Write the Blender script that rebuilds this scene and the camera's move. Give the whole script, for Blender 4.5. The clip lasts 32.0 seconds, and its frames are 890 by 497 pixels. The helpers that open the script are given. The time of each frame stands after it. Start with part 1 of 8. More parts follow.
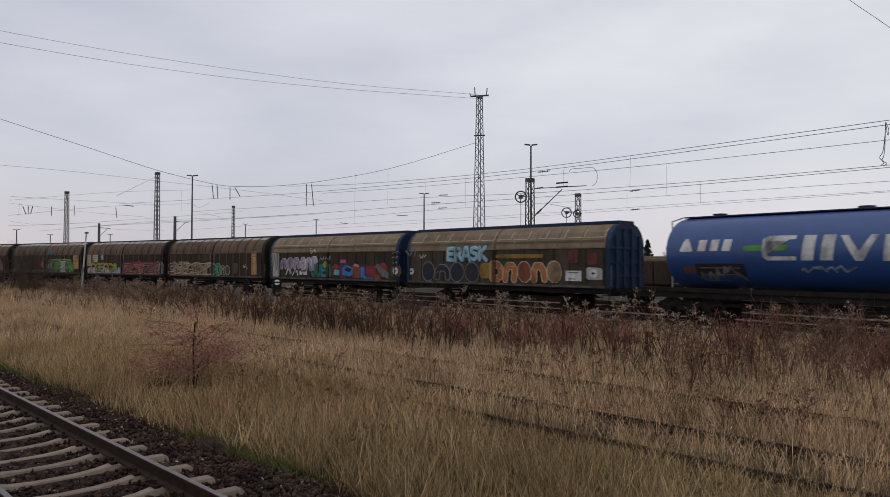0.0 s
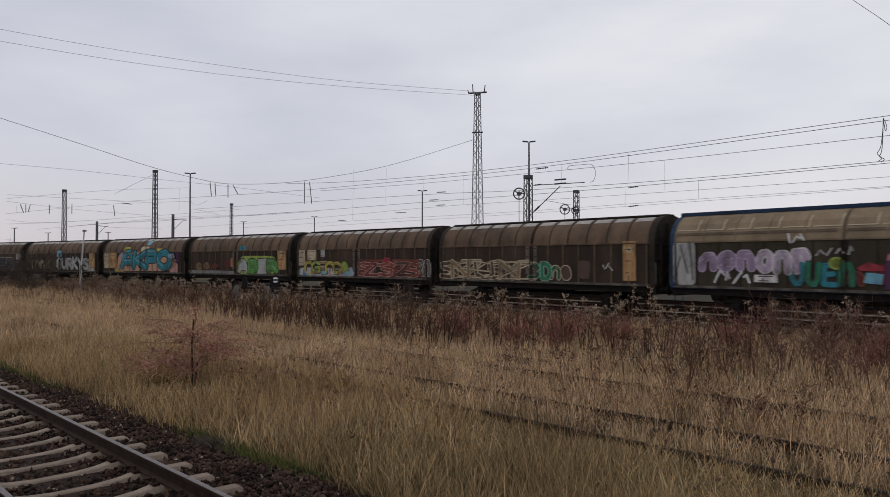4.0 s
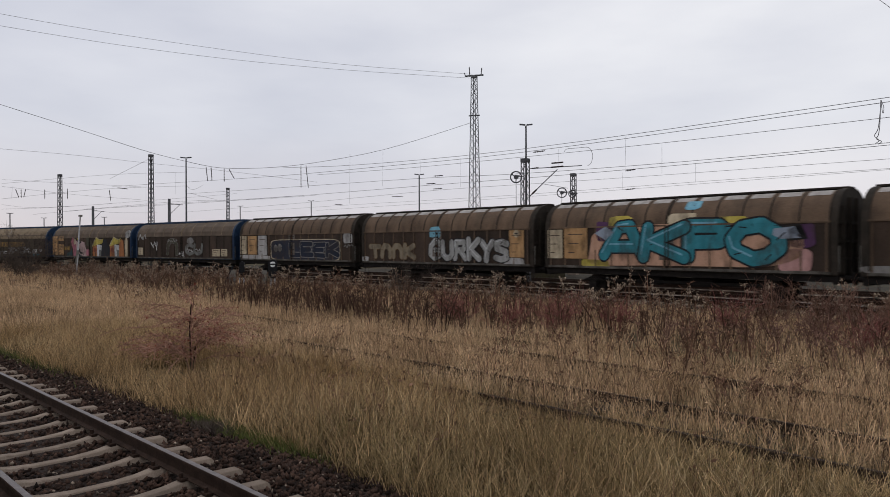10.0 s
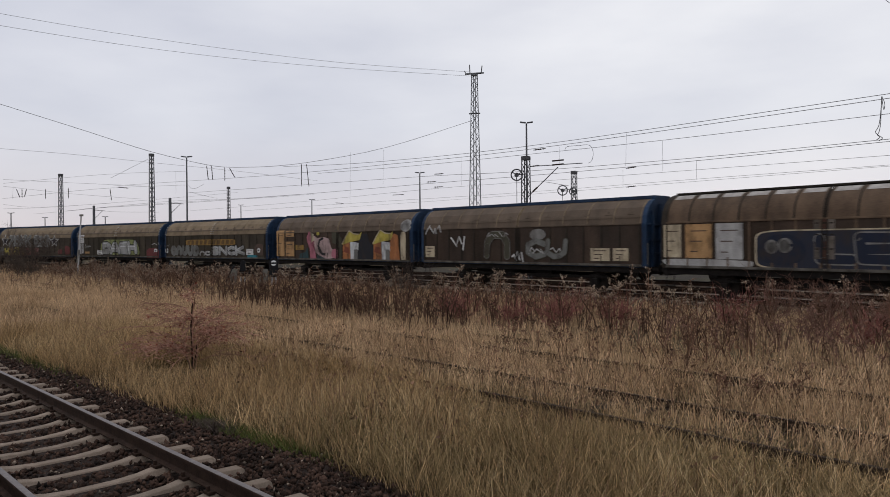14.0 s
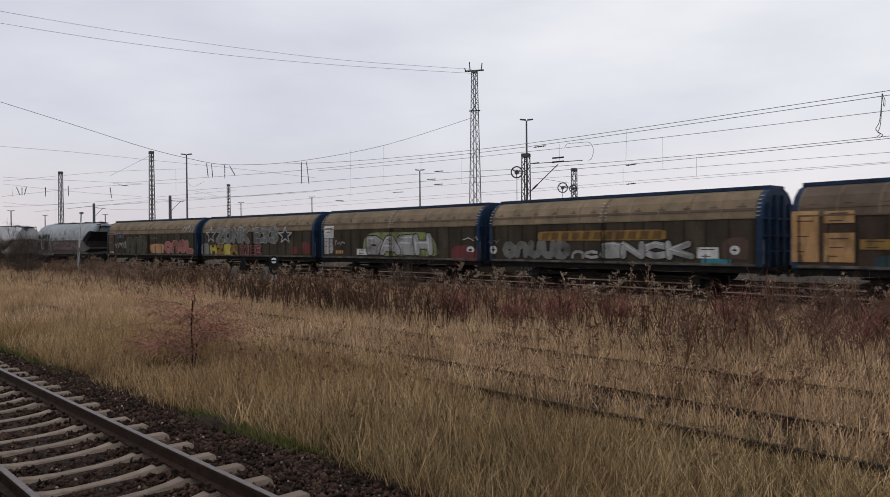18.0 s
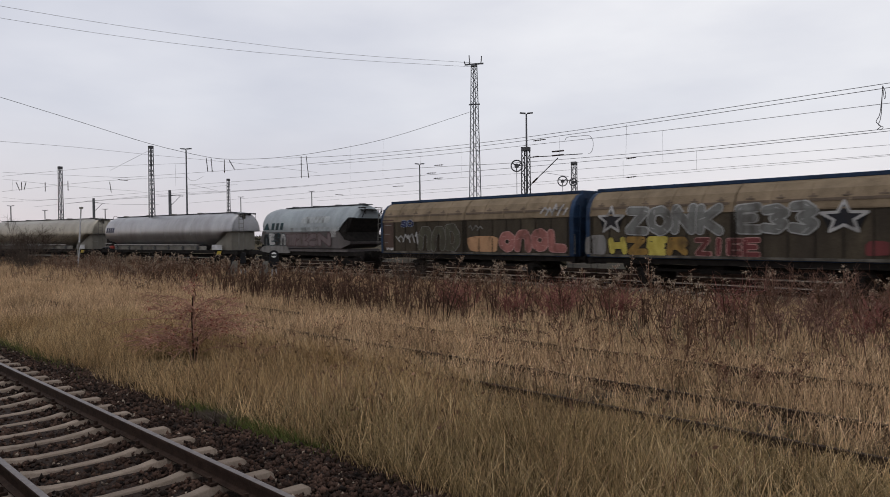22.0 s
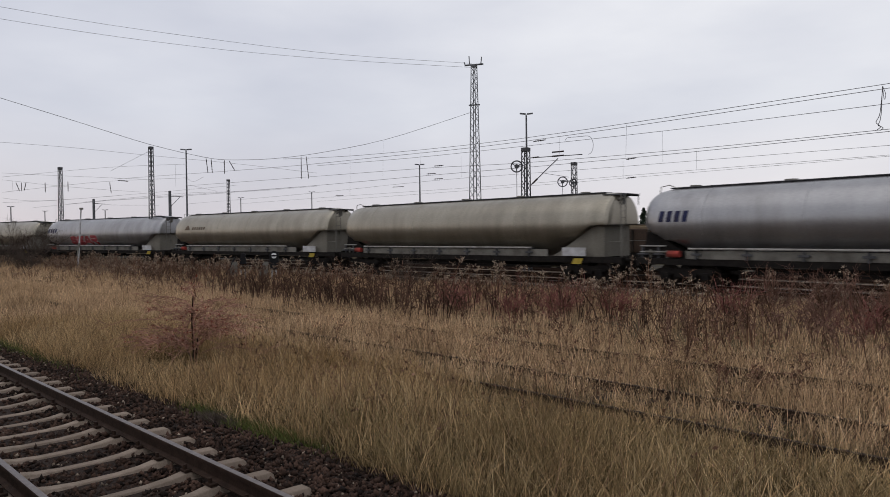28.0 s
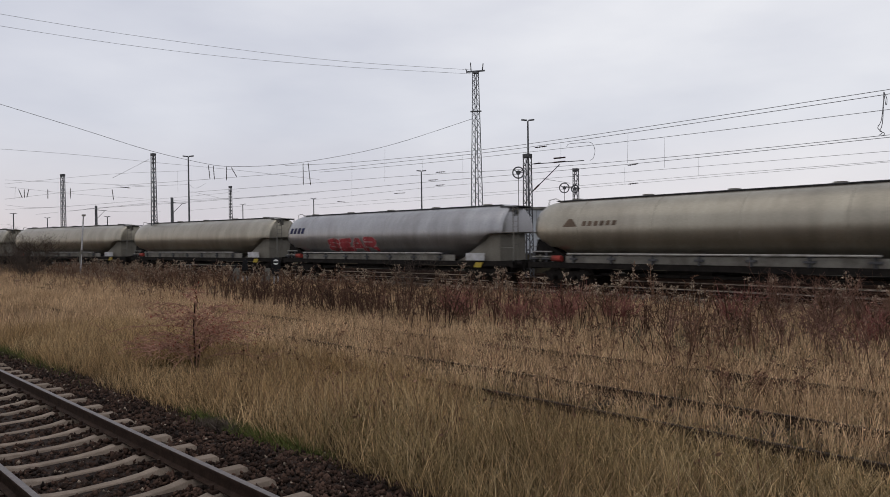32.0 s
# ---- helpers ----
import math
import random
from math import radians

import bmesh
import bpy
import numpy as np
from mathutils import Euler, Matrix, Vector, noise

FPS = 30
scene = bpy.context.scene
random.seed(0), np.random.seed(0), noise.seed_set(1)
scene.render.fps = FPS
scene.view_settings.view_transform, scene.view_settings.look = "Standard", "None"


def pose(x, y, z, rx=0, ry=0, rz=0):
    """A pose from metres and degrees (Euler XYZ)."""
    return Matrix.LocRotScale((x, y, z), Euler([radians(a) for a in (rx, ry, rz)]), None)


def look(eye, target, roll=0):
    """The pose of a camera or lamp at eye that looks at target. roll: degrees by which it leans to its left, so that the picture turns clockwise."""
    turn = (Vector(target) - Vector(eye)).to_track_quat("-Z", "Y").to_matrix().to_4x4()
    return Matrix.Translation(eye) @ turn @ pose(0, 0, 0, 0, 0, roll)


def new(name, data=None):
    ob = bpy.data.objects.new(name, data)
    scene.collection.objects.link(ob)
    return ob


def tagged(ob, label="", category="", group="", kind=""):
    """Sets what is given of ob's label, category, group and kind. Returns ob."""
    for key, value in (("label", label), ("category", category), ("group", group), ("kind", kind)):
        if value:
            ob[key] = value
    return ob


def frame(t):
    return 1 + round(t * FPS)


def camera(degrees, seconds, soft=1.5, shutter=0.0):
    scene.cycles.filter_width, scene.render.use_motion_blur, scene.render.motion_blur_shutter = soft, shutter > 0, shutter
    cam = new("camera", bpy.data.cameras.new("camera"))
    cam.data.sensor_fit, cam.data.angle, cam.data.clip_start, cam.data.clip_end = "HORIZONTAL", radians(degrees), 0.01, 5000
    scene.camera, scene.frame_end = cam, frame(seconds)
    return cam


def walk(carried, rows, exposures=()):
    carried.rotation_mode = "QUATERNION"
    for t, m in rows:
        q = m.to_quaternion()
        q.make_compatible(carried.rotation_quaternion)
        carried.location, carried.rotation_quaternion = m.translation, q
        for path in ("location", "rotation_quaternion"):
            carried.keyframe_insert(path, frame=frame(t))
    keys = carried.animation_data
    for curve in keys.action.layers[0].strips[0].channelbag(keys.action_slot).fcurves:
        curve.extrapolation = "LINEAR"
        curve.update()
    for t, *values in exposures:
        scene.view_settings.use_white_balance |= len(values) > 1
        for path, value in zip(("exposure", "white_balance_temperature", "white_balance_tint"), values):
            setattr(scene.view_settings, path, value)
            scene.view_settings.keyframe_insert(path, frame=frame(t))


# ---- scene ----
# The platform track runs along x, the yard lies towards +y; rail heads of all tracks are near z = 0.
EYE = (0.0, 0.0, 2.29)
cam = camera(64, 32.0, soft=0.55, shutter=0.4)


def aim(psi, pitch, roll):
    a, b = radians(psi), radians(pitch)
    d = Vector((-math.cos(a) * math.cos(b), math.sin(a) * math.cos(b), math.sin(b)))
    return look(EYE, Vector(EYE) + d * 10, roll)


# seconds, heading from the track, pitch and roll in degrees of the hand-held camera
CAMERA_ROWS = [
    (0.0, 44.65, 1.21, 0.18),
    (0.5, 44.67, 1.22, 0.18),
    (1.0, 44.69, 1.22, 0.21),
    (1.5, 44.72, 1.22, 0.25),
    (2.0, 44.74, 1.20, 0.24),
    (2.5, 44.77, 1.20, 0.21),
    (3.0, 44.78, 1.18, 0.16),
    (3.5, 44.78, 1.09, 0.04),
    (5.5, 44.84, 0.66, 0.03),
    (6.0, 44.89, 0.52, 0.04),
    (6.5, 44.93, 0.38, 0.04),
    (7.0, 44.95, 0.24, -0.02),
    (7.5, 44.96, 0.11, -0.09),
    (8.0, 44.96, -0.01, -0.09),
    (8.5, 44.98, -0.13, -0.09),
    (9.0, 45.00, -0.23, -0.14),
    (9.5, 45.01, -0.30, -0.18),
    (10.0, 45.01, -0.33, -0.19),
    (10.5, 45.01, -0.37, -0.24),
    (11.0, 45.00, -0.43, -0.28),
    (11.5, 44.98, -0.48, -0.29),
    (12.0, 44.95, -0.50, -0.29),
    (12.5, 44.93, -0.49, -0.33),
    (13.0, 44.92, -0.49, -0.38),
    (13.5, 44.93, -0.48, -0.39),
    (14.0, 44.94, -0.48, -0.40),
    (14.5, 44.97, -0.47, -0.46),
    (16.5, 44.99, -0.55, -0.49),
    (17.0, 44.97, -0.58, -0.48),
    (17.5, 44.95, -0.62, -0.45),
    (18.0, 44.93, -0.69, -0.45),
    (18.5, 44.92, -0.75, -0.47),
    (19.0, 44.89, -0.81, -0.52),
    (19.5, 44.86, -0.88, -0.54),
    (20.0, 44.84, -0.93, -0.52),
    (20.5, 44.85, -0.99, -0.52),
    (21.0, 44.87, -1.06, -0.56),
    (21.5, 44.90, -1.12, -0.59),
    (22.0, 44.92, -1.18, -0.61),
    (22.5, 44.93, -1.24, -0.61),
    (23.0, 44.93, -1.28, -0.60),
    (23.5, 44.93, -1.29, -0.58),
    (24.0, 44.94, -1.29, -0.55),
    (24.5, 44.96, -1.28, -0.52),
    (25.0, 44.97, -1.26, -0.48),
    (25.5, 44.98, -1.25, -0.45),
    (27.5, 44.92, -1.16, -0.64),
    (28.0, 44.92, -1.13, -0.63),
    (28.5, 44.92, -1.10, -0.62),
    (29.0, 44.90, -1.05, -0.60),
    (29.5, 44.86, -1.01, -0.61),
    (30.0, 44.86, -0.93, -0.63),
    (30.5, 44.86, -0.83, -0.63),
    (31.0, 44.82, -0.76, -0.67),
    (31.5, 44.79, -0.69, -0.71),
    (32.0, 44.78, -0.63, -0.70)]
walk(cam, [(t, aim(a, b, c)) for t, a, b, c in CAMERA_ROWS],
     [(0, -.07, 6500, 10), (4, -.05, 6540, 10), (7, .06, 6640, 10), (10, .06, 6580, 10), (18, .09, 6580, 10), (25, .09, 6600, 10), (28, .04, 6540, 10), (32, .04, 6560, 10)])

# ---- light: a closed overcast, no visible sun ----
world = bpy.data.worlds.new("overcast")
scene.world = world
world.use_nodes = True
wn, wl = world.node_tree.nodes, world.node_tree.links
wn.clear()
w_out = wn.new("ShaderNodeOutputWorld")
w_bg = wn.new("ShaderNodeBackground")
w_bg.inputs["Strength"].default_value = 1.0
w_sky = wn.new("ShaderNodeTexSky")
w_sky.sky_type, w_sky.sun_disc = "NISHITA", False
w_sky.sun_elevation, w_sky.sun_rotation = radians(14), radians(250)
w_gain = wn.new("ShaderNodeMix")
w_gain.data_type, w_gain.blend_type = "RGBA", "MULTIPLY"
w_gain.inputs[0].default_value = 1.0
w_gain.inputs[7].default_value = (0.1, 0.1, 0.1, 1)
wl.new(w_sky.outputs[0], w_gain.inputs[6])
w_co = wn.new("ShaderNodeTexCoord")
w_map = wn.new("ShaderNodeMapping")
w_map.inputs["Scale"].default_value = (1.0, 1.0, 3.2)
wl.new(w_co.outputs["Generated"], w_map.inputs["Vector"])
w_n1 = wn.new("ShaderNodeTexNoise")
w_n1.inputs["Scale"].default_value, w_n1.inputs["Detail"].default_value = 2.6, 5.0
w_n1.inputs["Roughness"].default_value = 0.5
wl.new(w_map.outputs[0], w_n1.inputs["Vector"])
w_cl = wn.new("ShaderNodeValToRGB")
w_cl.color_ramp.elements[0].position, w_cl.color_ramp.elements[0].color = 0.30, (0.675, 0.695, 0.775, 1)
w_cl.color_ramp.elements[1].position, w_cl.color_ramp.elements[1].color = 0.72, (0.875, 0.885, 0.93, 1)
wl.new(w_n1.outputs["Fac"], w_cl.inputs[0])
w_sep = wn.new("ShaderNodeSeparateXYZ")
wl.new(w_co.outputs["Generated"], w_sep.inputs[0])
w_hz = wn.new("ShaderNodeValToRGB")
w_hz.color_ramp.elements[0].position, w_hz.color_ramp.elements[0].color = 0.0, (1, 1, 1, 1)
w_hz.color_ramp.elements[1].position, w_hz.color_ramp.elements[1].color = 0.16, (0, 0, 0, 1)
wl.new(w_sep.outputs["Z"], w_hz.inputs[0])
w_warm = wn.new("ShaderNodeMix")
w_warm.data_type = "RGBA"
w_warm.inputs[7].default_value = (0.74, 0.69, 0.73, 1)
w_fac = wn.new("ShaderNodeMath")
w_fac.operation = "MULTIPLY"
w_fac.inputs[1].default_value = 0.8
wl.new(w_hz.outputs[0], w_fac.inputs[0])
wl.new(w_fac.outputs[0], w_warm.inputs[0])
w_side = wn.new("ShaderNodeMapRange")
w_side.inputs["From Min"].default_value, w_side.inputs["From Max"].default_value = -1.0, -0.45
w_side.inputs["To Min"].default_value, w_side.inputs["To Max"].default_value = 0.0, 1.0
wl.new(w_sep.outputs["X"], w_side.inputs["Value"])
w_tone = wn.new("ShaderNodeMix")
w_tone.data_type = "RGBA"
w_tone.inputs[6].default_value, w_tone.inputs[7].default_value = (0.80, 0.81, 0.855, 1), (1, 1, 1, 1)
wl.new(w_side.outputs[0], w_tone.inputs[0])
w_dim = wn.new("ShaderNodeMix")
w_dim.data_type, w_dim.blend_type = "RGBA", "MULTIPLY"
w_dim.inputs[0].default_value = 1.0
wl.new(w_warm.outputs[2], w_dim.inputs[6])
wl.new(w_tone.outputs[2], w_dim.inputs[7])
wl.new(w_cl.outputs[0], w_warm.inputs[6])
w_mix = wn.new("ShaderNodeMix")
w_mix.data_type = "RGBA"
w_mix.inputs[0].default_value = 0.92
wl.new(w_gain.outputs[2], w_mix.inputs[6])
wl.new(w_dim.outputs[2], w_mix.inputs[7])
wl.new(w_mix.outputs[2], w_bg.inputs["Color"])
wl.new(w_bg.outputs[0], w_out.inputs["Surface"])

sun = new("sun", bpy.data.lights.new("sun", "SUN"))
sun.data.energy, sun.data.angle, sun.data.color = 0.4, radians(60), (1.0, 0.97, 0.93)
sun.matrix_world = look((-30, -10, 60), (-20, 10, 0))


# ---- materials ----
def mat(name, a, b, rough=0.7, metal=0.0, scale=6.0, fine=60.0, bump=0.15, stain=None, stain_amt=0.0, stretch=(1, 1, 1), rand=0.0, spec=0.12, dist=0.02, island=0.0):
    """Two colours mixed by a coarse and a fine noise, a stain colour in patches, and relief from the fine noise."""
    m = bpy.data.materials.new(name)
    m.use_nodes = True
    n, l = m.node_tree.nodes, m.node_tree.links
    p = n["Principled BSDF"]
    p.inputs["Roughness"].default_value, p.inputs["Metallic"].default_value = rough, metal
    p.inputs["Specular IOR Level"].default_value = spec
    co = n.new("ShaderNodeTexCoord")
    mp = n.new("ShaderNodeMapping")
    mp.inputs["Scale"].default_value = stretch
    l.new(co.outputs["Object"], mp.inputs["Vector"])
    n1, n2 = n.new("ShaderNodeTexNoise"), n.new("ShaderNodeTexNoise")
    n1.inputs["Scale"].default_value, n1.inputs["Detail"].default_value = scale, 5
    n2.inputs["Scale"].default_value, n2.inputs["Detail"].default_value = fine, 3
    l.new(mp.outputs[0], n1.inputs["Vector"])
    l.new(co.outputs["Object"], n2.inputs["Vector"])
    add = n.new("ShaderNodeMath")
    add.operation = "MULTIPLY_ADD"
    l.new(n2.outputs["Fac"], add.inputs[0])
    add.inputs[1].default_value = 0.5
    l.new(n1.outputs["Fac"], add.inputs[2])
    ramp = n.new("ShaderNodeValToRGB")
    ramp.color_ramp.elements[0].position, ramp.color_ramp.elements[0].color = 0.5, (*a, 1)
    ramp.color_ramp.elements[1].position, ramp.color_ramp.elements[1].color = 1.0, (*b, 1)
    l.new(add.outputs[0], ramp.inputs[0])
    col = ramp.outputs[0]
    if stain:
        n3 = n.new("ShaderNodeTexNoise")
        n3.inputs["Scale"].default_value, n3.inputs["Detail"].default_value = scale * 0.45, 6
        n3.inputs["Roughness"].default_value = 0.65
        l.new(mp.outputs[0], n3.inputs["Vector"])
        r3 = n.new("ShaderNodeValToRGB")
        r3.color_ramp.elements[0].position, r3.color_ramp.elements[0].color = 0.48, (0, 0, 0, 1)
        r3.color_ramp.elements[1].position = 0.68
        r3.color_ramp.elements[1].color = (stain_amt, stain_amt, stain_amt, 1)
        l.new(n3.outputs["Fac"], r3.inputs[0])
        mx = n.new("ShaderNodeMix")
        mx.data_type = "RGBA"
        l.new(r3.outputs[0], mx.inputs[0])
        l.new(col, mx.inputs[6])
        mx.inputs[7].default_value = (*stain, 1)
        col = mx.outputs[2]
    if rand or island:
        src = n.new("ShaderNodeObjectInfo").outputs["Random"] if rand else n.new("ShaderNodeNewGeometry").outputs["Random Per Island"]
        hs = n.new("ShaderNodeHueSaturation")
        mr = n.new("ShaderNodeMapRange")
        mr.inputs["To Min"].default_value, mr.inputs["To Max"].default_value = 1 - (rand or island), 1 + (rand or island)
        l.new(src, mr.inputs["Value"])
        l.new(mr.outputs[0], hs.inputs["Value"])
        l.new(col, hs.inputs["Color"])
        col = hs.outputs[0]
    l.new(col, p.inputs["Base Color"])
    if bump:
        bp = n.new("ShaderNodeBump")
        bp.inputs["Strength"].default_value, bp.inputs["Distance"].default_value = bump, dist
        l.new(n2.outputs["Fac"], bp.inputs["Height"])
        l.new(bp.outputs[0], p.inputs["Normal"])
    return m


def paint(name, c, rough=0.75, wear=0.72):
    """Sprayed or painted colour, a little faded and dirty."""
    d = tuple(v * 0.55 + 0.01 for v in c)
    g = sum(c) / 3
    c = tuple((v * 0.86 + g * 0.14) * 0.92 for v in c)
    return mat(name, d, c, rough, 0, 3.4, 25, 0.03, stain=(0.035, 0.026, 0.02), stain_amt=wear, stretch=(1, 1, 0.5), spec=0.15)


M_EARTH = mat("dry_earth", (0.03, 0.022, 0.012), (0.08, 0.058, 0.031), 0.95, 0, 0.5, 9, 0.6, stain=(0.06, 0.065, 0.025), stain_amt=0.5, dist=0.1)
M_BALLAST = mat("rusty_ballast", (0.012, 0.008, 0.0068), (0.036, 0.024, 0.019), 0.9, 0, 3, 30, 0.8, dist=0.05)
M_CHIP = mat("pale_chips", (0.10, 0.075, 0.055), (0.30, 0.24, 0.19), 0.85, 0, 2, 40, 0.2, island=0.6)
M_STONE = mat("ballast_stone", (0.012, 0.0066, 0.005), (0.062, 0.036, 0.026), 0.85, 0, 2, 40, 0.3, island=0.8)
M_CONCRETE = mat("sleeper_concrete", (0.15, 0.116, 0.09), (0.275, 0.22, 0.178), 0.85, 0, 4, 60, 0.2, stain=(0.09, 0.06, 0.045), stain_amt=0.6, rand=0.15)
M_RAILSIDE = mat("rusty_rail", (0.02, 0.012, 0.009), (0.05, 0.03, 0.022), 0.8, 0.3, 8, 60, 0.2)
M_RAILHEAD = mat("worn_rail_head", (0.11, 0.095, 0.09), (0.2, 0.175, 0.165), 0.45, 0.75, 12, 80, 0.05)
M_OLDRAIL = mat("overgrown_rail", (0.022, 0.016, 0.012), (0.05, 0.033, 0.024), 0.9, 0.1, 8, 60, 0.3)
M_BLACK = mat("black_running_gear", (0.007, 0.006, 0.006), (0.02, 0.017, 0.015), 0.85, 0, 5, 40, 0.15)
M_WHEEL = mat("wheel_steel", (0.012, 0.01, 0.009), (0.035, 0.028, 0.024), 0.6, 0.5, 5, 40, 0.1)
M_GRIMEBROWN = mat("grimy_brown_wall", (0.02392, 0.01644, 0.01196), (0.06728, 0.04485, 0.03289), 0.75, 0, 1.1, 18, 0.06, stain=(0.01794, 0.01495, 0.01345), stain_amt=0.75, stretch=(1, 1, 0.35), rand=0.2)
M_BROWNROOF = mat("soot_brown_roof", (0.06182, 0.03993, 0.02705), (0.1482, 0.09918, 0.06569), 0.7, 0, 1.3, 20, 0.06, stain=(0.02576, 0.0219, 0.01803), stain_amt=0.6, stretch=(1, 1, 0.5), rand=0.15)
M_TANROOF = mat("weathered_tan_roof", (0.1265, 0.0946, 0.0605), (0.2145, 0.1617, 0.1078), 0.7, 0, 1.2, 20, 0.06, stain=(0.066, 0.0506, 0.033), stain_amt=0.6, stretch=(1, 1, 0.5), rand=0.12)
M_DARKTAN = mat("dark_weathered_roof", (0.0715, 0.0528, 0.0396), (0.1265, 0.0935, 0.0682), 0.65, 0, 1.2, 20, 0.06, stain=(0.044, 0.033, 0.0264), stain_amt=0.6, stretch=(1, 1, 0.5))
M_FRAMEPALE = mat("pale_panel_edge", (0.26, 0.215, 0.15), (0.4, 0.34, 0.25), 0.6, 0, 3, 30, 0.05)
M_SCUFF = mat("scuffed_sill", (0.035, 0.03, 0.025), (0.14, 0.13, 0.115), 0.75, 0, 1.6, 22, 0.08, stain=(0.02, 0.016, 0.013), stain_amt=0.8)
M_POSTPALE = mat("pale_lock_post", (0.075, 0.062, 0.052), (0.16, 0.135, 0.115), 0.7, 0, 2, 25, 0.05, stain=(0.03, 0.024, 0.02), stain_amt=0.7, rand=0.25)
M_POSTRED = mat("rusty_lock_post", (0.05, 0.024, 0.017), (0.12, 0.05, 0.034), 0.75, 0, 2, 25, 0.05, stain=(0.02, 0.014, 0.012), stain_amt=0.6, rand=0.25)
# Pale colour that imitates the sky mirrored in the upper roof.
M_ROOFSHEEN = mat("painted_sky_sheen", (0.2, 0.18, 0.165), (0.38, 0.355, 0.335), 0.5, 0.1, 3, 30, 0.05)
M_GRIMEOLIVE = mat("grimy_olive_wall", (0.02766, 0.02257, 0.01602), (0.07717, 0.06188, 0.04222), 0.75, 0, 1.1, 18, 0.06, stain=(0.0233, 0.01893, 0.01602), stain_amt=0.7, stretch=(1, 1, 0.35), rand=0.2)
M_RIB = mat("dark_rib", (0.0156, 0.013, 0.0104), (0.039, 0.0312, 0.0247), 0.8, 0, 3, 30, 0.05)
M_BLUE = mat("blue_end_paint", (0.010, 0.022, 0.048), (0.022, 0.046, 0.092), 0.6, 0, 2, 20, 0.05, stain=(0.012, 0.013, 0.017), stain_amt=0.6)
M_TANKBLUE = mat("clean_blue_tank", (0.013, 0.046, 0.165), (0.018, 0.06, 0.205), 0.4, 0, 1, 10, 0.02, spec=0.5, stain=(0.018, 0.026, 0.08), stain_amt=0.35)
M_SILOTOP = mat("silo_grey_beige", (0.205, 0.186, 0.15), (0.33, 0.302, 0.248), 0.34, 0.8, 0.7, 14, 0.02, stain=(0.15, 0.13, 0.105), stain_amt=0.45, stretch=(1.6, 1, 0.3), rand=0.08, spec=0.5)
M_SILOGREY = mat("silo_light_grey", (0.235, 0.232, 0.241), (0.36, 0.357, 0.366), 0.34, 0.8, 0.7, 14, 0.02, stain=(0.13, 0.12, 0.115), stain_amt=0.4, stretch=(1.6, 1, 0.3), spec=0.5)
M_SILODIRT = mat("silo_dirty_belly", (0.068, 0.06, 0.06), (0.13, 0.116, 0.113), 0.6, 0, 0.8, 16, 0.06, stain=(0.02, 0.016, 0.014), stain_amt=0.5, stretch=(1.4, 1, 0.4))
M_CHEEK = mat("dusty_end_frame", (0.13, 0.12, 0.10), (0.21, 0.195, 0.165), 0.7, 0, 1.2, 20, 0.05, stain=(0.07, 0.06, 0.05), stain_amt=0.6, stretch=(1, 1, 0.4))
M_PIPE = mat("pale_pipe", (0.24, 0.23, 0.22), (0.36, 0.35, 0.33), 0.6, 0, 4, 40, 0.05, stain=(0.08, 0.07, 0.06), stain_amt=0.6)
M_STEELTOP = mat("short_silo_steel", (0.20, 0.225, 0.24), (0.31, 0.345, 0.36), 0.45, 0.35, 0.8, 14, 0.03, stain=(0.16, 0.17, 0.18), stain_amt=0.6, stretch=(1.6, 1, 0.4))
M_FRAMEGREY = mat("frame_grey", (0.12, 0.113, 0.10), (0.20, 0.19, 0.168), 0.7, 0, 2, 25, 0.05, stain=(0.05, 0.042, 0.035), stain_amt=0.7)
M_MAST = mat("galvanised_mast", (0.085, 0.087, 0.092), (0.15, 0.154, 0.162), 0.65, 0.4, 2, 30, 0.05)
M_MASTDARK = mat("dark_mast", (0.05, 0.05, 0.054), (0.10, 0.10, 0.106), 0.7, 0.3, 2, 30, 0.05)
M_WIRE = mat("weathered_wire", (0.14, 0.14, 0.146), (0.22, 0.22, 0.23), 0.6, 0.3, 3, 30, 0.0)
M_INSUL = mat("brown_insulator", (0.02, 0.014, 0.012), (0.045, 0.03, 0.026), 0.35, 0, 3, 30, 0.0)
M_WHITEPOST = mat("white_post", (0.35, 0.35, 0.36), (0.52, 0.52, 0.53), 0.7, 0, 4, 40, 0.1, stain=(0.2, 0.17, 0.13), stain_amt=0.5)
M_SIGNALBLACK = mat("signal_black", (0.008, 0.008, 0.009), (0.016, 0.016, 0.018), 0.6)
M_SIGNALWHITE = mat("signal_white", (0.6, 0.6, 0.6), (0.75, 0.75, 0.75), 0.6)
M_GRASS = mat("dry_grass", (0.26, 0.163, 0.078), (0.53, 0.37, 0.20), 0.9, 0, 0.45, 3, 0, island=0.8, stain=(0.20, 0.118, 0.042), stain_amt=0.8, spec=0.15)
M_STRAW = mat("pale_straw", (0.38, 0.27, 0.14), (0.60, 0.46, 0.27), 0.85, 0, 0.5, 3, 0, island=0.4, spec=0.2)
# Olive undergrowth, its colour lowered to carry the shade between taller blades.
M_GRASSLOWSHADE = mat("olive_grass", (0.03, 0.023, 0.009), (0.09, 0.066, 0.025), 0.9, 0, 0.6, 3, 0, island=0.4, spec=0.15)
M_GRASSPALE = mat("pale_dry_grass", (0.33, 0.212, 0.12), (0.66, 0.465, 0.285), 0.9, 0, 0.5, 3, 0, island=0.75, stain=(0.24, 0.15, 0.075), stain_amt=0.7, spec=0.15)
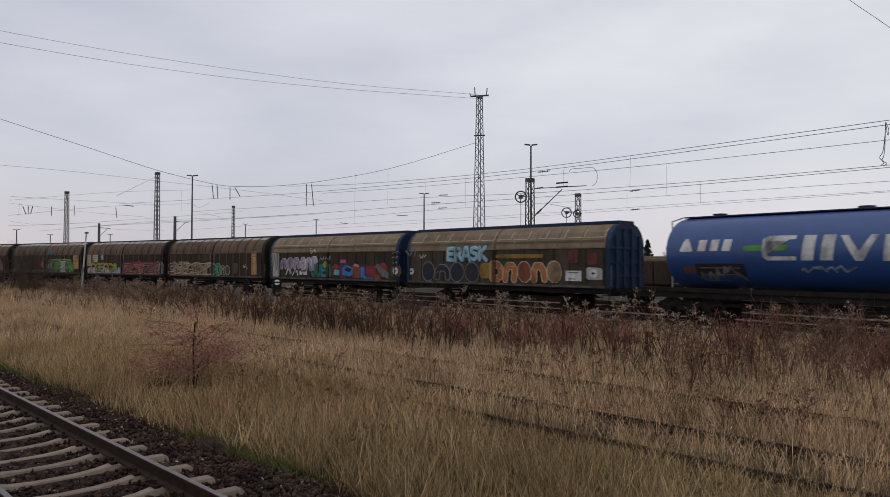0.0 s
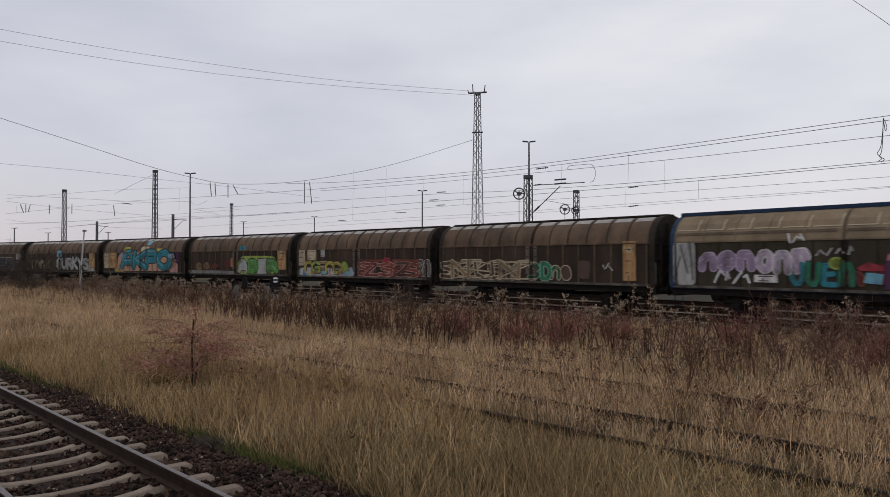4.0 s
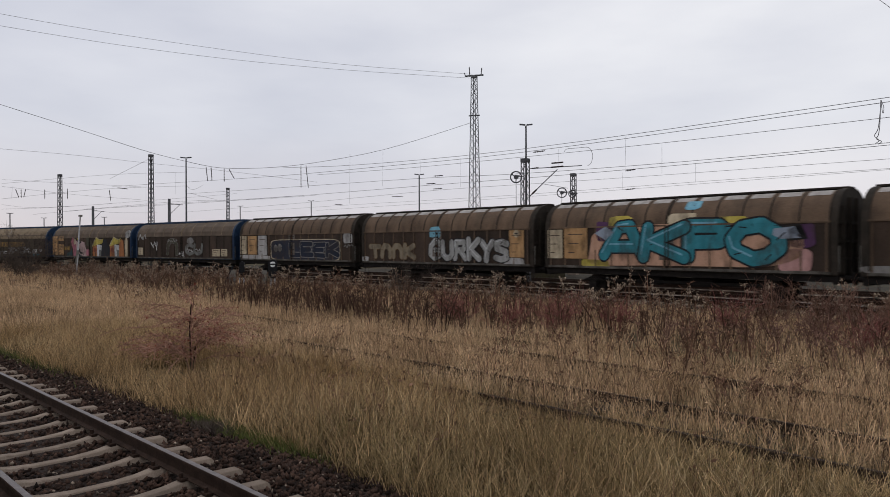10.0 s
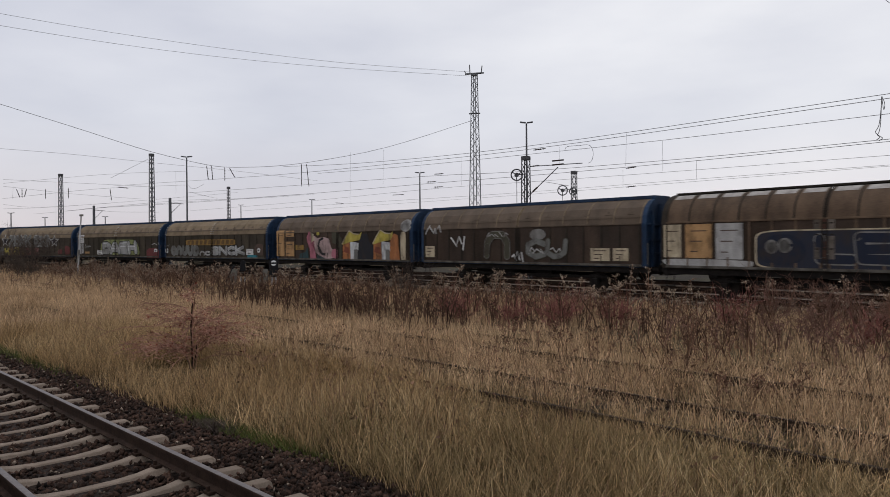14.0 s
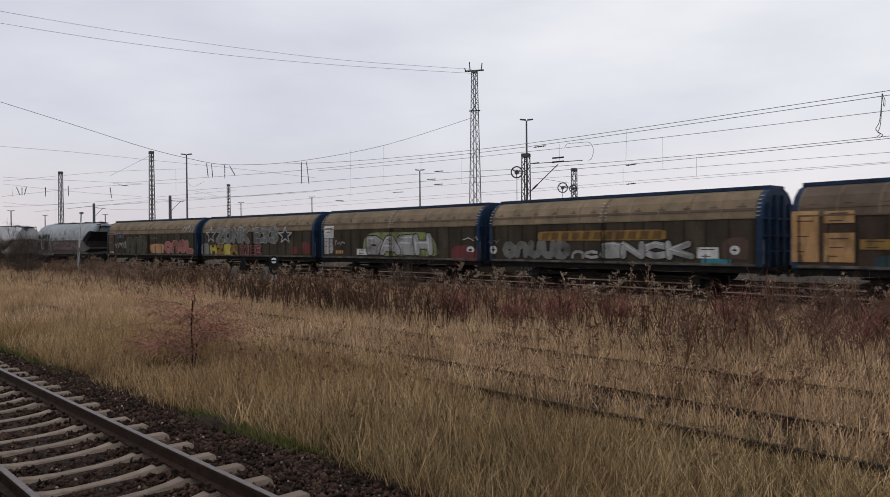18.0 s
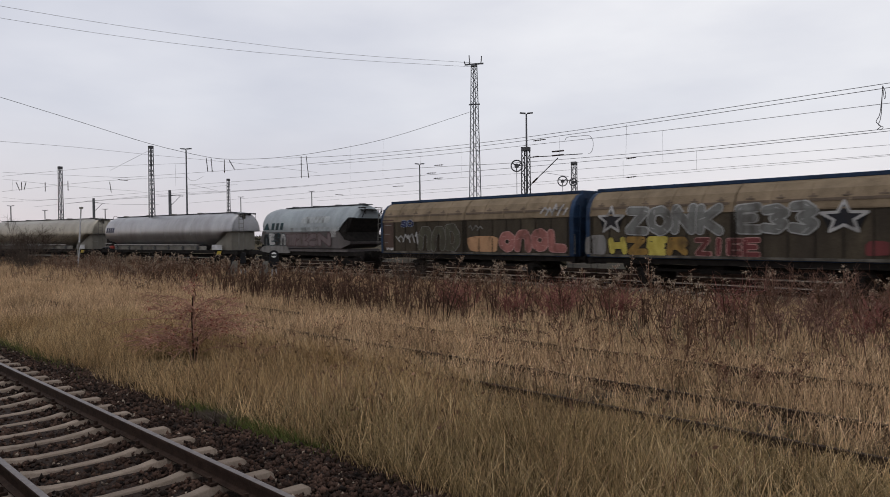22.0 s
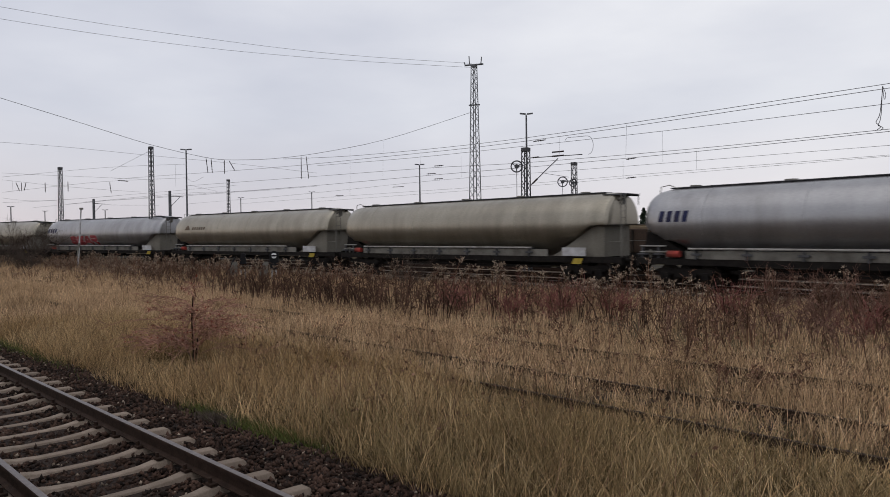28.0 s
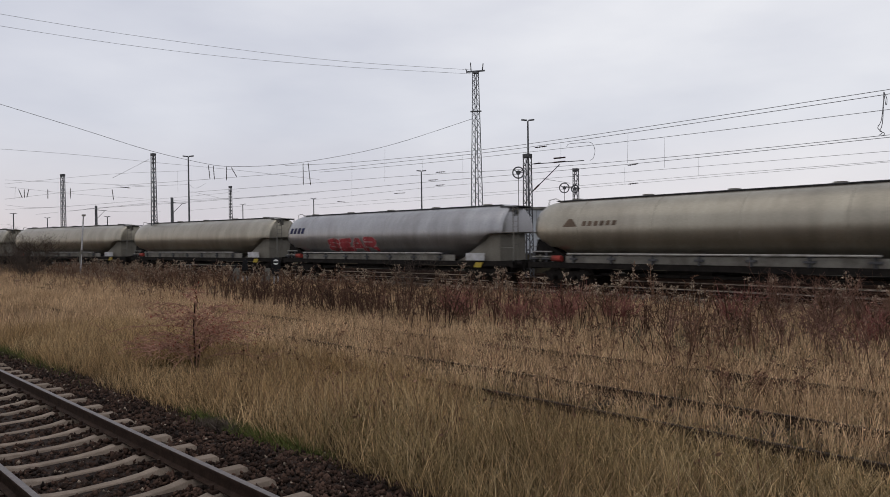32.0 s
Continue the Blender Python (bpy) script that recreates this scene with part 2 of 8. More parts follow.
M_OLIVE = mat("faded_olive_grass", (0.16, 0.11, 0.05), (0.36, 0.26, 0.13), 0.9, 0, 0.6, 3, 0, island=0.6, stain=(0.12, 0.10, 0.035), stain_amt=0.7, spec=0.15)
M_GREEN = mat("green_grass", (0.05, 0.062, 0.016), (0.115, 0.132, 0.036), 0.9, 0, 0.8, 4, 0, island=0.4, spec=0.15)
M_STALK = mat("dead_stalks", (0.0575, 0.0322, 0.0207), (0.23, 0.1288, 0.0851), 0.9, 0, 0.5, 4, 0, island=0.65, spec=0.15)
M_DARKSTEM = mat("dark_stems", (0.036, 0.021, 0.015), (0.155, 0.086, 0.06), 0.9, 0, 0.5, 4, 0, island=0.6, spec=0.15)
M_DOGWOOD = mat("maroon_twigs", (0.14, 0.05, 0.045), (0.36, 0.15, 0.125), 0.85, 0, 0.6, 4, 0, island=0.45, spec=0.2)
M_PLUME = mat("seed_plumes", (0.2, 0.145, 0.105), (0.46, 0.37, 0.28), 0.95, 0, 0.6, 4, 0, island=0.5, spec=0.1)
M_REDTWIG = mat("reddish_twigs", (0.22, 0.115, 0.083), (0.50, 0.29, 0.215), 0.85, 0, 0.6, 4, 0, island=0.4, spec=0.2)
M_BRAMBLE = mat("dark_bramble", (0.10, 0.056, 0.042), (0.27, 0.155, 0.115), 0.9, 0, 0.6, 4, 0, island=0.5, spec=0.15)
M_HIP = mat("rose_hips", (0.16, 0.03, 0.02), (0.26, 0.06, 0.035), 0.5, 0, 4, 20, 0, island=0.4)
M_BARK = mat("dark_rose_bark", (0.022, 0.016, 0.013), (0.06, 0.042, 0.034), 0.9, 0, 2, 20, 0.1, island=0.3)
M_TWIG = mat("bare_twigs", (0.06, 0.045, 0.036), (0.11, 0.085, 0.07), 0.9, 0, 2, 20, 0.1, island=0.3)
M_NEEDLE = mat("dark_needles", (0.012, 0.02, 0.014), (0.03, 0.042, 0.028), 0.9, 0, 2, 12, 0, island=0.4)
M_HUT = mat("pale_hut_render", (0.36, 0.38, 0.41), (0.46, 0.48, 0.51), 0.8, 0, 1.5, 30, 0.1, stain=(0.28, 0.28, 0.28), stain_amt=0.5)
M_FARVEG = mat("far_thicket", (0.03, 0.028, 0.02), (0.075, 0.065, 0.045), 0.95, 0, 0.3, 3, 0.3, island=0.3)
M_GLASSDARK = mat("dark_glass", (0.01, 0.012, 0.015), (0.02, 0.022, 0.026), 0.15)
M_YARD = mat("yard_ballast", (0.02, 0.016, 0.012), (0.05, 0.042, 0.03), 0.95, 0, 0.6, 8, 0.5, stain=(0.06, 0.055, 0.025), stain_amt=0.5, dist=0.08)
M_PLATFORM = mat("platform_paving", (0.22, 0.21, 0.2), (0.32, 0.31, 0.3), 0.85, 0, 2, 30, 0.2)


# ---- mesh helpers ----
def part(name, bm, material, parent=None, label="", smooth=False):
    if smooth:
        for e in bm.edges:
            if len(e.link_faces) == 2 and e.calc_face_angle() > .42:
                e.smooth = False
    me = bpy.data.meshes.new(name)
    bm.to_mesh(me)
    bm.free()
    me.materials.append(material)
    if smooth:
        for poly in me.polygons:
            poly.use_smooth = True
    ob = new(name, me)
    ob.parent = parent
    return tagged(ob, label)


def share(name, me, parent, m):
    ob = new(name, me)
    ob.parent = parent
    ob.matrix_basis = m
    return ob


def raw_mesh(name, verts, faces, material, smooth=False):
    """Mesh from numpy arrays: verts (n,3), faces (k, 3 or 4)."""
    me = bpy.data.meshes.new(name)
    verts = np.asarray(verts, np.float32)
    faces = np.asarray(faces, np.int32)
    k, c = faces.shape
    me.vertices.add(len(verts))
    me.vertices.foreach_set("co", verts.ravel())
    me.loops.add(k * c)
    me.loops.foreach_set("vertex_index", faces.ravel())
    me.polygons.add(k)
    me.polygons.foreach_set("loop_start", np.arange(0, k * c, c, dtype=np.int32))
    me.update(calc_edges=True)
    me.materials.append(material)
    if smooth:
        for poly in me.polygons:
            poly.use_smooth = True
    return me


def box(bm, x0, x1, y0, y1, z0, z1, bevel=0.0):
    r = bmesh.ops.create_cube(bm, size=1, matrix=Matrix.LocRotScale(((x0 + x1) / 2, (y0 + y1) / 2, (z0 + z1) / 2), None, (abs(x1 - x0), abs(y1 - y0), abs(z1 - z0))))
    if bevel:
        es = {e for v in r["verts"] for e in v.link_edges}
        bmesh.ops.bevel(bm, geom=list(es), offset=bevel, segments=2, affect="EDGES", profile=0.6)


def rod(bm, a, b, r, r2=None, seg=8):
    a, b = Vector(a), Vector(b)
    d = b - a
    m = Matrix.Translation((a + b) / 2) @ d.to_track_quat("Z", "Y").to_matrix().to_4x4()
    bmesh.ops.create_cone(bm, cap_ends=True, segments=seg, radius1=r, radius2=r if r2 is None else r2, depth=d.length, matrix=m)


def tube(bm, pts, r, seg=4):
    """A tube through points, for wires and pipes."""
    rings = []
    for i, p in enumerate(pts):
        p = Vector(p)
        d = (Vector(pts[min(i + 1, len(pts) - 1)]) - Vector(pts[max(i - 1, 0)])).normalized()
        q = d.to_track_quat("Z", "Y")
        rings.append([bm.verts.new(p + q @ Vector((r * math.cos(k * math.tau / seg), r * math.sin(k * math.tau / seg), 0))) for k in range(seg)])
    for a, b in zip(rings, rings[1:]):
        for k in range(seg):
            bm.faces.new((a[k], a[(k + 1) % seg], b[(k + 1) % seg], b[k]))
    bm.faces.new(rings[0][::-1])
    bm.faces.new(rings[-1])


def sweep(bm, frames, section):
    """Carry a closed section [(side, up)] along (point, heading) frames."""
    rings = []
    for (x, y, z), h in frames:
        nx, ny = -math.sin(h), math.cos(h)
        rings.append([bm.verts.new((x + nx * s, y + ny * s, z + u)) for s, u in section])
    n = len(section)
    for a, b in zip(rings, rings[1:]):
        for k in range(n):
            bm.faces.new((a[k], b[k], b[(k + 1) % n], a[(k + 1) % n]))
    bm.faces.new(rings[0])
    bm.faces.new(rings[-1][::-1])


def sagging(a, b, sag, n=14):
    a, b = Vector(a), Vector(b)
    return [a.lerp(b, i / n) - Vector((0, 0, sag * 4 * (i / n) * (1 - i / n))) for i in range(n + 1)]


# ---- ground and tracks ----
def arc(s):
    """Place and heading on the train's track, s metres along it: a wide curve that runs out into straights."""
    def point(u):
        ph = radians(-6.84) - 0.00416 * u / 2
        return u * math.cos(ph), 27.25 + u * math.sin(ph), radians(-6.84) - 0.00416 * u
    lo, hi = -100.0, 20.0
    if lo <= s <= hi:
        return point(s)
    x, y, h = point(lo if s < lo else hi)
    sign = -1 if s < lo else 1
    left, k = abs(s - (lo if s < lo else hi)), 0.0045
    step = 2.0
    while left > 0:
        d = min(step, left)
        if sign < 0:
            h = max(0.0, h - k * d)
        else:
            h = min(0.0, h + k * d)
        x, y = x + sign * d * math.cos(h), y + sign * d * math.sin(h)
        left -= d
    return x, y, h




def ground_height(x, y):
    """Field level: a shallow dip between the platform track and the embankment of the main line."""
    h = -0.42 + 0.06 * noise.noise(Vector((x * 0.15, y * 0.15, 0.3))) + 0.03 * noise.noise(Vector((x * 0.7, y * 0.7, 5.0)))
    if y < 5.2:
        h = min(h, -0.5 + 0.0 * y) if y < 4.6 else h
    return h


def spread(lo, hi, fine_lo, fine_hi, fine, grow):
    """Grid lines, fine in the middle and ever wider outwards."""
    v = list(np.arange(fine_lo, fine_hi + 1e-6, fine))
    d, a, b = fine, v[0], v[-1]
    head, tail = [], []
    while a > lo or b < hi:
        d *= grow
        a, b = a - d, b + d
        head.append(max(a, lo - 1))
        tail.append(min(b, hi + 1))
    return sorted(set([round(q, 3) for q in head + v + tail]))


gx, gy = spread(-2500, 2500, -60, 12, 0.8, 1.35), spread(-2500, 2500, -2, 40, 0.8, 1.35)
gv = [(x, y, ground_height(x, y) if -130 < x < 60 and -5 < y < 60 else -0.45) for x in gx for y in gy]
gf = [(i * len(gy) + j, (i + 1) * len(gy) + j, (i + 1) * len(gy) + j + 1, i * len(gy) + j + 1) for i in range(len(gx) - 1) for j in range(len(gy) - 1)]
ground = new("ground", raw_mesh("ground", gv, gf, M_EARTH, True))
tagged(ground, "dry brown earth of the disused yard under dead grass", "ground", kind="structure")

RAIL = [(-0.07, -0.159), (-0.07, -0.148), (-0.015, -0.13), (-0.011, -0.05), (-0.035, -0.038), (-0.035, -0.006), (-0.03, 0.0),
        (0.03, 0.0), (0.035, -0.006), (0.035, -0.038), (0.011, -0.05), (0.015, -0.13), (0.07, -0.148), (0.07, -0.159)]
RAILTOP = [(-0.029, 0.0005), (-0.029, 0.003), (0.029, 0.003), (0.029, 0.0005)]


def lay_rail(name, frames, parent, side_mat, head_mat):
    bm = bmesh.new()
    sweep(bm, frames, RAIL)
    r = part(name, bm, side_mat, parent)
    if head_mat:
        bm = bmesh.new()
        sweep(bm, frames, RAILTOP)
        part("rail_head", bm, head_mat, r, "bare worn steel running surface")
    return r


NEAR_Y = 2.645
near_track = tagged(new("track"), "railway track with rusty rails on pale concrete sleepers", "track", kind="structure")
near_track.location = (0, NEAR_Y, 0)
for side in (-0.7525, 0.7525):
    lay_rail("rail", [((x, side, 0), 0.0) for x in np.arange(-160, 60.1, 4.0)], near_track, M_RAILSIDE, M_RAILHEAD)


def sleeper_mesh():
    """Prestressed concrete sleeper, waisted and lower in the middle, with canted seats."""
    bm = bmesh.new()
    st = [(-1.3, .13, -.20), (-1.27, .14, -.175), (-.95, .145, -.165), (-.6, .14, -.172), (-.45, .125, -.198), (-.2, .11, -.215), (.2, .11, -.215),
          (.45, .125, -.198), (.6, .14, -.172), (.95, .145, -.165), (1.27, .14, -.175), (1.3, .13, -.20)]
    rings = []
    for y, w, z in st:
        w *= .8
        t = w * 0.66
        rings.append([bm.verts.new(p) for p in ((-w, y, -.38), (-w, y, z - .06), (-t, y, z - .006), (-t * .85, y, z), (t * .85, y, z), (t, y, z - .006), (w, y, z - .06), (w, y, -.38))])
    for a, b in zip(rings, rings[1:]):
        for k in range(8):
            bm.faces.new((a[k], a[(k + 1) % 8], b[(k + 1) % 8], b[k]))
    bm.faces.new(rings[0])
    bm.faces.new(rings[-1][::-1])
    bmesh.ops.recalc_face_normals(bm, faces=bm.faces)
    me = bpy.data.meshes.new("sleeper")
    bm.to_mesh(me)
    bm.free()
    me.materials.append(M_CONCRETE)
    return me


def clip_mesh():
    bm = bmesh.new()
    for s in (-1, 1):
        box(bm, -.06, .06, s * .075, s * .15, -.168, -.135, .008)
        rod(bm, (0, s * .125, -.14), (0, s * .125, -.085), .022, seg=6)
    me = bpy.data.meshes.new("rail_clip")
    bm.to_mesh(me)
    bm.free()
    me.materials.append(M_RAILSIDE)
    return me


SLEEPER, CLIP = sleeper_mesh(), clip_mesh()
rs = random.Random(4)
for i in range(150):
    x = -0.06 + 6.0 - i * 0.625
    sl = share("sleeper", SLEEPER, near_track, pose(x + rs.uniform(-.02, .02), rs.uniform(-.02, .02), rs.uniform(-.008, .006), 0, 0, 90 * 0 + rs.uniform(-.6, .6)))
    if i < 60:
        for side in (-0.7525, 0.7525):
            share("rail_clip", CLIP, sl, pose(0, side, 0))


def ballast_bed(name, frames, half, top, toe, base, parent_label):
    """A trapezoid of broken stone under a track."""
    bm = bmesh.new()
    sweep(bm, frames, [(-toe, base), (-half, top - .02), (-half * .5, top), (half * .5, top), (half, top - .02), (toe, base)])
    bmesh.ops.recalc_face_normals(bm, faces=bm.faces)
    ob = part(name, bm, M_BALLAST)
    return tagged(ob, parent_label, "ballast", kind="structure")


ballast_bed("ballast_bed", [((x, NEAR_Y, 0), 0) for x in np.arange(-160, 61, 2.0)], 1.75, -0.235, 3.3, -0.50, "dark rust-stained ballast bed of the platform track")


def stones(name, n, place, smin, smax, seed, material, label, kind="stuff"):
    """Broken stones: squashed octahedra, jittered."""
    r = np.random.RandomState(seed)
    base = np.array([(1, 0, 0), (-1, 0, 0), (0, 1, 0), (0, -1, 0), (0, 0, 1), (0, 0, -1)], float)
    tri = np.array([(0, 2, 4), (2, 1, 4), (1, 3, 4), (3, 0, 4), (2, 0, 5), (1, 2, 5), (3, 1, 5), (0, 3, 5)])
    p = place(r, n)
    n = len(p)
    s = r.uniform(smin, smax, (n, 1, 1)) * r.uniform(0.6, 1.3, (n, 1, 3))
    v = base[None] * (1 + r.uniform(-.3, .3, (n, 6, 1))) * s
    a = r.uniform(0, 6.28, n)
    b = r.uniform(-.7, .7, n)
    ca, sa, cb, sb = np.cos(a)[:, None], np.sin(a)[:, None], np.cos(b)[:, None], np.sin(b)[:, None]
    x, y, z = v[..., 0], v[..., 1], v[..., 2]
    y, z = y * cb - z * sb, y * sb + z * cb
    x, y = x * ca - y * sa, x * sa + y * ca
    v = np.stack([x, y, z], -1) + p[:, None, :]
    f = (tri[None] + (np.arange(n) * 6)[:, None, None]).reshape(-1, 3)
    ob = new(name, raw_mesh(name, v.reshape(-1, 3), f, material))
    return tagged(ob, label, "ballast", kind=kind)


def near_stone_places(r, n):
    d = r.uniform(0, 1, n) ** 1.7
    x = -2.0 - d * 42
    off = r.uniform(-1.75, 2.95, n)
    t = np.clip((np.abs(off) - 1.75) / 1.55, 0, 1)
    z = -0.25 - t * 0.25 + r.uniform(-.014, .026, n) + .04 * np.exp(-((np.abs(off) - .9) / .5) ** 2)
    keep = (np.abs(np.abs(off) - 0.7525) > 0.09)
    phase = np.abs(((x - 5.94) / 0.625) - np.round((x - 5.94) / 0.625)) * 0.625
    keep &= (np.abs(off) > 1.3) | (phase > 0.13)
    return np.stack([x, NEAR_Y + off, z], 1)[keep]


stones("ballast_stones", 66000, near_stone_places, .018, .044, 3, M_STONE, "loose rust-brown ballast stones between the sleepers")
stones("pale_chips", 2600, lambda r, n: near_stone_places(r, n) + np.array([0, 0, .018]), .01, .026, 9, M_CHIP, "pale stone chips and dry leaves scattered on the ballast")

# The overgrown siding and the one behind it
for name, y0, x1, label in (("overgrown_track", 9.62, 14, "disused siding track sunk in dry grass"), ("far_overgrown_track", 13.7, 10, "second disused siding hidden in the weeds")):
    tr = tagged(new(name), label, "track", kind="structure")
    tr.location = (0, y0, -0.21)
    for side in (-0.7525, 0.7525):
        lay_rail("rail", [((x, side, 0), 0.0) for x in np.arange(-60, x1 + .1, 4.0)], tr, M_OLDRAIL, None)
    bm = bmesh.new()
    box(bm, -.13, .13, -1.3, 1.3, -.3, -.16, .015)
    me = bpy.data.meshes.new("old_sleeper")
    bm.to_mesh(me)
    bm.free()
    me.materials.append(M_OLDRAIL)
    for i in range(60):
        share("sleeper", me, tr, pose(6 - i * .65, 0, 0))

# The main line that carries the train
bed = [((*arc(s)[:2], 0), arc(s)[2]) for s in range(-230, 120, 5)]
ballast_bed("main_line_ballast", bed, 1.8, -0.22, 2.7, -0.6, "brown ballast bed of the main line behind the weeds")
main_track = tagged(new("main_track"), "main line track on concrete sleepers under the train", "track", kind="structure")
for side in (-0.7525, 0.7525):
    fr = [((x - math.sin(h) * side, y + math.cos(h) * side, 0), h) for (x, y, _), h in bed]
    lay_rail("rail", fr, main_track, M_RAILSIDE, M_RAILHEAD)
for i in range(170):
    x, y, h = arc(4 - i * .65)
    share("sleeper", SLEEPER, main_track, pose(x, y, 0, 0, 0, math.degrees(h)))

# Dark ballasted yard beyond the main line, with two more tracks
def beside(s, off):
    x, y, h = arc(s)
    return x - math.sin(h) * off, y + math.cos(h) * off, h


yv, yf = [], []
ss = list(range(-180, 90, 6))
for s in ss:
    for off, z in ((2.4, -.46), (3.0, -.30), (6.0, -.27), (12.0, -.27), (18.0, -.30), (26.0, -.43)):
        x, y, h = beside(s, off)
        yv.append((x, y, z))
for i in range(len(ss) - 1):
    for j in range(5):
        yf.append((i * 6 + j, (i + 1) * 6 + j, (i + 1) * 6 + j + 1, i * 6 + j + 1))
tagged(new("yard_ballast", raw_mesh("yard_ballast", yv, yf, M_YARD, True)), "dark weedy ballast of the yard behind the train", "ballast", kind="structure")
for off in (4.9, 9.8):
    tr = tagged(new("yard_track"), "rusty yard track behind the train", "track", kind="structure")
    for side in (-0.7525, 0.7525):
        fr = [((*beside(s, off + side)[:2], -0.05), beside(s, off)[2]) for s in range(-150, 70, 5)]
        lay_rail("rail", fr, tr, M_RAILSIDE, None)
    for i in range(110):
        x, y, h = beside(4 - i * .65, off)
        share("sleeper", SLEEPER, tr, pose(x, y, -.05, 0, 0, math.degrees(h)))

# Platform on which the camera stands, outside the view
bm = bmesh.new()
box(bm, -70, 40, -6, 0.95, -0.6, 0.62, .02)
platform = part("platform", bm, M_PLATFORM)
tagged(platform, "grey paved station platform edge", "platform", kind="structure")


# ---- the goods train ----
def profile_round():
    """Half section (side, height) of the round-topped wagon, from sill to ridge."""
    pts = [(1.40, 1.20), (1.42, 3.02)]
    for i in range(1, 17):
        a = i / 16 * math.pi / 2
        pts.append((1.40 * math.cos(a) ** 0.85, 3.05 + 1.20 * math.sin(a) ** 0.95))
    pts[-1] = (0.0, 4.25)
    return pts


def profile_angled():
    """Half section of the wagon with slanting top panels under a flat ridge beam."""
    return [(1.40, 1.20), (1.42, 3.05), (1.36, 3.40), (1.18, 3.74), (0.86, 4.02), (0.55, 4.13), (0.0, 4.17)]


def shell(bm, pts, x0, x1, side, lo, hi, thick=0.035, out=0.0):
    """A sheet that follows part of a half section between x0 and x1; side -1 is towards the camera."""
    ps = [(w + out, z) for w, z in pts if lo <= z <= hi]
    inner = [(w - thick, z) for w, z in ps]
    a = [[bm.verts.new((x, side * w, z)) for w, z in ps] for x in (x0, x1)]
    b = [[bm.verts.new((x, side * w, z)) for w, z in inner] for x in (x0, x1)]
    n = len(ps)
    for k in range(n - 1):
        bm.faces.new((a[0][k], a[1][k], a[1][k + 1], a[0][k + 1]))
        bm.faces.new((b[0][k], b[0][k + 1], b[1][k + 1], b[1][k]))
        for e in (0, 1):
            bm.faces.new((a[e][k], a[e][k + 1], b[e][k + 1], b[e][k]))
    for k in (0, n - 1):
        bm.faces.new((a[0][k], b[0][k], b[1][k], a[1][k]))
    bmesh.ops.recalc_face_normals(bm, faces=bm.faces)


def wheelset(parent, x):
    bm = bmesh.new()
    rod(bm, (0, -0.95, 0.48), (0, 0.95, 0.48), 0.08, seg=10)
    ax = part("axle", bm, M_WHEEL, parent)
    ax.location = (x, 0, 0)
    for s in (-1, 1):
        bm = bmesh.new()
        rod(bm, (0, s * 0.68, 0.48), (0, s * 0.715, 0.48), 0.50, seg=28)
        rod(bm, (0, s * 0.69, 0.48), (0, s * 0.825, 0.48), 0.48, 0.475, seg=28)
        rod(bm, (0, s * 0.82, 0.48), (0, s * 0.86, 0.48), 0.14, seg=14)
        part("wheel", bm, M_WHEEL, ax)
        bm = bmesh.new()
        box(bm, -.16, .16, s * .90, s * 1.12, .33, .62, .03)
        part("axle_box", bm, M_BLACK, ax)
        bm = bmesh.new()
        for k in range(5):
            box(bm, -.62 + .1 * k, .62 - .1 * k, s * .94, s * 1.06, .64 + .035 * k, .672 + .035 * k)
        part("leaf_spring", bm, M_BLACK, ax)
    return ax


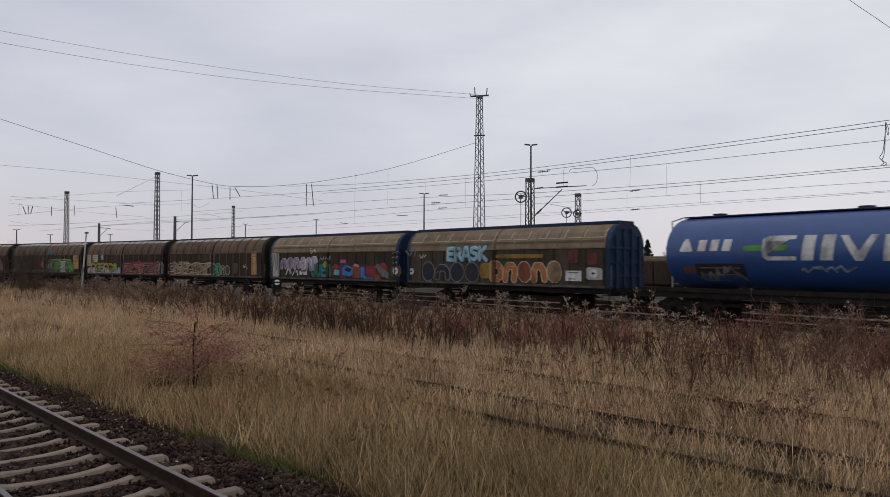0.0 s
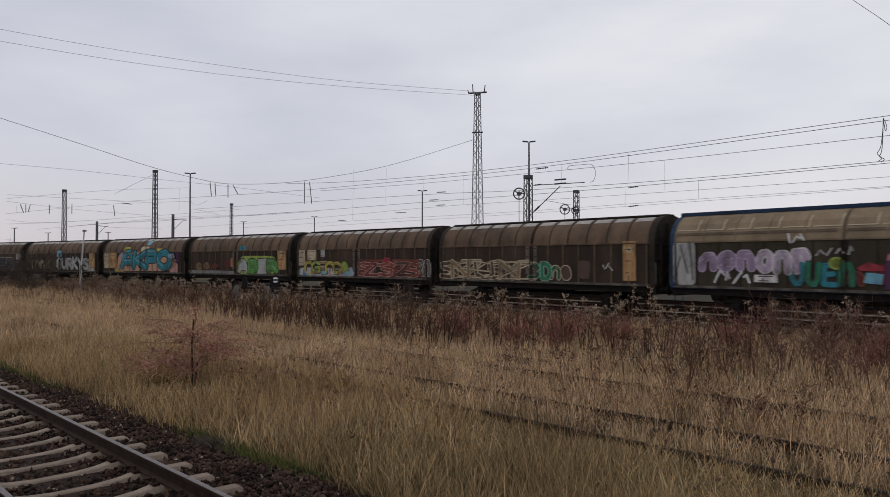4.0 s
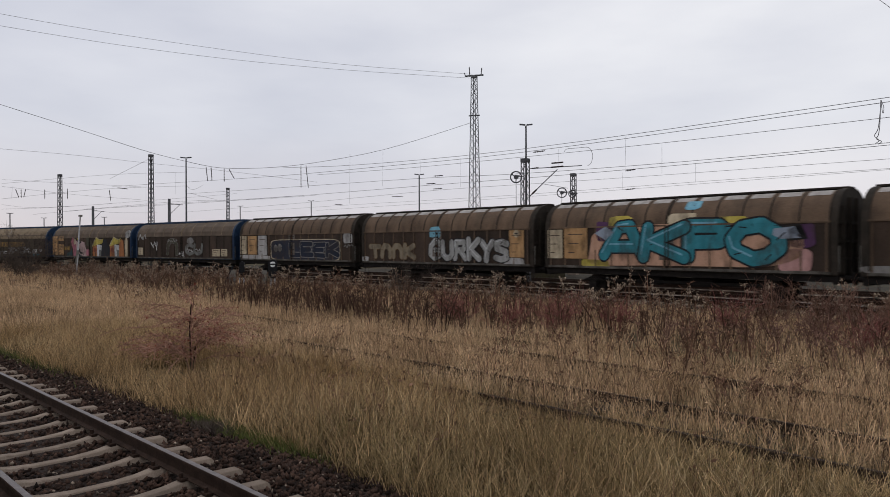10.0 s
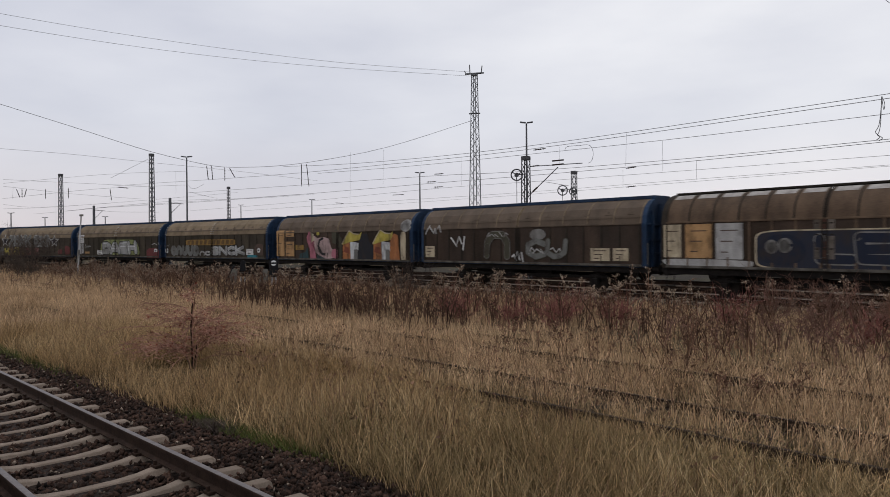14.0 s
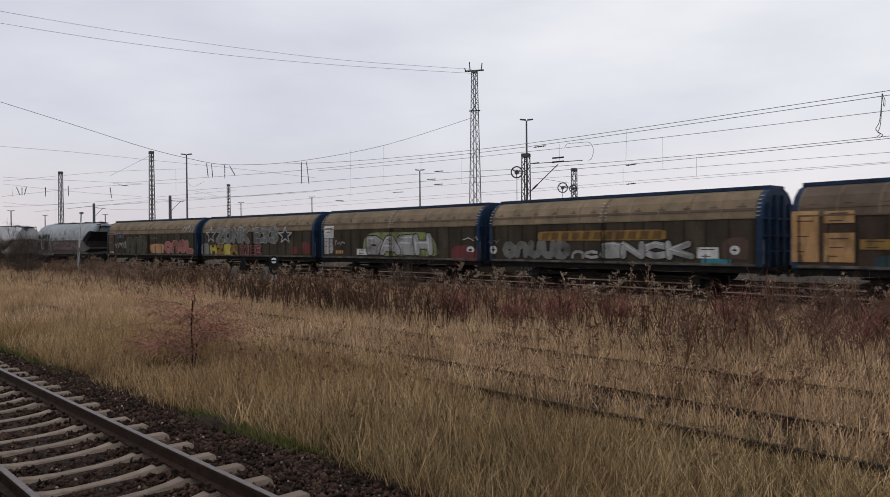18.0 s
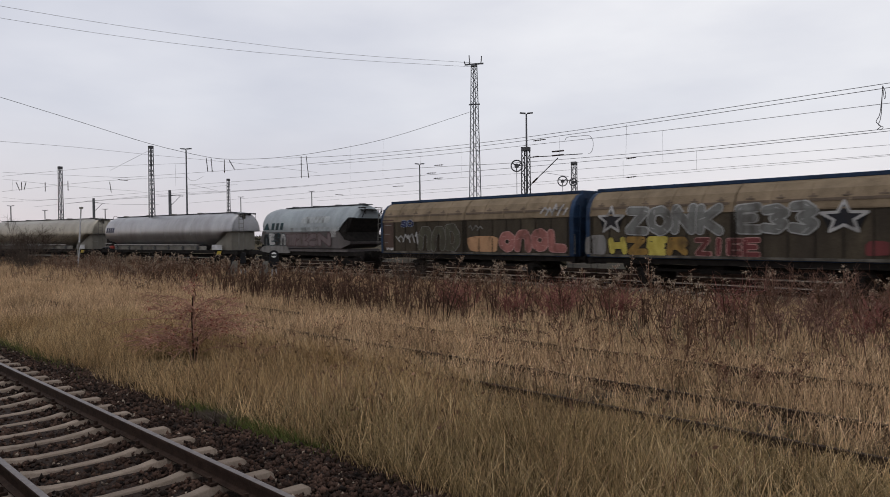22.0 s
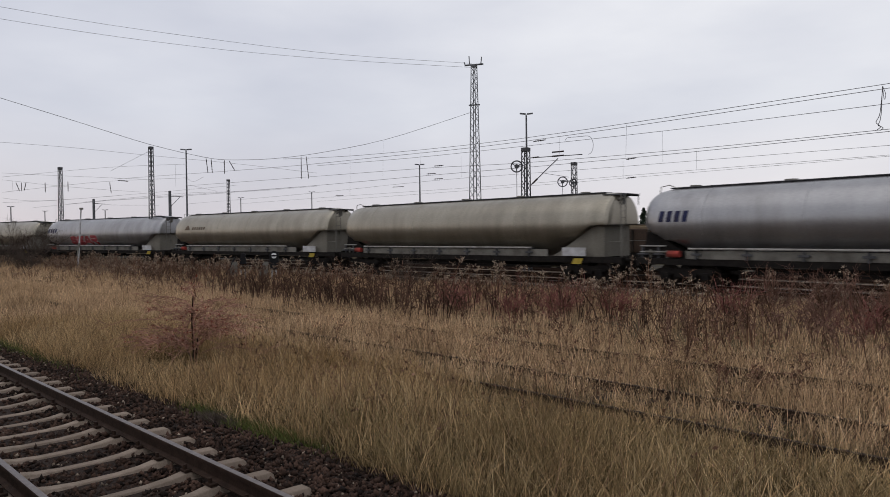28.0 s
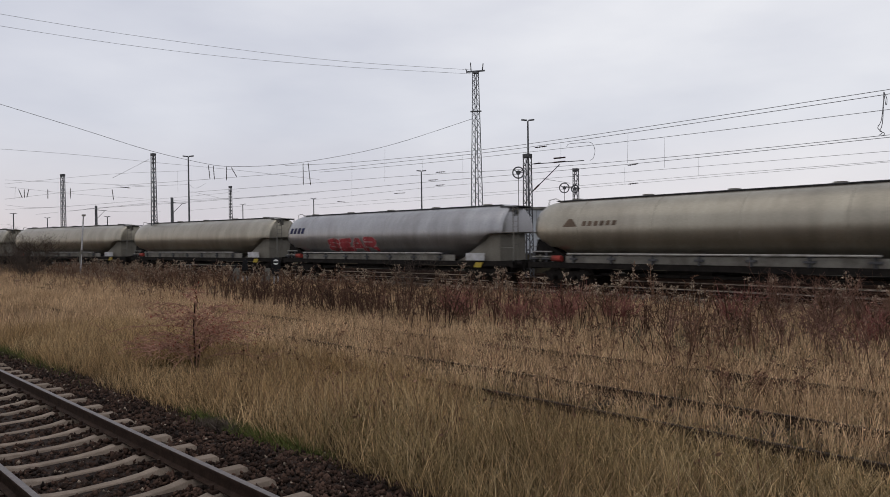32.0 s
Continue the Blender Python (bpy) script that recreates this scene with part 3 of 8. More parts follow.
def running_gear(parent, half, axles, bogies=False):
    """Sole bars, axles, buffers, couplings, steps."""
    bm = bmesh.new()
    for s in (-1, 1):
        box(bm, -half, half, s * 1.15, s * 1.28, .93, 1.19, .01)
        box(bm, -half * .6, half * .6, s * .85, s * .95, .62, .74, .01)
    for i in range(9):
        x = -half + .15 + i * (2 * half - .3) / 8
        box(bm, x - .06, x + .06, -1.2, 1.2, .95, 1.12)
    for s in (-1, 1):
        box(bm, s * half, s * (half - .18), -1.3, 1.3, .86, 1.2, .01)
    part("underframe", bm, M_BLACK, parent, "black steel underframe")
    bm = bmesh.new()
    box(bm, -half * .3, -half * .1, -.5, .5, .62, .95, .03)
    rod(bm, (half * .08, -.3, .74), (half * .25, -.3, .74), .17, seg=12)
    rod(bm, (-half * .75, .1, .8), (half * .75, .1, .8), .05, seg=6)
    for k in (-.45, .4):
        rod(bm, (half * k, -.8, .68), (half * k, .8, .68), .04, seg=6)
    part("underfloor_gear", bm, M_BLACK, parent, "black brake rigging under the floor")
    for s in (-1, 1):
        for y in (-.875, .875):
            bm = bmesh.new()
            rod(bm, (s * half, y, 1.06), (s * (half + .22), y, 1.06), .11, seg=12)
            rod(bm, (s * (half + .22), y, 1.06), (s * (half + .37), y, 1.06), .075, seg=12)
            rod(bm, (s * (half + .37), y, 1.06), (s * (half + .405), y, 1.06), .23, seg=18)
            part("buffer", bm, M_BLACK, parent)
        bm = bmesh.new()
        rod(bm, (s * half, 0, 1.03), (s * (half + .4), 0, .98), .05, seg=8)
        box(bm, s * (half + .2), s * (half + .41), -.06, .06, .9, 1.05)
        part("coupling", bm, M_BLACK, parent)
        bm = bmesh.new()
        box(bm, s * (half - .5), s * (half - .1), -1.34, -1.22, .42, .46)
        rod(bm, (s * (half - .48), -1.28, .44), (s * (half - .48), -1.26, .98), .015, seg=5)
        rod(bm, (s * (half - .12), -1.28, .44), (s * (half - .12), -1.26, .98), .015, seg=5)
        part("step", bm, M_BLACK, parent)
    if bogies:
        for bx in axles:
            bm = bmesh.new()
            for s in (-1, 1):
                box(bm, bx - 1.25, bx + 1.25, s * .95, s * 1.08, .55, .78, .02)
                box(bm, bx - .5, bx + .5, s * .95, s * 1.08, .40, .57, .02)
                for ax in (-.9, .9):
                    rod(bm, (bx + ax - .22, s * 1.02, .5), (bx + ax - .22, s * 1.02, .62), .07, seg=8)
                    rod(bm, (bx + ax + .22, s * 1.02, .5), (bx + ax + .22, s * 1.02, .62), .07, seg=8)
            box(bm, bx - .2, bx + .2, -1, 1, .6, .9)
            part("bogie_frame", bm, M_BLACK, parent)
            for ax in (-.9, .9):
                wheelset(parent, bx + ax)
    else:
        for ax in axles:
            wheelset(parent, ax)
        for s in (-1, 1):
            bm = bmesh.new()
            box(bm, s * 1.2 - .5, s * 1.2 + .5, -.9, -.6, .55, .9, .03)
            part("brake_gear", bm, M_BLACK, parent)


def wall_ribs(parent, xs, z0, z1, material, w=.05):
    bm = bmesh.new()
    box(bm, -w / 2, w / 2, -.0, .03, z0, z1, .006)
    me = bpy.data.meshes.new("wall_rib")
    bm.to_mesh(me)
    bm.free()
    me.materials.append(material)
    for x in xs:
        share("wall_rib", me, parent, pose(x, -1.445, 0))


def covered_wagon(length, kind, label, dashes=False, dark=False, framed=False):
    """Two-axle wagon with two sliding walls a side. kind 'round' or 'angled'. Origin on the rails at its middle; -y faces the camera."""
    w = tagged(new("covered_goods_wagon"), label, "goods wagon", "wagons of the goods train")
    half = length / 2 - .42
    angled = kind == "angled"
    pts = profile_angled() if angled else profile_round()
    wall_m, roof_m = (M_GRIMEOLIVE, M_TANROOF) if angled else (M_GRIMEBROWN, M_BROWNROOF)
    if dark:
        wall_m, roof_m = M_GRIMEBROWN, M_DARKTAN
    running_gear(w, half, (-length * .285, length * .285))
    end_m = M_BLUE if angled else M_RIB
    # the end walls and the floor: a closed inner hull
    bm = bmesh.new()
    box(bm, -half, half, -1.34, 1.34, 1.16, 1.24)
    for s in (-1, 1):
        ring = [(y, z) for y, z in pts] + [(-y, z) for y, z in pts[-2::-1]]
        a = [bm.verts.new((s * half, y * .965, z - .02)) for y, z in ring]
        b = [bm.verts.new((s * (half - .08), y * .965, z - .02)) for y, z in ring]
        bm.faces.new(a)
        bm.faces.new(b[::-1])
        for k in range(len(a)):
            bm.faces.new((a[k], a[(k + 1) % len(a)], b[(k + 1) % len(a)], b[k]))
    bmesh.ops.recalc_face_normals(bm, faces=bm.faces)
    part("body", bm, end_m, w, "blue end walls" if angled else "sooty dark end walls")
    # end frames: arched rims, corner posts and horizontal stiffeners
    for s in (-1, 1):
        bm = bmesh.new()
        for side in (-1, 1):
            shell(bm, pts, s * (half - .20), s * (half + .02), side, 1.1, 4.3, .06, .012)
        part("end_rim", bm, end_m, w)
        for y in (-.95, -.32, .32, .95):
            bm = bmesh.new()
            box(bm, s * half, s * (half + .10), y - .045, y + .045, 1.2, 3.6 if abs(y) > .5 else 3.9, .01)
            part("end_post", bm, end_m, w)
        for z in (1.75, 2.35, 3.0):
            bm = bmesh.new()
            box(bm, s * half, s * (half + .06), -1.33, 1.33, z - .04, z + .04, .01)
            part("end_rail", bm, end_m, w)
    # sliding walls: lower wall, waist line, curved top
    door = (2 * half - .46) / 2
    for side in (-1, 1):
        for x0 in (-half + .21, .02):
            x1 = x0 + door
            out = 0.0
            bm = bmesh.new()
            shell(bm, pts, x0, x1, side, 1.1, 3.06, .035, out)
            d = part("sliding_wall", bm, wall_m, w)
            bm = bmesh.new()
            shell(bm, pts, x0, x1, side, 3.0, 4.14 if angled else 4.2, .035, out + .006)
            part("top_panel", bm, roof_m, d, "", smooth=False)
            if side > 0:
                continue
            n = 7
            wall_ribs(d, [x0 + .12 + k * (door - .24) / n for k in range(n + 1)], 1.30, 3.0, M_RIB if angled else M_BROWNROOF, .055 if angled else .07)
            bm = bmesh.new()
            box(bm, x0, x1, -1.47, -1.42, 1.2, 1.30, .008)
            part("sill_strip", bm, M_SCUFF, d, "scuffed grey sill strip")
            bm = bmesh.new()
            box(bm, x0, x1, -1.46, -1.425, 3.0, 3.07, .008)
            part("waist_rail", bm, roof_m, d)
            for xe in (x0 + .05, x1 - .05):
                bm = bmesh.new()
                rod(bm, (xe, -1.47, 1.35), (xe, -1.47, 3.0), .028, seg=6)
                part("lock_bar", bm, M_RIB, d)
            # arched ribs over the curved top
            m = 6 if not angled else 5
            for k in range(m + 1):
                xr = x0 + k * door / m
                xr = min(max(xr, x0 + .03), x1 - .03)
                bm = bmesh.new()
                shell(bm, pts, xr - .025, xr + .025, side, 3.0, 4.22, .03, .03)
                part("roof_rib", bm, M_RIB if not angled else M_TANROOF, d)
            if angled:
                n6 = 6
                for k in range(n6):
                    xa, xb = x0 + (k + .06) * door / n6, x0 + (k + .94) * door / n6
                    if framed:
                        bm = bmesh.new()
                        shell(bm, [(1.315, 3.485), (1.295, 3.525)], xa, xb, side, 3.4, 3.6, .02, .028)
                        shell(bm, [(1.315, 3.485), (1.18, 3.74), (.97, 3.92)], xb - .05, xb, side, 3.4, 4.0, .02, .026)
                        part("panel_frame", bm, M_FRAMEPALE, d, "pale edge of a roof panel")
                    else:
                        bm = bmesh.new()
                        shell(bm, [(1.335, 3.45), (1.31, 3.50)], (xa + xb) / 2 - .16, (xa + xb) / 2 + .16, side, 3.4, 3.6, .02, .03)
                        shell(bm, [(1.31, 3.50), (1.26, 3.59)], (xa + xb) / 2 - .03, (xa + xb) / 2 + .03, side, 3.4, 3.6, .02, .03)
                        part("roof_latch", bm, M_DARKTAN, d)
            # Sky reflection between the ribs, laid on as pale sheets.
            if not angled:
                for k in range(m):
                    bm = bmesh.new()
                    xa, xb = x0 + (k + .12) * door / m, x0 + (k + .88) * door / m
                    shell(bm, pts, xa, xb, side, 3.93, 4.19, .02, .022)
                    part("sheen_patch", bm, M_ROOFSHEEN, d, "pale patch near the ridge, painted as sky reflection")
    if angled:
        for x0, x1 in ((-half + .21, -.22), (.02, half - .23)):
            bm = bmesh.new()
            shell(bm, [(1.385, 3.30), (1.36, 3.40)], x0, x1, -1, 3.2, 3.5, .02, .02)
            part("fold_strip", bm, M_DARKTAN, w, "dark fold line in the slanting top")
        for xs in (-.16, .12, -half + .08, half - .12) if dashes else ():
            for k in range(6):
                za, zb = 3.10 + k * .15, 3.14 + k * .15
                prof = [(1.42 - .06 * (z - 3.05) / .35 if z < 3.4 else 1.36 - .18 * (z - 3.4) / .34 if z < 3.74 else 1.18 - .32 * (z - 3.74) / .28, z) for z in (za, zb)]
                bm = bmesh.new()
                shell(bm, prof, xs - .06, xs + .06, -1, 3, 4.3, .02, .045)
                part("white_dash", bm, M_PIPE, w, "small white edge mark")
    if not angled:
        for xa, xb, m in ((-.36, -.16, M_POSTPALE), (-.10, .06, M_POSTRED), (.12, .32, M_POSTPALE)):
            bm = bmesh.new()
            box(bm, xa, xb, -1.4515, -1.42, 1.62, 3.02, .004)
            post_part = part("lock_post", bm, m, w)
            bm = bmesh.new()
            for z in (1.95, 2.45, 2.85):
                box(bm, xa + .04, xb - .03, -1.4545, -1.45, z, z + .05)
            part("hinge", bm, M_RIB, post_part)
    # ridge
    bm = bmesh.new()
    zt = pts[-1][1]
    if angled:
        box(bm, -half, half, -.62, .62, zt - .06, zt + .10, .03)
    else:
        box(bm, -half, half, -.30, .30, zt - .03, zt + .05, .02)
    part("roof_ridge", bm, M_BLUE if angled else M_RIB, w, "blue ridge beam" if angled else "dark ridge beam")
    # white label plates and hand rails at the ends
    for s in (-1, 1):
        bm = bmesh.new()
        rod(bm, (s * (half + .05), -1.36, 1.3), (s * (half + .05), -1.36, 2.2), .018, seg=6)
        part("hand_rail", bm, M_FRAMEGREY, w)
    return w


def silo_hull(bm, stations, seg=28):
    """stations: x, radius, centre height, z of the underside cut (the hull is flattened up to it)."""
    rings = []
    for x, r, zc, cut in stations:
        ring = []
        for k in range(seg):
            a = k * math.tau / seg
            y, z = r * math.sin(a), zc + r * math.cos(a)
            ring.append(bm.verts.new((x, y, max(z, cut))))
        rings.append(ring)
    for a, b in zip(rings, rings[1:]):
        for k in range(seg):
            bm.faces.new((a[k], b[k], b[(k + 1) % seg], a[(k + 1) % seg]))
    bm.faces.new(rings[0])
    bm.faces.new(rings[-1][::-1])
    bmesh.ops.recalc_face_normals(bm, faces=bm.faces)


def slab(bm, pts, y0, y1):
    """A prism over a polygon in (x, z)."""
    va = [bm.verts.new((x, y0, z)) for x, z in pts]
    vb = [bm.verts.new((x, y1, z)) for x, z in pts]
    n = len(pts)
    bm.faces.new(va)
    bm.faces.new(vb[::-1])
    for k in range(n):
        bm.faces.new((va[k], vb[k], vb[(k + 1) % n], va[(k + 1) % n]))
    bmesh.ops.recalc_face_normals(bm, faces=bm.faces)


def silo_wagon(length, label, top_m=None):
    """Long four-axle dust silo wagon: a big round hull whose belly slopes up at both ends, over a grey end frame."""
    w = tagged(new("silo_wagon"), label, "silo wagon", "wagons of the goods train")
    half = length / 2 - .42
    running_gear(w, half, (-half + 2.2, half - 2.2), bogies=True)
    R, zc, x0, xe = 1.46, 2.68, -half + .18, half - .63
    st = [(x0, .72, zc + .12, 2.68), (x0 + .08, .95, zc + .1, 2.62), (x0 + .22, 1.17, zc + .07, 2.54), (x0 + .45, 1.33, zc + .03, 2.41), (x0 + .8, 1.43, zc, 2.2), (x0 + 1.25, R, zc, 1.95),
          (x0 + 2.3, R, zc, 1.38), (x0 + 2.6, R, zc, 1.26), (x0 + 3.0, R, zc, 1.22)]
    st += [(xe - 3.7, R, zc, 1.22), (xe - 3.3, R, zc, 1.26), (xe - 2.9, R, zc, 1.42), (xe - 1.7, R, zc, 2.14), (xe - 1.05, R, zc, 2.56), (xe - .85, R, zc, 2.62), (xe - .35, R, zc, 2.64), (xe - .16, 1.42, zc + .02, 2.64), (xe - .04, 1.30, zc + .06, 2.66), (xe, 1.12, zc + .1, 2.7)]
    bm = bmesh.new()
    silo_hull(bm, st, 48)
    tank = part("tank", bm, top_m or M_SILOTOP, w, "dusty satin tank shell", smooth=True)
    for x in (x0 + 3.0, -3.2, .6, 4.4):
        bm = bmesh.new()
        tube(bm, [(x, -(R + .004) * math.sin(a), zc + (R + .004) * math.cos(a)) for a in [math.pi * (-.62 + 1.24 * k / 20) for k in range(21)]], .014, 4)
        part("weld_seam", bm, top_m or M_SILOTOP, tank)
    # end frame: cheek plates set in under the sloping belly
    for s in (-1, 1):
        bm = bmesh.new()
        vs = [bm.verts.new((xe + x, s * 1.08, z)) for x, z in ((-3.8, 1.2), (-.45, 1.2), (-.45, 2.64), (-.95, 2.6), (-1.7, 2.12), (-2.9, 1.38), (-3.3, 1.22))]
        vb = [bm.verts.new((v.co.x, s * 1.0, v.co.z)) for v in vs]
        bm.faces.new(vs)
        bm.faces.new(vb[::-1])
        for k in range(7):
            bm.faces.new((vs[k], vs[(k + 1) % 7], vb[(k + 1) % 7], vb[k]))
        bmesh.ops.recalc_face_normals(bm, faces=bm.faces)
        part("cheek_plate", bm, M_CHEEK, w, "dusty grey end frame plate")
    bm = bmesh.new()
    box(bm, xe - .45, xe - .38, -1.08, 1.08, 1.2, 2.62, .015)
    part("end_plate", bm, M_CHEEK, w)
    bm = bmesh.new()
    for y in (-1.08, 1.08):
        rod(bm, (xe - .9, y * 1.3, 2.66), (half - .02, y * 1.05, 2.66), .022, seg=6)
        rod(bm, (half - .05, y * 1.05, 1.2), (half - .05, y * 1.05, 2.66), .022, seg=6)
        rod(bm, (half - .05, y * 1.05, 1.9), (xe - .4, y * 1.05, 1.9), .018, seg=6)
    part("end_railing", bm, M_FRAMEGREY, w)
    # grille and pipe cluster over the end, ladder below it
    bm = bmesh.new()
    box(bm, xe - .75, xe + .42, -.62, .62, 4.02, 4.06, .005)
    for y in (-.62, .62):
        rod(bm, (xe - .6, y, 4.04), (xe + .4, y, 3.98), .03, seg=6)
        rod(bm, (xe + .36, y, 3.55), (xe + .36, y, 4.04), .02, seg=5)
    part("end_walkway", bm, M_MASTDARK, w)
    bm = bmesh.new()
    rod(bm, (xe - .1, -.5, 3.72), (xe + .3, -.5, 3.95), .055, seg=8)
    rod(bm, (xe + .1, -.2, 3.6), (xe + .1, -.2, 4.0), .07, seg=8)
    part("vent_pipe", bm, M_FRAMEGREY, w)
    bm = bmesh.new()
    for s in (-1, 1):
        rod(bm, (xe + .40, -.75 + s * .2, 1.2), (xe + .40, -.75 + s * .2, 4.0), .02, seg=6)
    for k in range(9):
        rod(bm, (xe + .40, -.95, 1.45 + k * .3), (xe + .40, -.55, 1.45 + k * .3), .014, seg=5)
    part("ladder", bm, M_FRAMEGREY, w)
    bm = bmesh.new()
    box(bm, x0 + .9, xe - .8, -.30, .30, 4.12, 4.17, .01)
    for y in (-.33, .33):
        rod(bm, (x0 + .9, y, 4.16), (xe - .8, y, 4.16), .018, seg=5)
    part("roof_walkway", bm, M_MASTDARK, w)
    for k in range(5):
        x = x0 + 1.9 + k * (xe - x0 - 4) / 4
        bm = bmesh.new()
        rod(bm, (x, 0, 4.05), (x, 0, 4.24), .30, .24, seg=16)
        part("hatch", bm, M_FRAMEGREY, w)
    bm = bmesh.new()
    tube(bm, [(x0 + .5, -.5, 3.95), (x0 + .55, -.5, 4.22), (x0 + .95, -.5, 4.28), (x0 + 1.35, -.5, 4.12)], .02, 5)
    part("hand_hoop", bm, M_FRAMEGREY, w)
    # long sill with brackets, air pipe, plates and valves
    for y in (-1.42, 1.42):
        bm = bmesh.new()
        rod(bm, (x0 + 2.4, y, 1.60), (xe - 4.3, y, 1.60), .045, seg=8)
        part("side_pipe", bm, M_PIPE, w, "pale compressed-air pipe")
        bm = bmesh.new()
        box(bm, x0 + 2.2, xe - 3.4, y * .88, y * .92, 1.19, 1.52, .01)
        part("side_sill", bm, M_FRAMEGREY, w)
    for k in range(7):
        x = x0 + 2.7 + k * (xe - x0 - 7.2) / 6
        bm = bmesh.new()
        box(bm, x - .04, x + .04, -1.40, 1.40, 1.17, 1.60, .01)
        box(bm, x - .2, x + .22, -1.41, -1.34, 1.33, 1.42, .01)
        part("pipe_bracket", bm, M_MASTDARK, w)
    bm = bmesh.new()
    box(bm, xe - 2.45, xe - 1.15, -1.45, -1.40, 1.23, 1.62, .01)
    part("label_plate", bm, M_WHITEPOST, w, "pale lettering plate")
    bm = bmesh.new()
    va = [bm.verts.new((xe + x, -1.36, z)) for x, z in ((-2.0, .86), (-1.5, .86), (-1.35, 1.12), (-1.85, 1.12))]
    vb = [bm.verts.new((v.co.x, -1.31, v.co.z)) for v in va]
    bm.faces.new(va)
    bm.faces.new(vb[::-1])
    for k in range(4):
        bm.faces.new((va[k], vb[k], vb[(k + 1) % 4], va[(k + 1) % 4]))
    bmesh.ops.recalc_face_normals(bm, faces=bm.faces)
    part("yellow_plate", bm, P_YELLOW, w, "small yellow warning plate")
    for k, h in enumerate((.42, .3, .4, .26)):
        bm = bmesh.new()
        rod(bm, (x0 - .1 + k * .4, -.9, 1.2), (x0 - .1 + k * .4, -.9, 1.25 + h), .09, seg=10)
        rod(bm, (x0 - .25 + k * .4, -1.1, 1.35 + .1 * (k % 2)), (x0 + .25 + k * .4, -1.0, 1.35 + .1 * (k % 2)), .05, seg=8)
        part("valve", bm, M_FRAMEGREY if k % 2 else M_MASTDARK, w)
    # Solid black block: shadowed hollow and dark equipment under the nose in one.
    bm = bmesh.new()
    slab(bm, [(x0 - .1, 1.2), (x0 + 2.35, 1.2), (x0 + 1.3, 1.82), (x0 + .5, 2.28), (x0 + .15, 2.3)], -.95, .95)
    part("nose_shade_block", bm, M_BLACK, w, "black block for shade and dark pipework under the sloping nose")
    bm = bmesh.new()
    for z in (1.45, 1.7):
        rod(bm, (x0 - .15, -1.02, z), (x0 + 1.1, -1.02, z), .035, seg=6)
    part("nose_pipe", bm, M_PIPE, w)
    bm = bmesh.new()
    rod(bm, (x0 + 1.35, -1.25, 1.38), (x0 + 1.9, -1.25, 1.38), .14, seg=12)
    part("air_tank", bm, P_RED, w, "small red air tank")
    return w


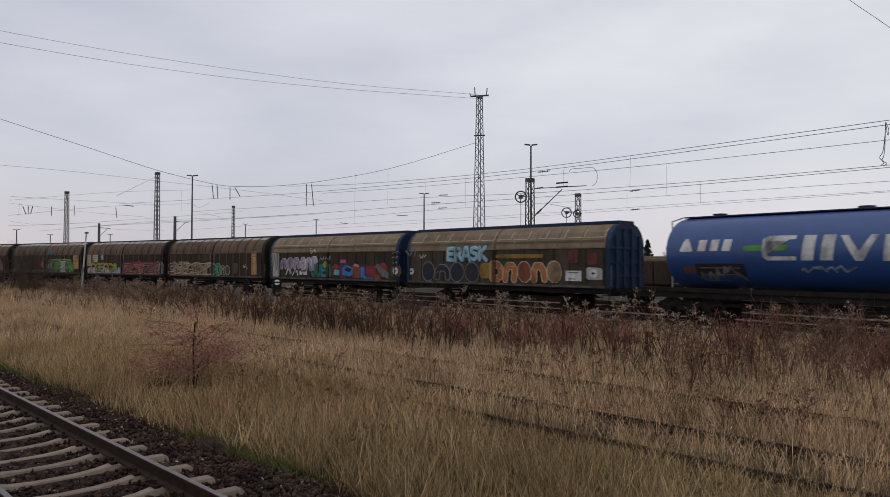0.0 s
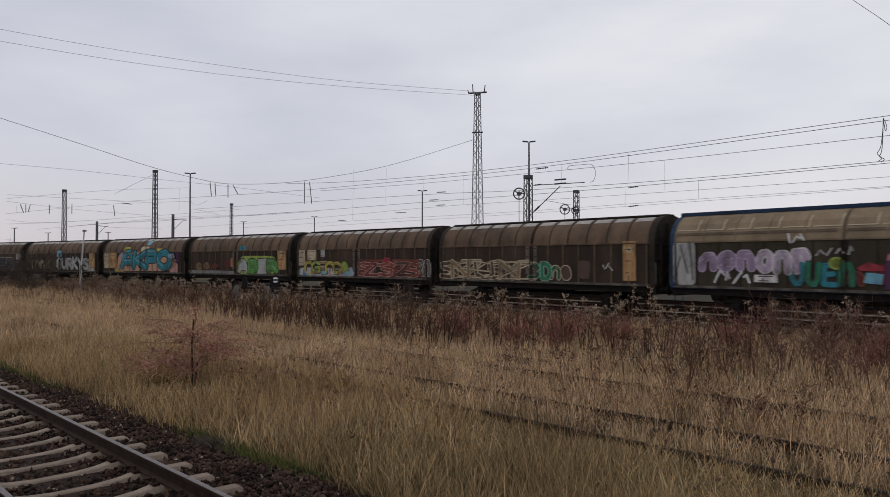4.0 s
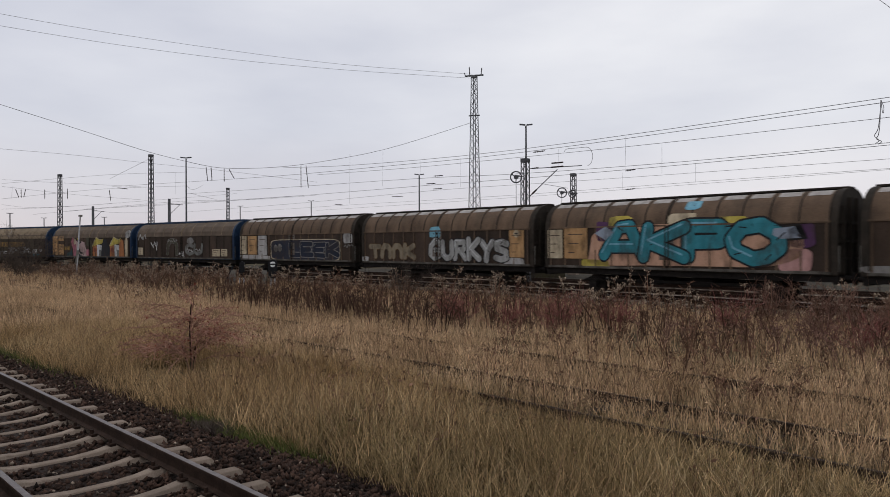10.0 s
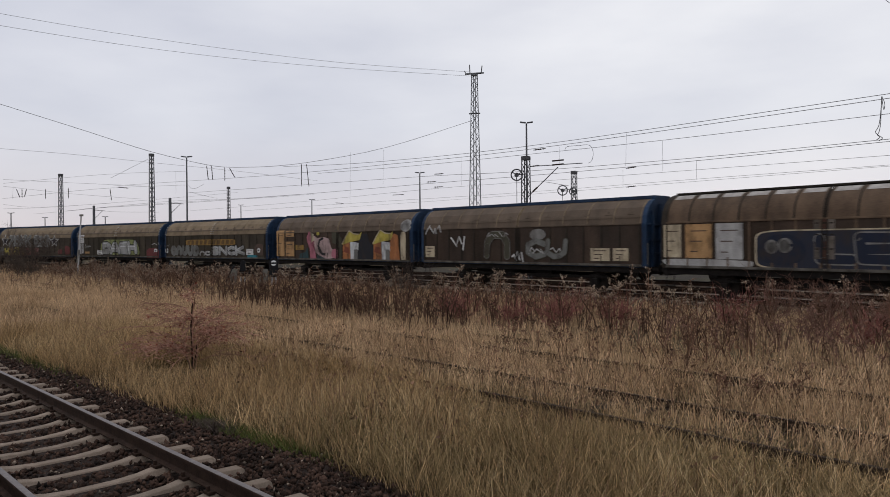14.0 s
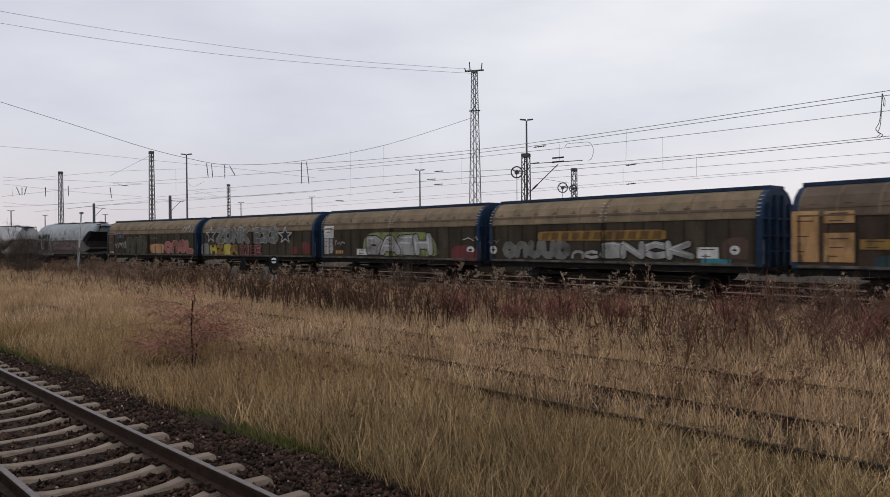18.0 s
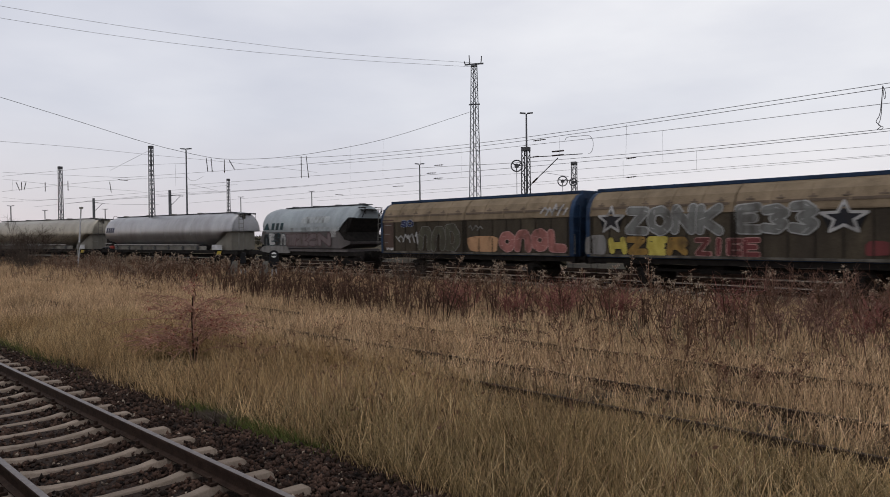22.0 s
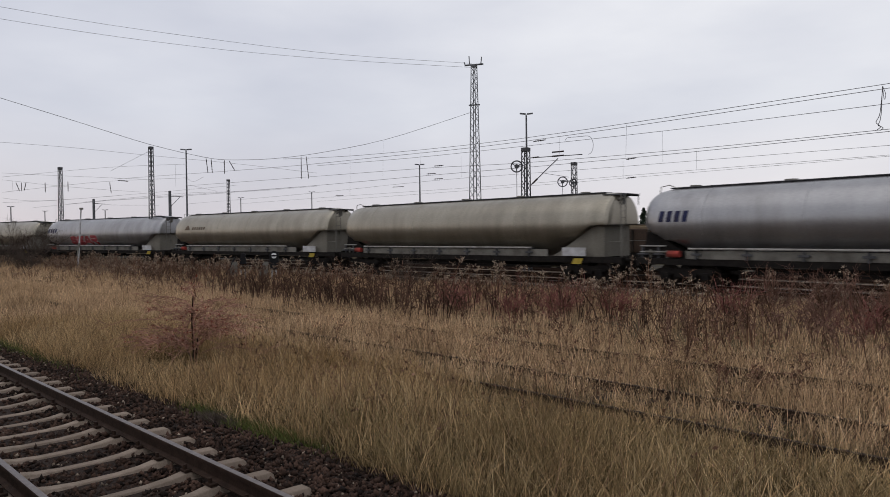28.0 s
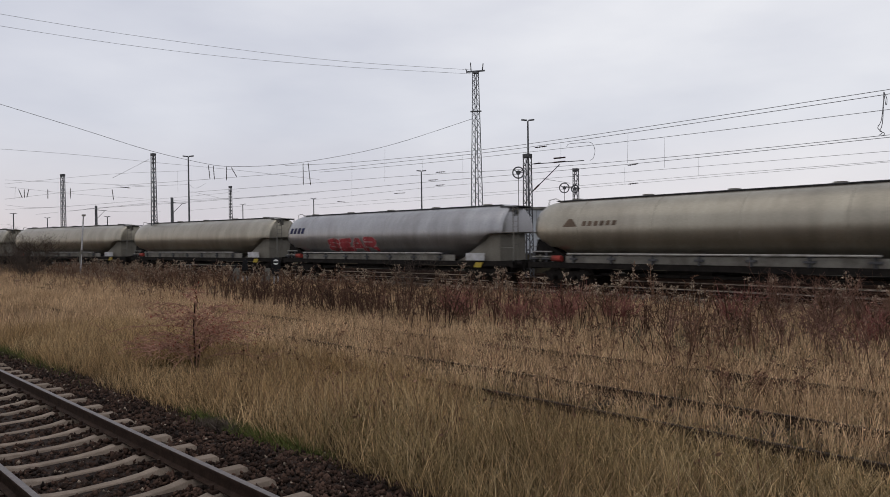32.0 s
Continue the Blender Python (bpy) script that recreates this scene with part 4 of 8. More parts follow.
def short_silo_wagon(length, label):
    """Short bulk wagon: a steel-grey hull over a slab-sided dirty skirt, with a deep wedge-shaped notch at its leading end."""
    w = tagged(new("bulk_wagon"), label, "silo wagon", "wagons of the goods train")
    half = length / 2 - .42
    running_gear(w, half, (-half + 2.1, half - 2.1), bogies=True)
    zc, R = 2.76, 1.46
    st = [(-5.05, .75, zc + .35, 2.3), (-4.98, .98, zc + .25, 2.25), (-4.75, 1.2, zc + .14, 2.2), (-4.4, 1.36, zc + .05, 2.2), (-4.0, R, zc, 2.2), (3.98, R, zc, 2.2), (4.0, R, zc, 2.54), (4.66, R, zc, 3.1), (5.0, R, zc, 3.34), (5.15, R, zc, 3.36), (5.34, 1.36, zc + .02, 3.36), (5.46, 1.15, zc + .05, 3.34)]
    bm = bmesh.new()
    silo_hull(bm, st, 44)
    part("tank", bm, M_STEELTOP, w, "steel-grey upper tank shell", smooth=True)
    bm = bmesh.new()
    slab(bm, [(-4.45, 2.6), (4.0, 2.54), (4.62, 1.98), (5.25, 1.84), (5.2, 1.7), (4.3, 1.42), (-3.6, 1.42), (-4.75, 1.9)], -1.44, 1.44)
    part("skirt", bm, M_SILODIRT, w, "dirty graffiti-covered skirt")
    # Black stands for dirty paint and for the shade under the overhang.
    bm = bmesh.new()
    slab(bm, [(3.96, 2.54), (4.72, 3.13), (5.0, 3.40), (5.42, 3.38), (4.84, 2.46), (5.2, 1.86), (4.6, 1.95)], -1.38, 1.38)
    part("end_notch", bm, M_BLACK, w, "chevron-shaped end wall, black for dirty paint and overhang shade")
    bm = bmesh.new()
    rod(bm, (4.75, -1.41, 2.2), (4.95, -1.41, 3.2), .05, seg=8)
    rod(bm, (4.5, -1.41, 2.5), (4.85, -1.41, 2.5), .05, seg=8)
    part("notch_pipe", bm, M_BLACK, w)
    bm = bmesh.new()
    slab(bm, [(-4.9, 1.2), (4.9, 1.2), (4.9, 1.36), (-4.9, 1.36)], -1.4, 1.4)
    part("deck", bm, M_SILODIRT, w)
    bm = bmesh.new()
    box(bm, -3.1, 5.4, -.35, .35, 4.22, 4.27, .01)
    for k in range(4):
        rod(bm, (-2.4 + k * 2.4, 0, 4.18), (-2.4 + k * 2.4, 0, 4.32), .3, .22, seg=14)
    part("roof_walkway", bm, M_MASTDARK, w)
    bm = bmesh.new()
    box(bm, 5.3, 5.9, -.7, .7, 3.86, 3.9)
    for y in (-.7, .7):
        rod(bm, (5.2, y, 4.05), (5.9, y, 4.0), .03, seg=6)
        rod(bm, (5.85, y, 3.6), (5.85, y, 4.0), .03, seg=6)
        rod(bm, (5.85, y, 3.88), (5.55, y, 3.4), .03, seg=6)
    part("end_walkway", bm, M_BLACK, w)
    bm = bmesh.new()
    for y in (.45, .85):
        rod(bm, (5.7, y, 1.2), (5.85, y, 3.9), .025, seg=6)
    for k in range(8):
        rod(bm, (5.72 + .016 * k, .45, 1.5 + k * .3), (5.72 + .016 * k, .85, 1.5 + k * .3), .016, seg=5)
    part("ladder", bm, M_FRAMEGREY, w)
    for k in range(5):
        bm = bmesh.new()
        rod(bm, (-5.6 + k * .4, -.9, 1.2), (-5.6 + k * .4, -.9, 1.5 + .14 * (k % 3)), .10, seg=10)
        rod(bm, (-5.75 + k * .4, -1.0, 1.4), (-5.3 + k * .4, -1.0, 1.4), .07, seg=8)
        part("valve", bm, M_BLACK, w)
    return w


def blue_tank_wagon(length, label):
    w = tagged(new("tank_wagon"), label, "tank wagon", "wagons of the goods train")
    half = length / 2 - .42
    running_gear(w, half, (-half + 2.3, half - 2.3), bogies=True)
    R, zc = 1.46, 2.76
    x0, x1 = -half + 1.35, half - .5
    st = [(x0 + .02, 1.0, zc, 0), (x0 + .1, 1.28, zc, 0), (x0 + .22, 1.4, zc, 0), (x0 + .4, R, zc, 0), (x1 - .6, R, zc, 0), (x1 - .35, 1.42, zc, 0), (x1 - .12, 1.25, zc, 0), (x1, .9, zc, 0)]
    bm = bmesh.new()
    silo_hull(bm, st, 40)
    part("tank", bm, M_TANKBLUE, w, "clean bright blue tank", smooth=True)
    bm = bmesh.new()
    box(bm, x0 + .4, x1 - .4, -.4, .4, 4.22, 4.27, .01)
    for k in range(3):
        rod(bm, (x0 + 1.8 + k * 5.5, 0, 4.2), (x0 + 1.8 + k * 5.5, 0, 4.36), .28, seg=16)
    part("roof_walkway", bm, M_BLUE, w)
    bm = bmesh.new()
    for y in (-.5, .5):
        rod(bm, (x0 - .1, y, 1.2), (x0 - .1, y, 4.1), .03, seg=6)
        rod(bm, (x0 - .1, y, 4.1), (x0 + .5, y, 4.25), .03, seg=6)
    for k in range(9):
        rod(bm, (x0 - .1, -.5, 1.45 + k * .3), (x0 - .1, .5, 1.45 + k * .3), .018, seg=5)
    part("ladder", bm, M_WHITEPOST, w)
    for y in (-1, 1):
        bm = bmesh.new()
        box(bm, -half + .3, half - .3, y * 1.2, y * 1.34, 1.16, 1.34, .01)
        part("saddle_sill", bm, M_BLACK, w)
    return w


P_YELLOW, P_RED = paint("yellow_paint", (0.55, 0.40, 0.03)), paint("red_paint", (0.42, 0.05, 0.035))
# rear end of each wagon along the track when the clock stands at 16 s, and its length over the buffers
R_LABEL = "dark brown round-roofed covered goods wagon with graffiti"
B_LABEL = "olive and tan covered goods wagon with blue ends"
D_LABEL = "dark brown covered goods wagon with blue ends and graffiti"
TRAIN = []


def add_wagon(kind, a, b, label, **k):
    L = b - a
    if kind in ("round", "angled"):
        w = covered_wagon(L, kind, label, **k)
    elif kind == "silo":
        w = silo_wagon(L, label, **k)
    elif kind == "short":
        w = short_silo_wagon(L, label)
    else:
        w = blue_tank_wagon(L, label)
    TRAIN.append((w, (a + b) / 2 + (-0.6 if kind in ("silo", "short") else 0.35)))
    return w, L / 2 - .62


W = {}
for key, kind, a, b, label in (
        ("blue", "tank", 114.9, 133.0, "clean blue tank wagon with white and green lettering"),
        ("w1", "angled", 99.8, 114.4, B_LABEL), ("w2", "angled", 85.6, 99.8, B_LABEL),
        ("w3", "round", 71.5, 85.6, R_LABEL), ("w4", "round", 57.8, 71.5, R_LABEL), ("w5", "round", 43.8, 57.8, R_LABEL),
        ("w6", "round", 30.0, 43.8, R_LABEL), ("w7", "round", 15.8, 30.0, R_LABEL), ("w8", "round", 2.1, 15.8, R_LABEL),
        ("w9", "angled", -13.0, 2.1, D_LABEL), ("w10", "angled", -27.5, -13.0, D_LABEL), ("w11", "angled", -42.7, -27.85, B_LABEL),
        ("w12", "angled", -57.4, -42.7, B_LABEL), ("w13", "angled", -72.2, -57.4, B_LABEL), ("w14", "angled", -87.0, -72.2, B_LABEL),
        ("t0", "short", -100.6, -87.0, "steel-grey bulk wagon with dirty graffiti skirt"),
        ("t1", "silo", -123.02, -101.52, "light grey silo wagon with a dusty belly"),
        ("t2", "silo", -144.52, -123.02, "beige silo wagon with a dusty belly"),
        ("t3", "silo", -165.85, -144.35, "beige silo wagon with a dusty belly"),
        ("t4", "silo", -187.60, -166.10, "light grey silo wagon with red graffiti"),
        ("t5", "silo", -209.25, -187.75, "beige silo wagon with a dusty belly"),
        ("t6", "silo", -230.80, -209.30, "beige silo wagon with a dusty belly"),
        ("t7", "silo", -252.30, -230.80, "beige silo wagon with a dusty belly")):
    W[key] = add_wagon(kind, a, b, label, **({"top_m": M_SILOGREY} if key in ("t1", "t4") else {"dark": True} if key in ("w9", "w10") else {"dashes": True} if key in ("w11", "w12") else {"framed": True} if key in ("w1", "w2") else {}))


# ---- paint, plates and graffiti on the wagons ----
COLOURS = dict(ochre=(.30, .17, .03), navy=(.022, .026, .045), navydeep=(.012, .018, .04), greyline=(.22, .21, .2), orange=(.42, .15, .045), rust=(.24, .06, .03), tan=(.30, .19, .10), cream=(.55, .45, .30),
               paleblue=(.30, .50, .62), skyblue=(.16, .42, .55), faded_red=(.17, .035, .035), white=(.68, .67, .66), palegrey=(.42, .41, .40), grey=(.17, .17, .16), violet=(.32, .24, .36), lilac=(.52, .40, .54),
               teal=(.018, .23, .29), seagreen=(.02, .22, .12), lime=(.33, .42, .07), maroon=(.12, .02, .025), ochredark=(.16, .085, .025), purple=(.09, .03, .10), red=(.34, .03, .05), blue=(.03, .20, .52), brownpatch=(.10, .06, .045),
               ochregrey=(.26, .21, .14), darkgreen=(.02, .10, .05), mint=(.25, .42, .30), tanpaint=(.50, .28, .11), yellow=(.52, .42, .06), inkblack=(.012, .012, .015), pinkline=(.50, .26, .24), green=(.10, .30, .06),
               salmon=(.55, .31, .20), silver=(.36, .36, .35), peach=(.50, .27, .13), charcoal=(.02, .02, .026), pink=(.45, .14, .19), palepink=(.48, .33, .32), limegrey=(.26, .29, .10), olivepatch=(.075, .07, .045), pinkred=(.36, .13, .11),
               darkteal=(.025, .06, .07), steelpatch=(.36, .39, .40), plum=(.10, .055, .06), plum2=(.17, .13, .13), logoblue=(.02, .026, .09), redline=(.40, .04, .05), brownlogo=(.16, .11, .075), whitegrey=(.60, .61, .62), skygrey=(.30, .36, .45))
PAINT = {k: paint("paint_" + k, v) for k, v in COLOURS.items()}
PAINT["green"] = paint("paint_green", (.10, .32, .06))


def skin(key, x, z, out):
    """The point of a wagon's near side at x and height z, out metres proud of it."""
    if key[0] == "w":
        pts = profile_angled() if key in ("w1", "w2") or int(key[1:]) > 8 else profile_round()
        w = 1.42
        for (w0, z0), (w1, z1) in zip(pts, pts[1:]):
            if z0 <= z <= z1:
                w = w0 + (w1 - w0) * (z - z0) / (z1 - z0)
        return Vector((x, -(max(w, .3) + .034 + out), z))
    R, zc = {"t0": (1.46, 2.76), "bl": (1.46, 2.76)}.get(key[:2], (1.46, 2.68))
    dz = min(abs(z - zc), R * .97)
    if z < 1.6 and key != "blue":
        return Vector((x, -(1.47 + out), z))
    if key == "t0" and z < 2.6:
        return Vector((x, -(1.47 + out), z))
    return Vector((x, -(math.sqrt(R * R - dz * dz) + .004 + out), z))


def sheet(key, outline, colour, layer, parent=None, name="graffiti"):
    """A painted area: one outline in (x, z) or several, cut into strips so that it follows the wagon's side."""
    bm = bmesh.new()
    outlines = [outline] if not isinstance(outline[0], list) else outline
    step = min(.12, .6 / len(outlines))
    for k, o in enumerate(outlines):
        bm.faces.new([bm.verts.new((x, step * k, z)) for x, z in o])
    bmesh.ops.triangulate(bm, faces=bm.faces)
    zs = [v.co.z for v in bm.verts]
    cuts = [2.0, 2.4, 2.8, 3.05, 3.25, 3.4, 3.6, 3.74, 3.9] if key[0] == "w" else [1.9, 2.15, 2.4, 2.65, 2.9, 3.15, 3.4, 3.6, 3.8]
    for c in cuts:
        if min(zs) < c < max(zs):
            bmesh.ops.bisect_plane(bm, geom=list(bm.verts) + list(bm.edges) + list(bm.faces), plane_co=(0, 0, c), plane_no=(0, 0, 1))
    for v in bm.verts:
        v.co = skin(key, v.co.x, v.co.z, .002 + .004 * (layer + v.co.y))
    bmesh.ops.recalc_face_normals(bm, faces=bm.faces)
    return part(name, bm, PAINT[colour], parent or W[key][0])


def wavy(x0, x1, z0, z1, r, square=.55, n=26, wob=.07):
    """A closed, soft-cornered, uneven outline that fills a rectangle."""
    cx, cz, a, b = (x0 + x1) / 2, (z0 + z1) / 2, abs(x1 - x0) / 2, abs(z1 - z0) / 2
    ph = [r.uniform(0, math.tau) for _ in range(4)]
    pts = []
    for i in range(n):
        t = i * math.tau / n
        c, s = math.cos(t), math.sin(t)
        k = 1 + wob * math.sin(2 * t + ph[0]) + wob * .8 * math.sin(3 * t + ph[1]) + wob * .6 * math.sin(5 * t + ph[2])
        pts.append((cx + a * k * math.copysign(abs(c) ** square, c), cz + b * k * math.copysign(abs(s) ** square, s)))
    return pts


def stroke(p, w):
    """Outline of a brush stroke along points."""
    L, Rr = [], []
    for i, q in enumerate(p):
        a, b = p[max(i - 1, 0)], p[min(i + 1, len(p) - 1)]
        dx, dz = b[0] - a[0], b[1] - a[1]
        d = math.hypot(dx, dz) or 1
        L.append((q[0] - dz / d * w / 2, q[1] + dx / d * w / 2))
        Rr.append((q[0] + dz / d * w / 2, q[1] - dx / d * w / 2))
    return L + Rr[::-1]


def patch(key, x0, x1, z0, z1, colour, seed):
    sheet(key, wavy(x0, x1, z0, z1, random.Random(seed), .45, 30, .05), colour, 0)


def panel(key, x0, x1, z0, z1, colour):
    sheet(key, wavy(x0, x1, z0, z1, random.Random(1), .25, 40, .0), colour, 0 if colour == "cream" else .5)


def blob(key, x0, x1, z0, z1, colour):
    sheet(key, wavy(x0, x1, z0, z1, random.Random(3), .9, 24, .03), colour, 1.5)


def plate(key, x0, x1, z0, z1, colour):
    """A bolted plate or painted field with small dark lines of unreadable writing."""
    p = sheet(key, [(x0, z0), (x1, z0), (x1, z1), (x0, z1)], colour, 1, name="label_panel")
    w, h = x1 - x0, z1 - z0
    n = 3 if h > .5 else 2
    for i in range(n):
        z = z1 - h * (.2 + .6 * i / max(n - 1, 1))
        k = .18 if colour != "charcoal" else .1
        sheet(key, [(x0 + w * k, z - .02), (x1 - w * k * (1 + i), z - .02), (x1 - w * k * (1 + i), z + .02), (x0 + w * k, z + .02)], "greyline" if colour in ("charcoal", "brownpatch") else "brownpatch", 2, p, "lettering_bar")


def ring(key, x0, x1, z0, z1, colour):
    cx, cz, a, b = (x0 + x1) / 2, (z0 + z1) / 2, abs(x1 - x0) / 2, abs(z1 - z0) / 2
    sheet(key, stroke([(cx + a * math.cos(.2 + i * 5.9 / 20), cz + b * math.sin(.2 + i * 5.9 / 20)) for i in range(21)], .07), colour, 3)


def roundel(key, x0, x1, z0, z1, colour):
    p = sheet(key, wavy(x0, x1, z0, z1, random.Random(2), 1.0, 24, .0), colour, 2, name="round_sign")
    cx, cz, w = (x0 + x1) / 2, (z0 + z1) / 2, abs(x1 - x0)
    sheet(key, [(cx - .28 * w, cz - .06 * w), (cx + .05 * w, cz - .12 * w), (cx + .3 * w, cz), (cx + .05 * w, cz + .14 * w), (cx - .28 * w, cz + .06 * w)], "charcoal", 3, p, "arrow_mark")


CAP = {"A": [[(.02, 0), (.38, 1), (.62, 1), (.98, 0)], [(.22, .32), (.78, .32)]], "D": [[(.12, .02), (.12, .98), (.6, 1), (.92, .72), (.92, .28), (.6, 0), (.12, .02)]],
       "E": [[(.95, 1), (.1, .98), (.1, .02), (.98, 0)], [(.1, .5), (.8, .52)]], "R": [[(.1, 0), (.1, 1), (.75, 1), (.92, .76), (.72, .5), (.15, .48)], [(.5, .48), (.98, 0)]],
       "K": [[(.1, 0), (.12, 1)], [(.95, 1), (.2, .5), (1, 0)]], "P": [[(.12, 0), (.12, 1), (.75, 1), (.95, .74), (.75, .46), (.15, .44)]], "O": [[(.5, 0), (.15, .2), (.05, .55), (.25, .92), (.6, 1), (.92, .75), (.95, .35), (.75, .06), (.5, 0)]],
       "H": [[(.1, 0), (.1, 1)], [(.9, 0), (.9, 1)], [(.1, .5), (.9, .5)]], "S": [[(.95, .85), (.6, 1), (.12, .88), (.15, .6), (.85, .42), (.9, .12), (.5, 0), (.05, .1)]], "N": [[(.08, 0), (.1, 1), (.9, 0), (.92, 1)]],
       "C": [[(.95, .82), (.55, 1), (.12, .75), (.1, .28), (.5, 0), (.95, .15)]], "U": [[(.1, 1), (.1, .25), (.4, 0), (.7, .02), (.92, .3), (.92, 1)]], "G": [[(.95, .82), (.5, 1), (.1, .7), (.1, .25), (.5, 0), (.92, .12), (.92, .45), (.55, .45)]],
       "Y": [[(.05, 1), (.5, .5), (.95, 1)], [(.5, .5), (.42, 0)]], "Z": [[(.05, 1), (.92, 1), (.08, 0), (.98, 0)]], "L": [[(.12, 1), (.12, .02), (.95, 0)]], "T": [[(0, .97), (1, 1)], [(.5, .97), (.48, 0)]], "I": [[(.5, 0), (.5, 1)]],
       "3": [[(.08, .95), (.6, 1), (.92, .78), (.45, .52), (.95, .25), (.6, 0), (.05, .06)]], "n": [[(.08, 0), (.08, .62), (.3, .96), (.7, .96), (.92, .62), (.92, 0)]], "b": [[(.5, .12), (.5, .88)]]}


def fat_lines(lines, w):
    """Round-ended strokes: a bar for each piece and a disc at each bend."""
    out = []
    for p in lines:
        for a, b in zip(p, p[1:]):
            d = math.hypot(b[0] - a[0], b[1] - a[1]) or 1
            ux, uz = (b[0] - a[0]) / d * w / 2, (b[1] - a[1]) / d * w / 2
            out.append([(a[0] - uz, a[1] + ux), (a[0] + uz, a[1] - ux), (b[0] + uz, b[1] - ux), (b[0] - uz, b[1] + ux)])
        for q in p:
            out.append([(q[0] + w / 2 * math.cos(k * math.tau / 10), q[1] + w / 2 * math.sin(k * math.tau / 10)) for k in range(10)])
    return out


def graf(key, x0, x1, z0, z1, text, fills, line, seed, fat=.30, edge=.055, glow=None, pack=1.0):
    """A sprayed piece in fat rounded letters that crowd one another, each with its outline and a lighter edge."""
    r = random.Random(seed)
    n = len(text)
    w, h = (x1 - x0) / n, z1 - z0
    for i, ch in enumerate(text):
        up = 2.6 * (i % 2)
        tw = min(w, h * .9) * fat * .84 * r.uniform(.92, 1.06)
        if ch == "b":
            tw = .86 * w
        m = tw / 2 + edge
        a, b = x0 + i * w + m - .11 * w, x0 + (i + 1) * w - m + .11 * w
        if ch == "b":
            a = b = x0 + (i + .5) * w
        lo, hi = z0 + min(m, h * .45) + r.uniform(0, .05) * h, z1 - min(m, h * .45) - r.uniform(0, .08) * h
        mid, wide = (a + b) / 2, (b - a) / 2 * pack
        a, b = mid - wide, mid + wide
        slant = r.uniform(-.08, .10) * pack
        g = [[(a + (b - a) * u + slant * (v - .5) * w + r.uniform(-.02, .02) * w, lo + (hi - lo) * v + r.uniform(-.02, .02) * h) for u, v in p] for p in CAP[ch]]
        s = sheet(key, fat_lines(g, tw + 2 * edge), line, .8 + up, None, "graffiti_letter")
        sheet(key, fat_lines(g, tw), fills[i % len(fills)], 1.6 + up, s, "graffiti_fill")
        if glow:
            top = [[(x - tw * .2, z + tw * .22) for x, z in p[:3]] for p in g]
            sheet(key, fat_lines(top, tw * .14), glow, 2.4 + up, s, "graffiti_stroke")
        cuts = [[(q[0] + tw * r.uniform(-.45, .1), q[1] + tw * r.uniform(-.4, .3)), (q[0] + tw * r.uniform(.1, .45), q[1] + tw * r.uniform(-.3, .4))] for p in g for q in p[1:-1:2]]
        if cuts:
            sheet(key, fat_lines(cuts, edge * .6), line, 2.4 + up, s, "graffiti_stroke")


def scrawl(key, x0, x1, z0, z1, colour, seed):
    """A quick sprayed tag: short crossing strokes of uneven width and a hooked end."""
    r = random.Random(seed)
    w, h = x1 - x0, z1 - z0
    n = max(3, min(9, int(w / .3)))
    lines = []
    for i in range(n):
        x = x0 + w * (i + .5) / n + r.uniform(-.1, .1) * w / n
        dx = w / n * r.uniform(.15, .6) * r.choice((-1, 1))
        a, b = z0 + h * r.uniform(.05, .35), z0 + h * r.uniform(.55, .95)
        lines.append([(x - dx, a), (x + dx, b)] if r.random() < .5 else [(x - dx, a), (x + dx * .2, b), (x + dx * 1.4, b - h * r.uniform(.1, .4))])
    sheet(key, fat_lines(lines, min(.09, h * .16)), colour, 2, None, "graffiti_tag")


def bars(key, x0, x1, z0, z1, colour, n):
    w = (x1 - x0) / n
    for i in range(n):
        a = x0 + i * w
        t = (z1 - z0) * .12
        sheet(key, [(a + w * .08, z0), (a + w * .72, z0), (a + w * .84 + t * .3, z1), (a + w * .2 + t * .3, z1)], colour, 2, None, "emblem_bar")


def tri(key, x0, x1, z0, z1, colour):
    m, h = (x0 + x1) / 2, z1 - z0
    o = sheet(key, [(x0, z0 + h * .05), (x0 + .2 * (x1 - x0), z0), (x1 - .2 * (x1 - x0), z0), (x1, z0 + h * .05), (m + .12 * (x1 - x0), z1), (m - .12 * (x1 - x0), z1)], colour, 2, None, "emblem")
    return o


def bracket(key, x0, x1, z0, z1, colour):
    t = (z1 - z0) * .16
    p = [(x1 - t * .2, z1 - t / 2), (x0 + t * 1.6, z1 - t / 2), (x0 + t * .7, z1 - t), (x0 + t / 2, (z0 + z1) / 2), (x0 + t * .7, z0 + t), (x0 + t * 1.6, z0 + t / 2), (x1 - t * .2, z0 + t / 2)]
    sheet(key, stroke(p, t), colour, 2.5, None, "emblem")


def wedge(key, x0, x1, z0, z1, colour):
    m, t = (x0 + x1) / 2, (x1 - x0) * .2
    sheet(key, [(x0, z1), (x0 + t, z1), (m, z0 + (z1 - z0) * .35), (x1 - t, z1), (x1, z1), (m + t * .5, z0), (m - t * .5, z0)], colour, 2, None, "emblem")


def diamond(key, x0, x1, z0, z1, colour):
    m, n = (x0 + x1) / 2, (z0 + z1) / 2
    sheet(key, [(x0, n), (m, z0), (x1, n), (m, z1)], colour, 2, None, "diamond_mark")


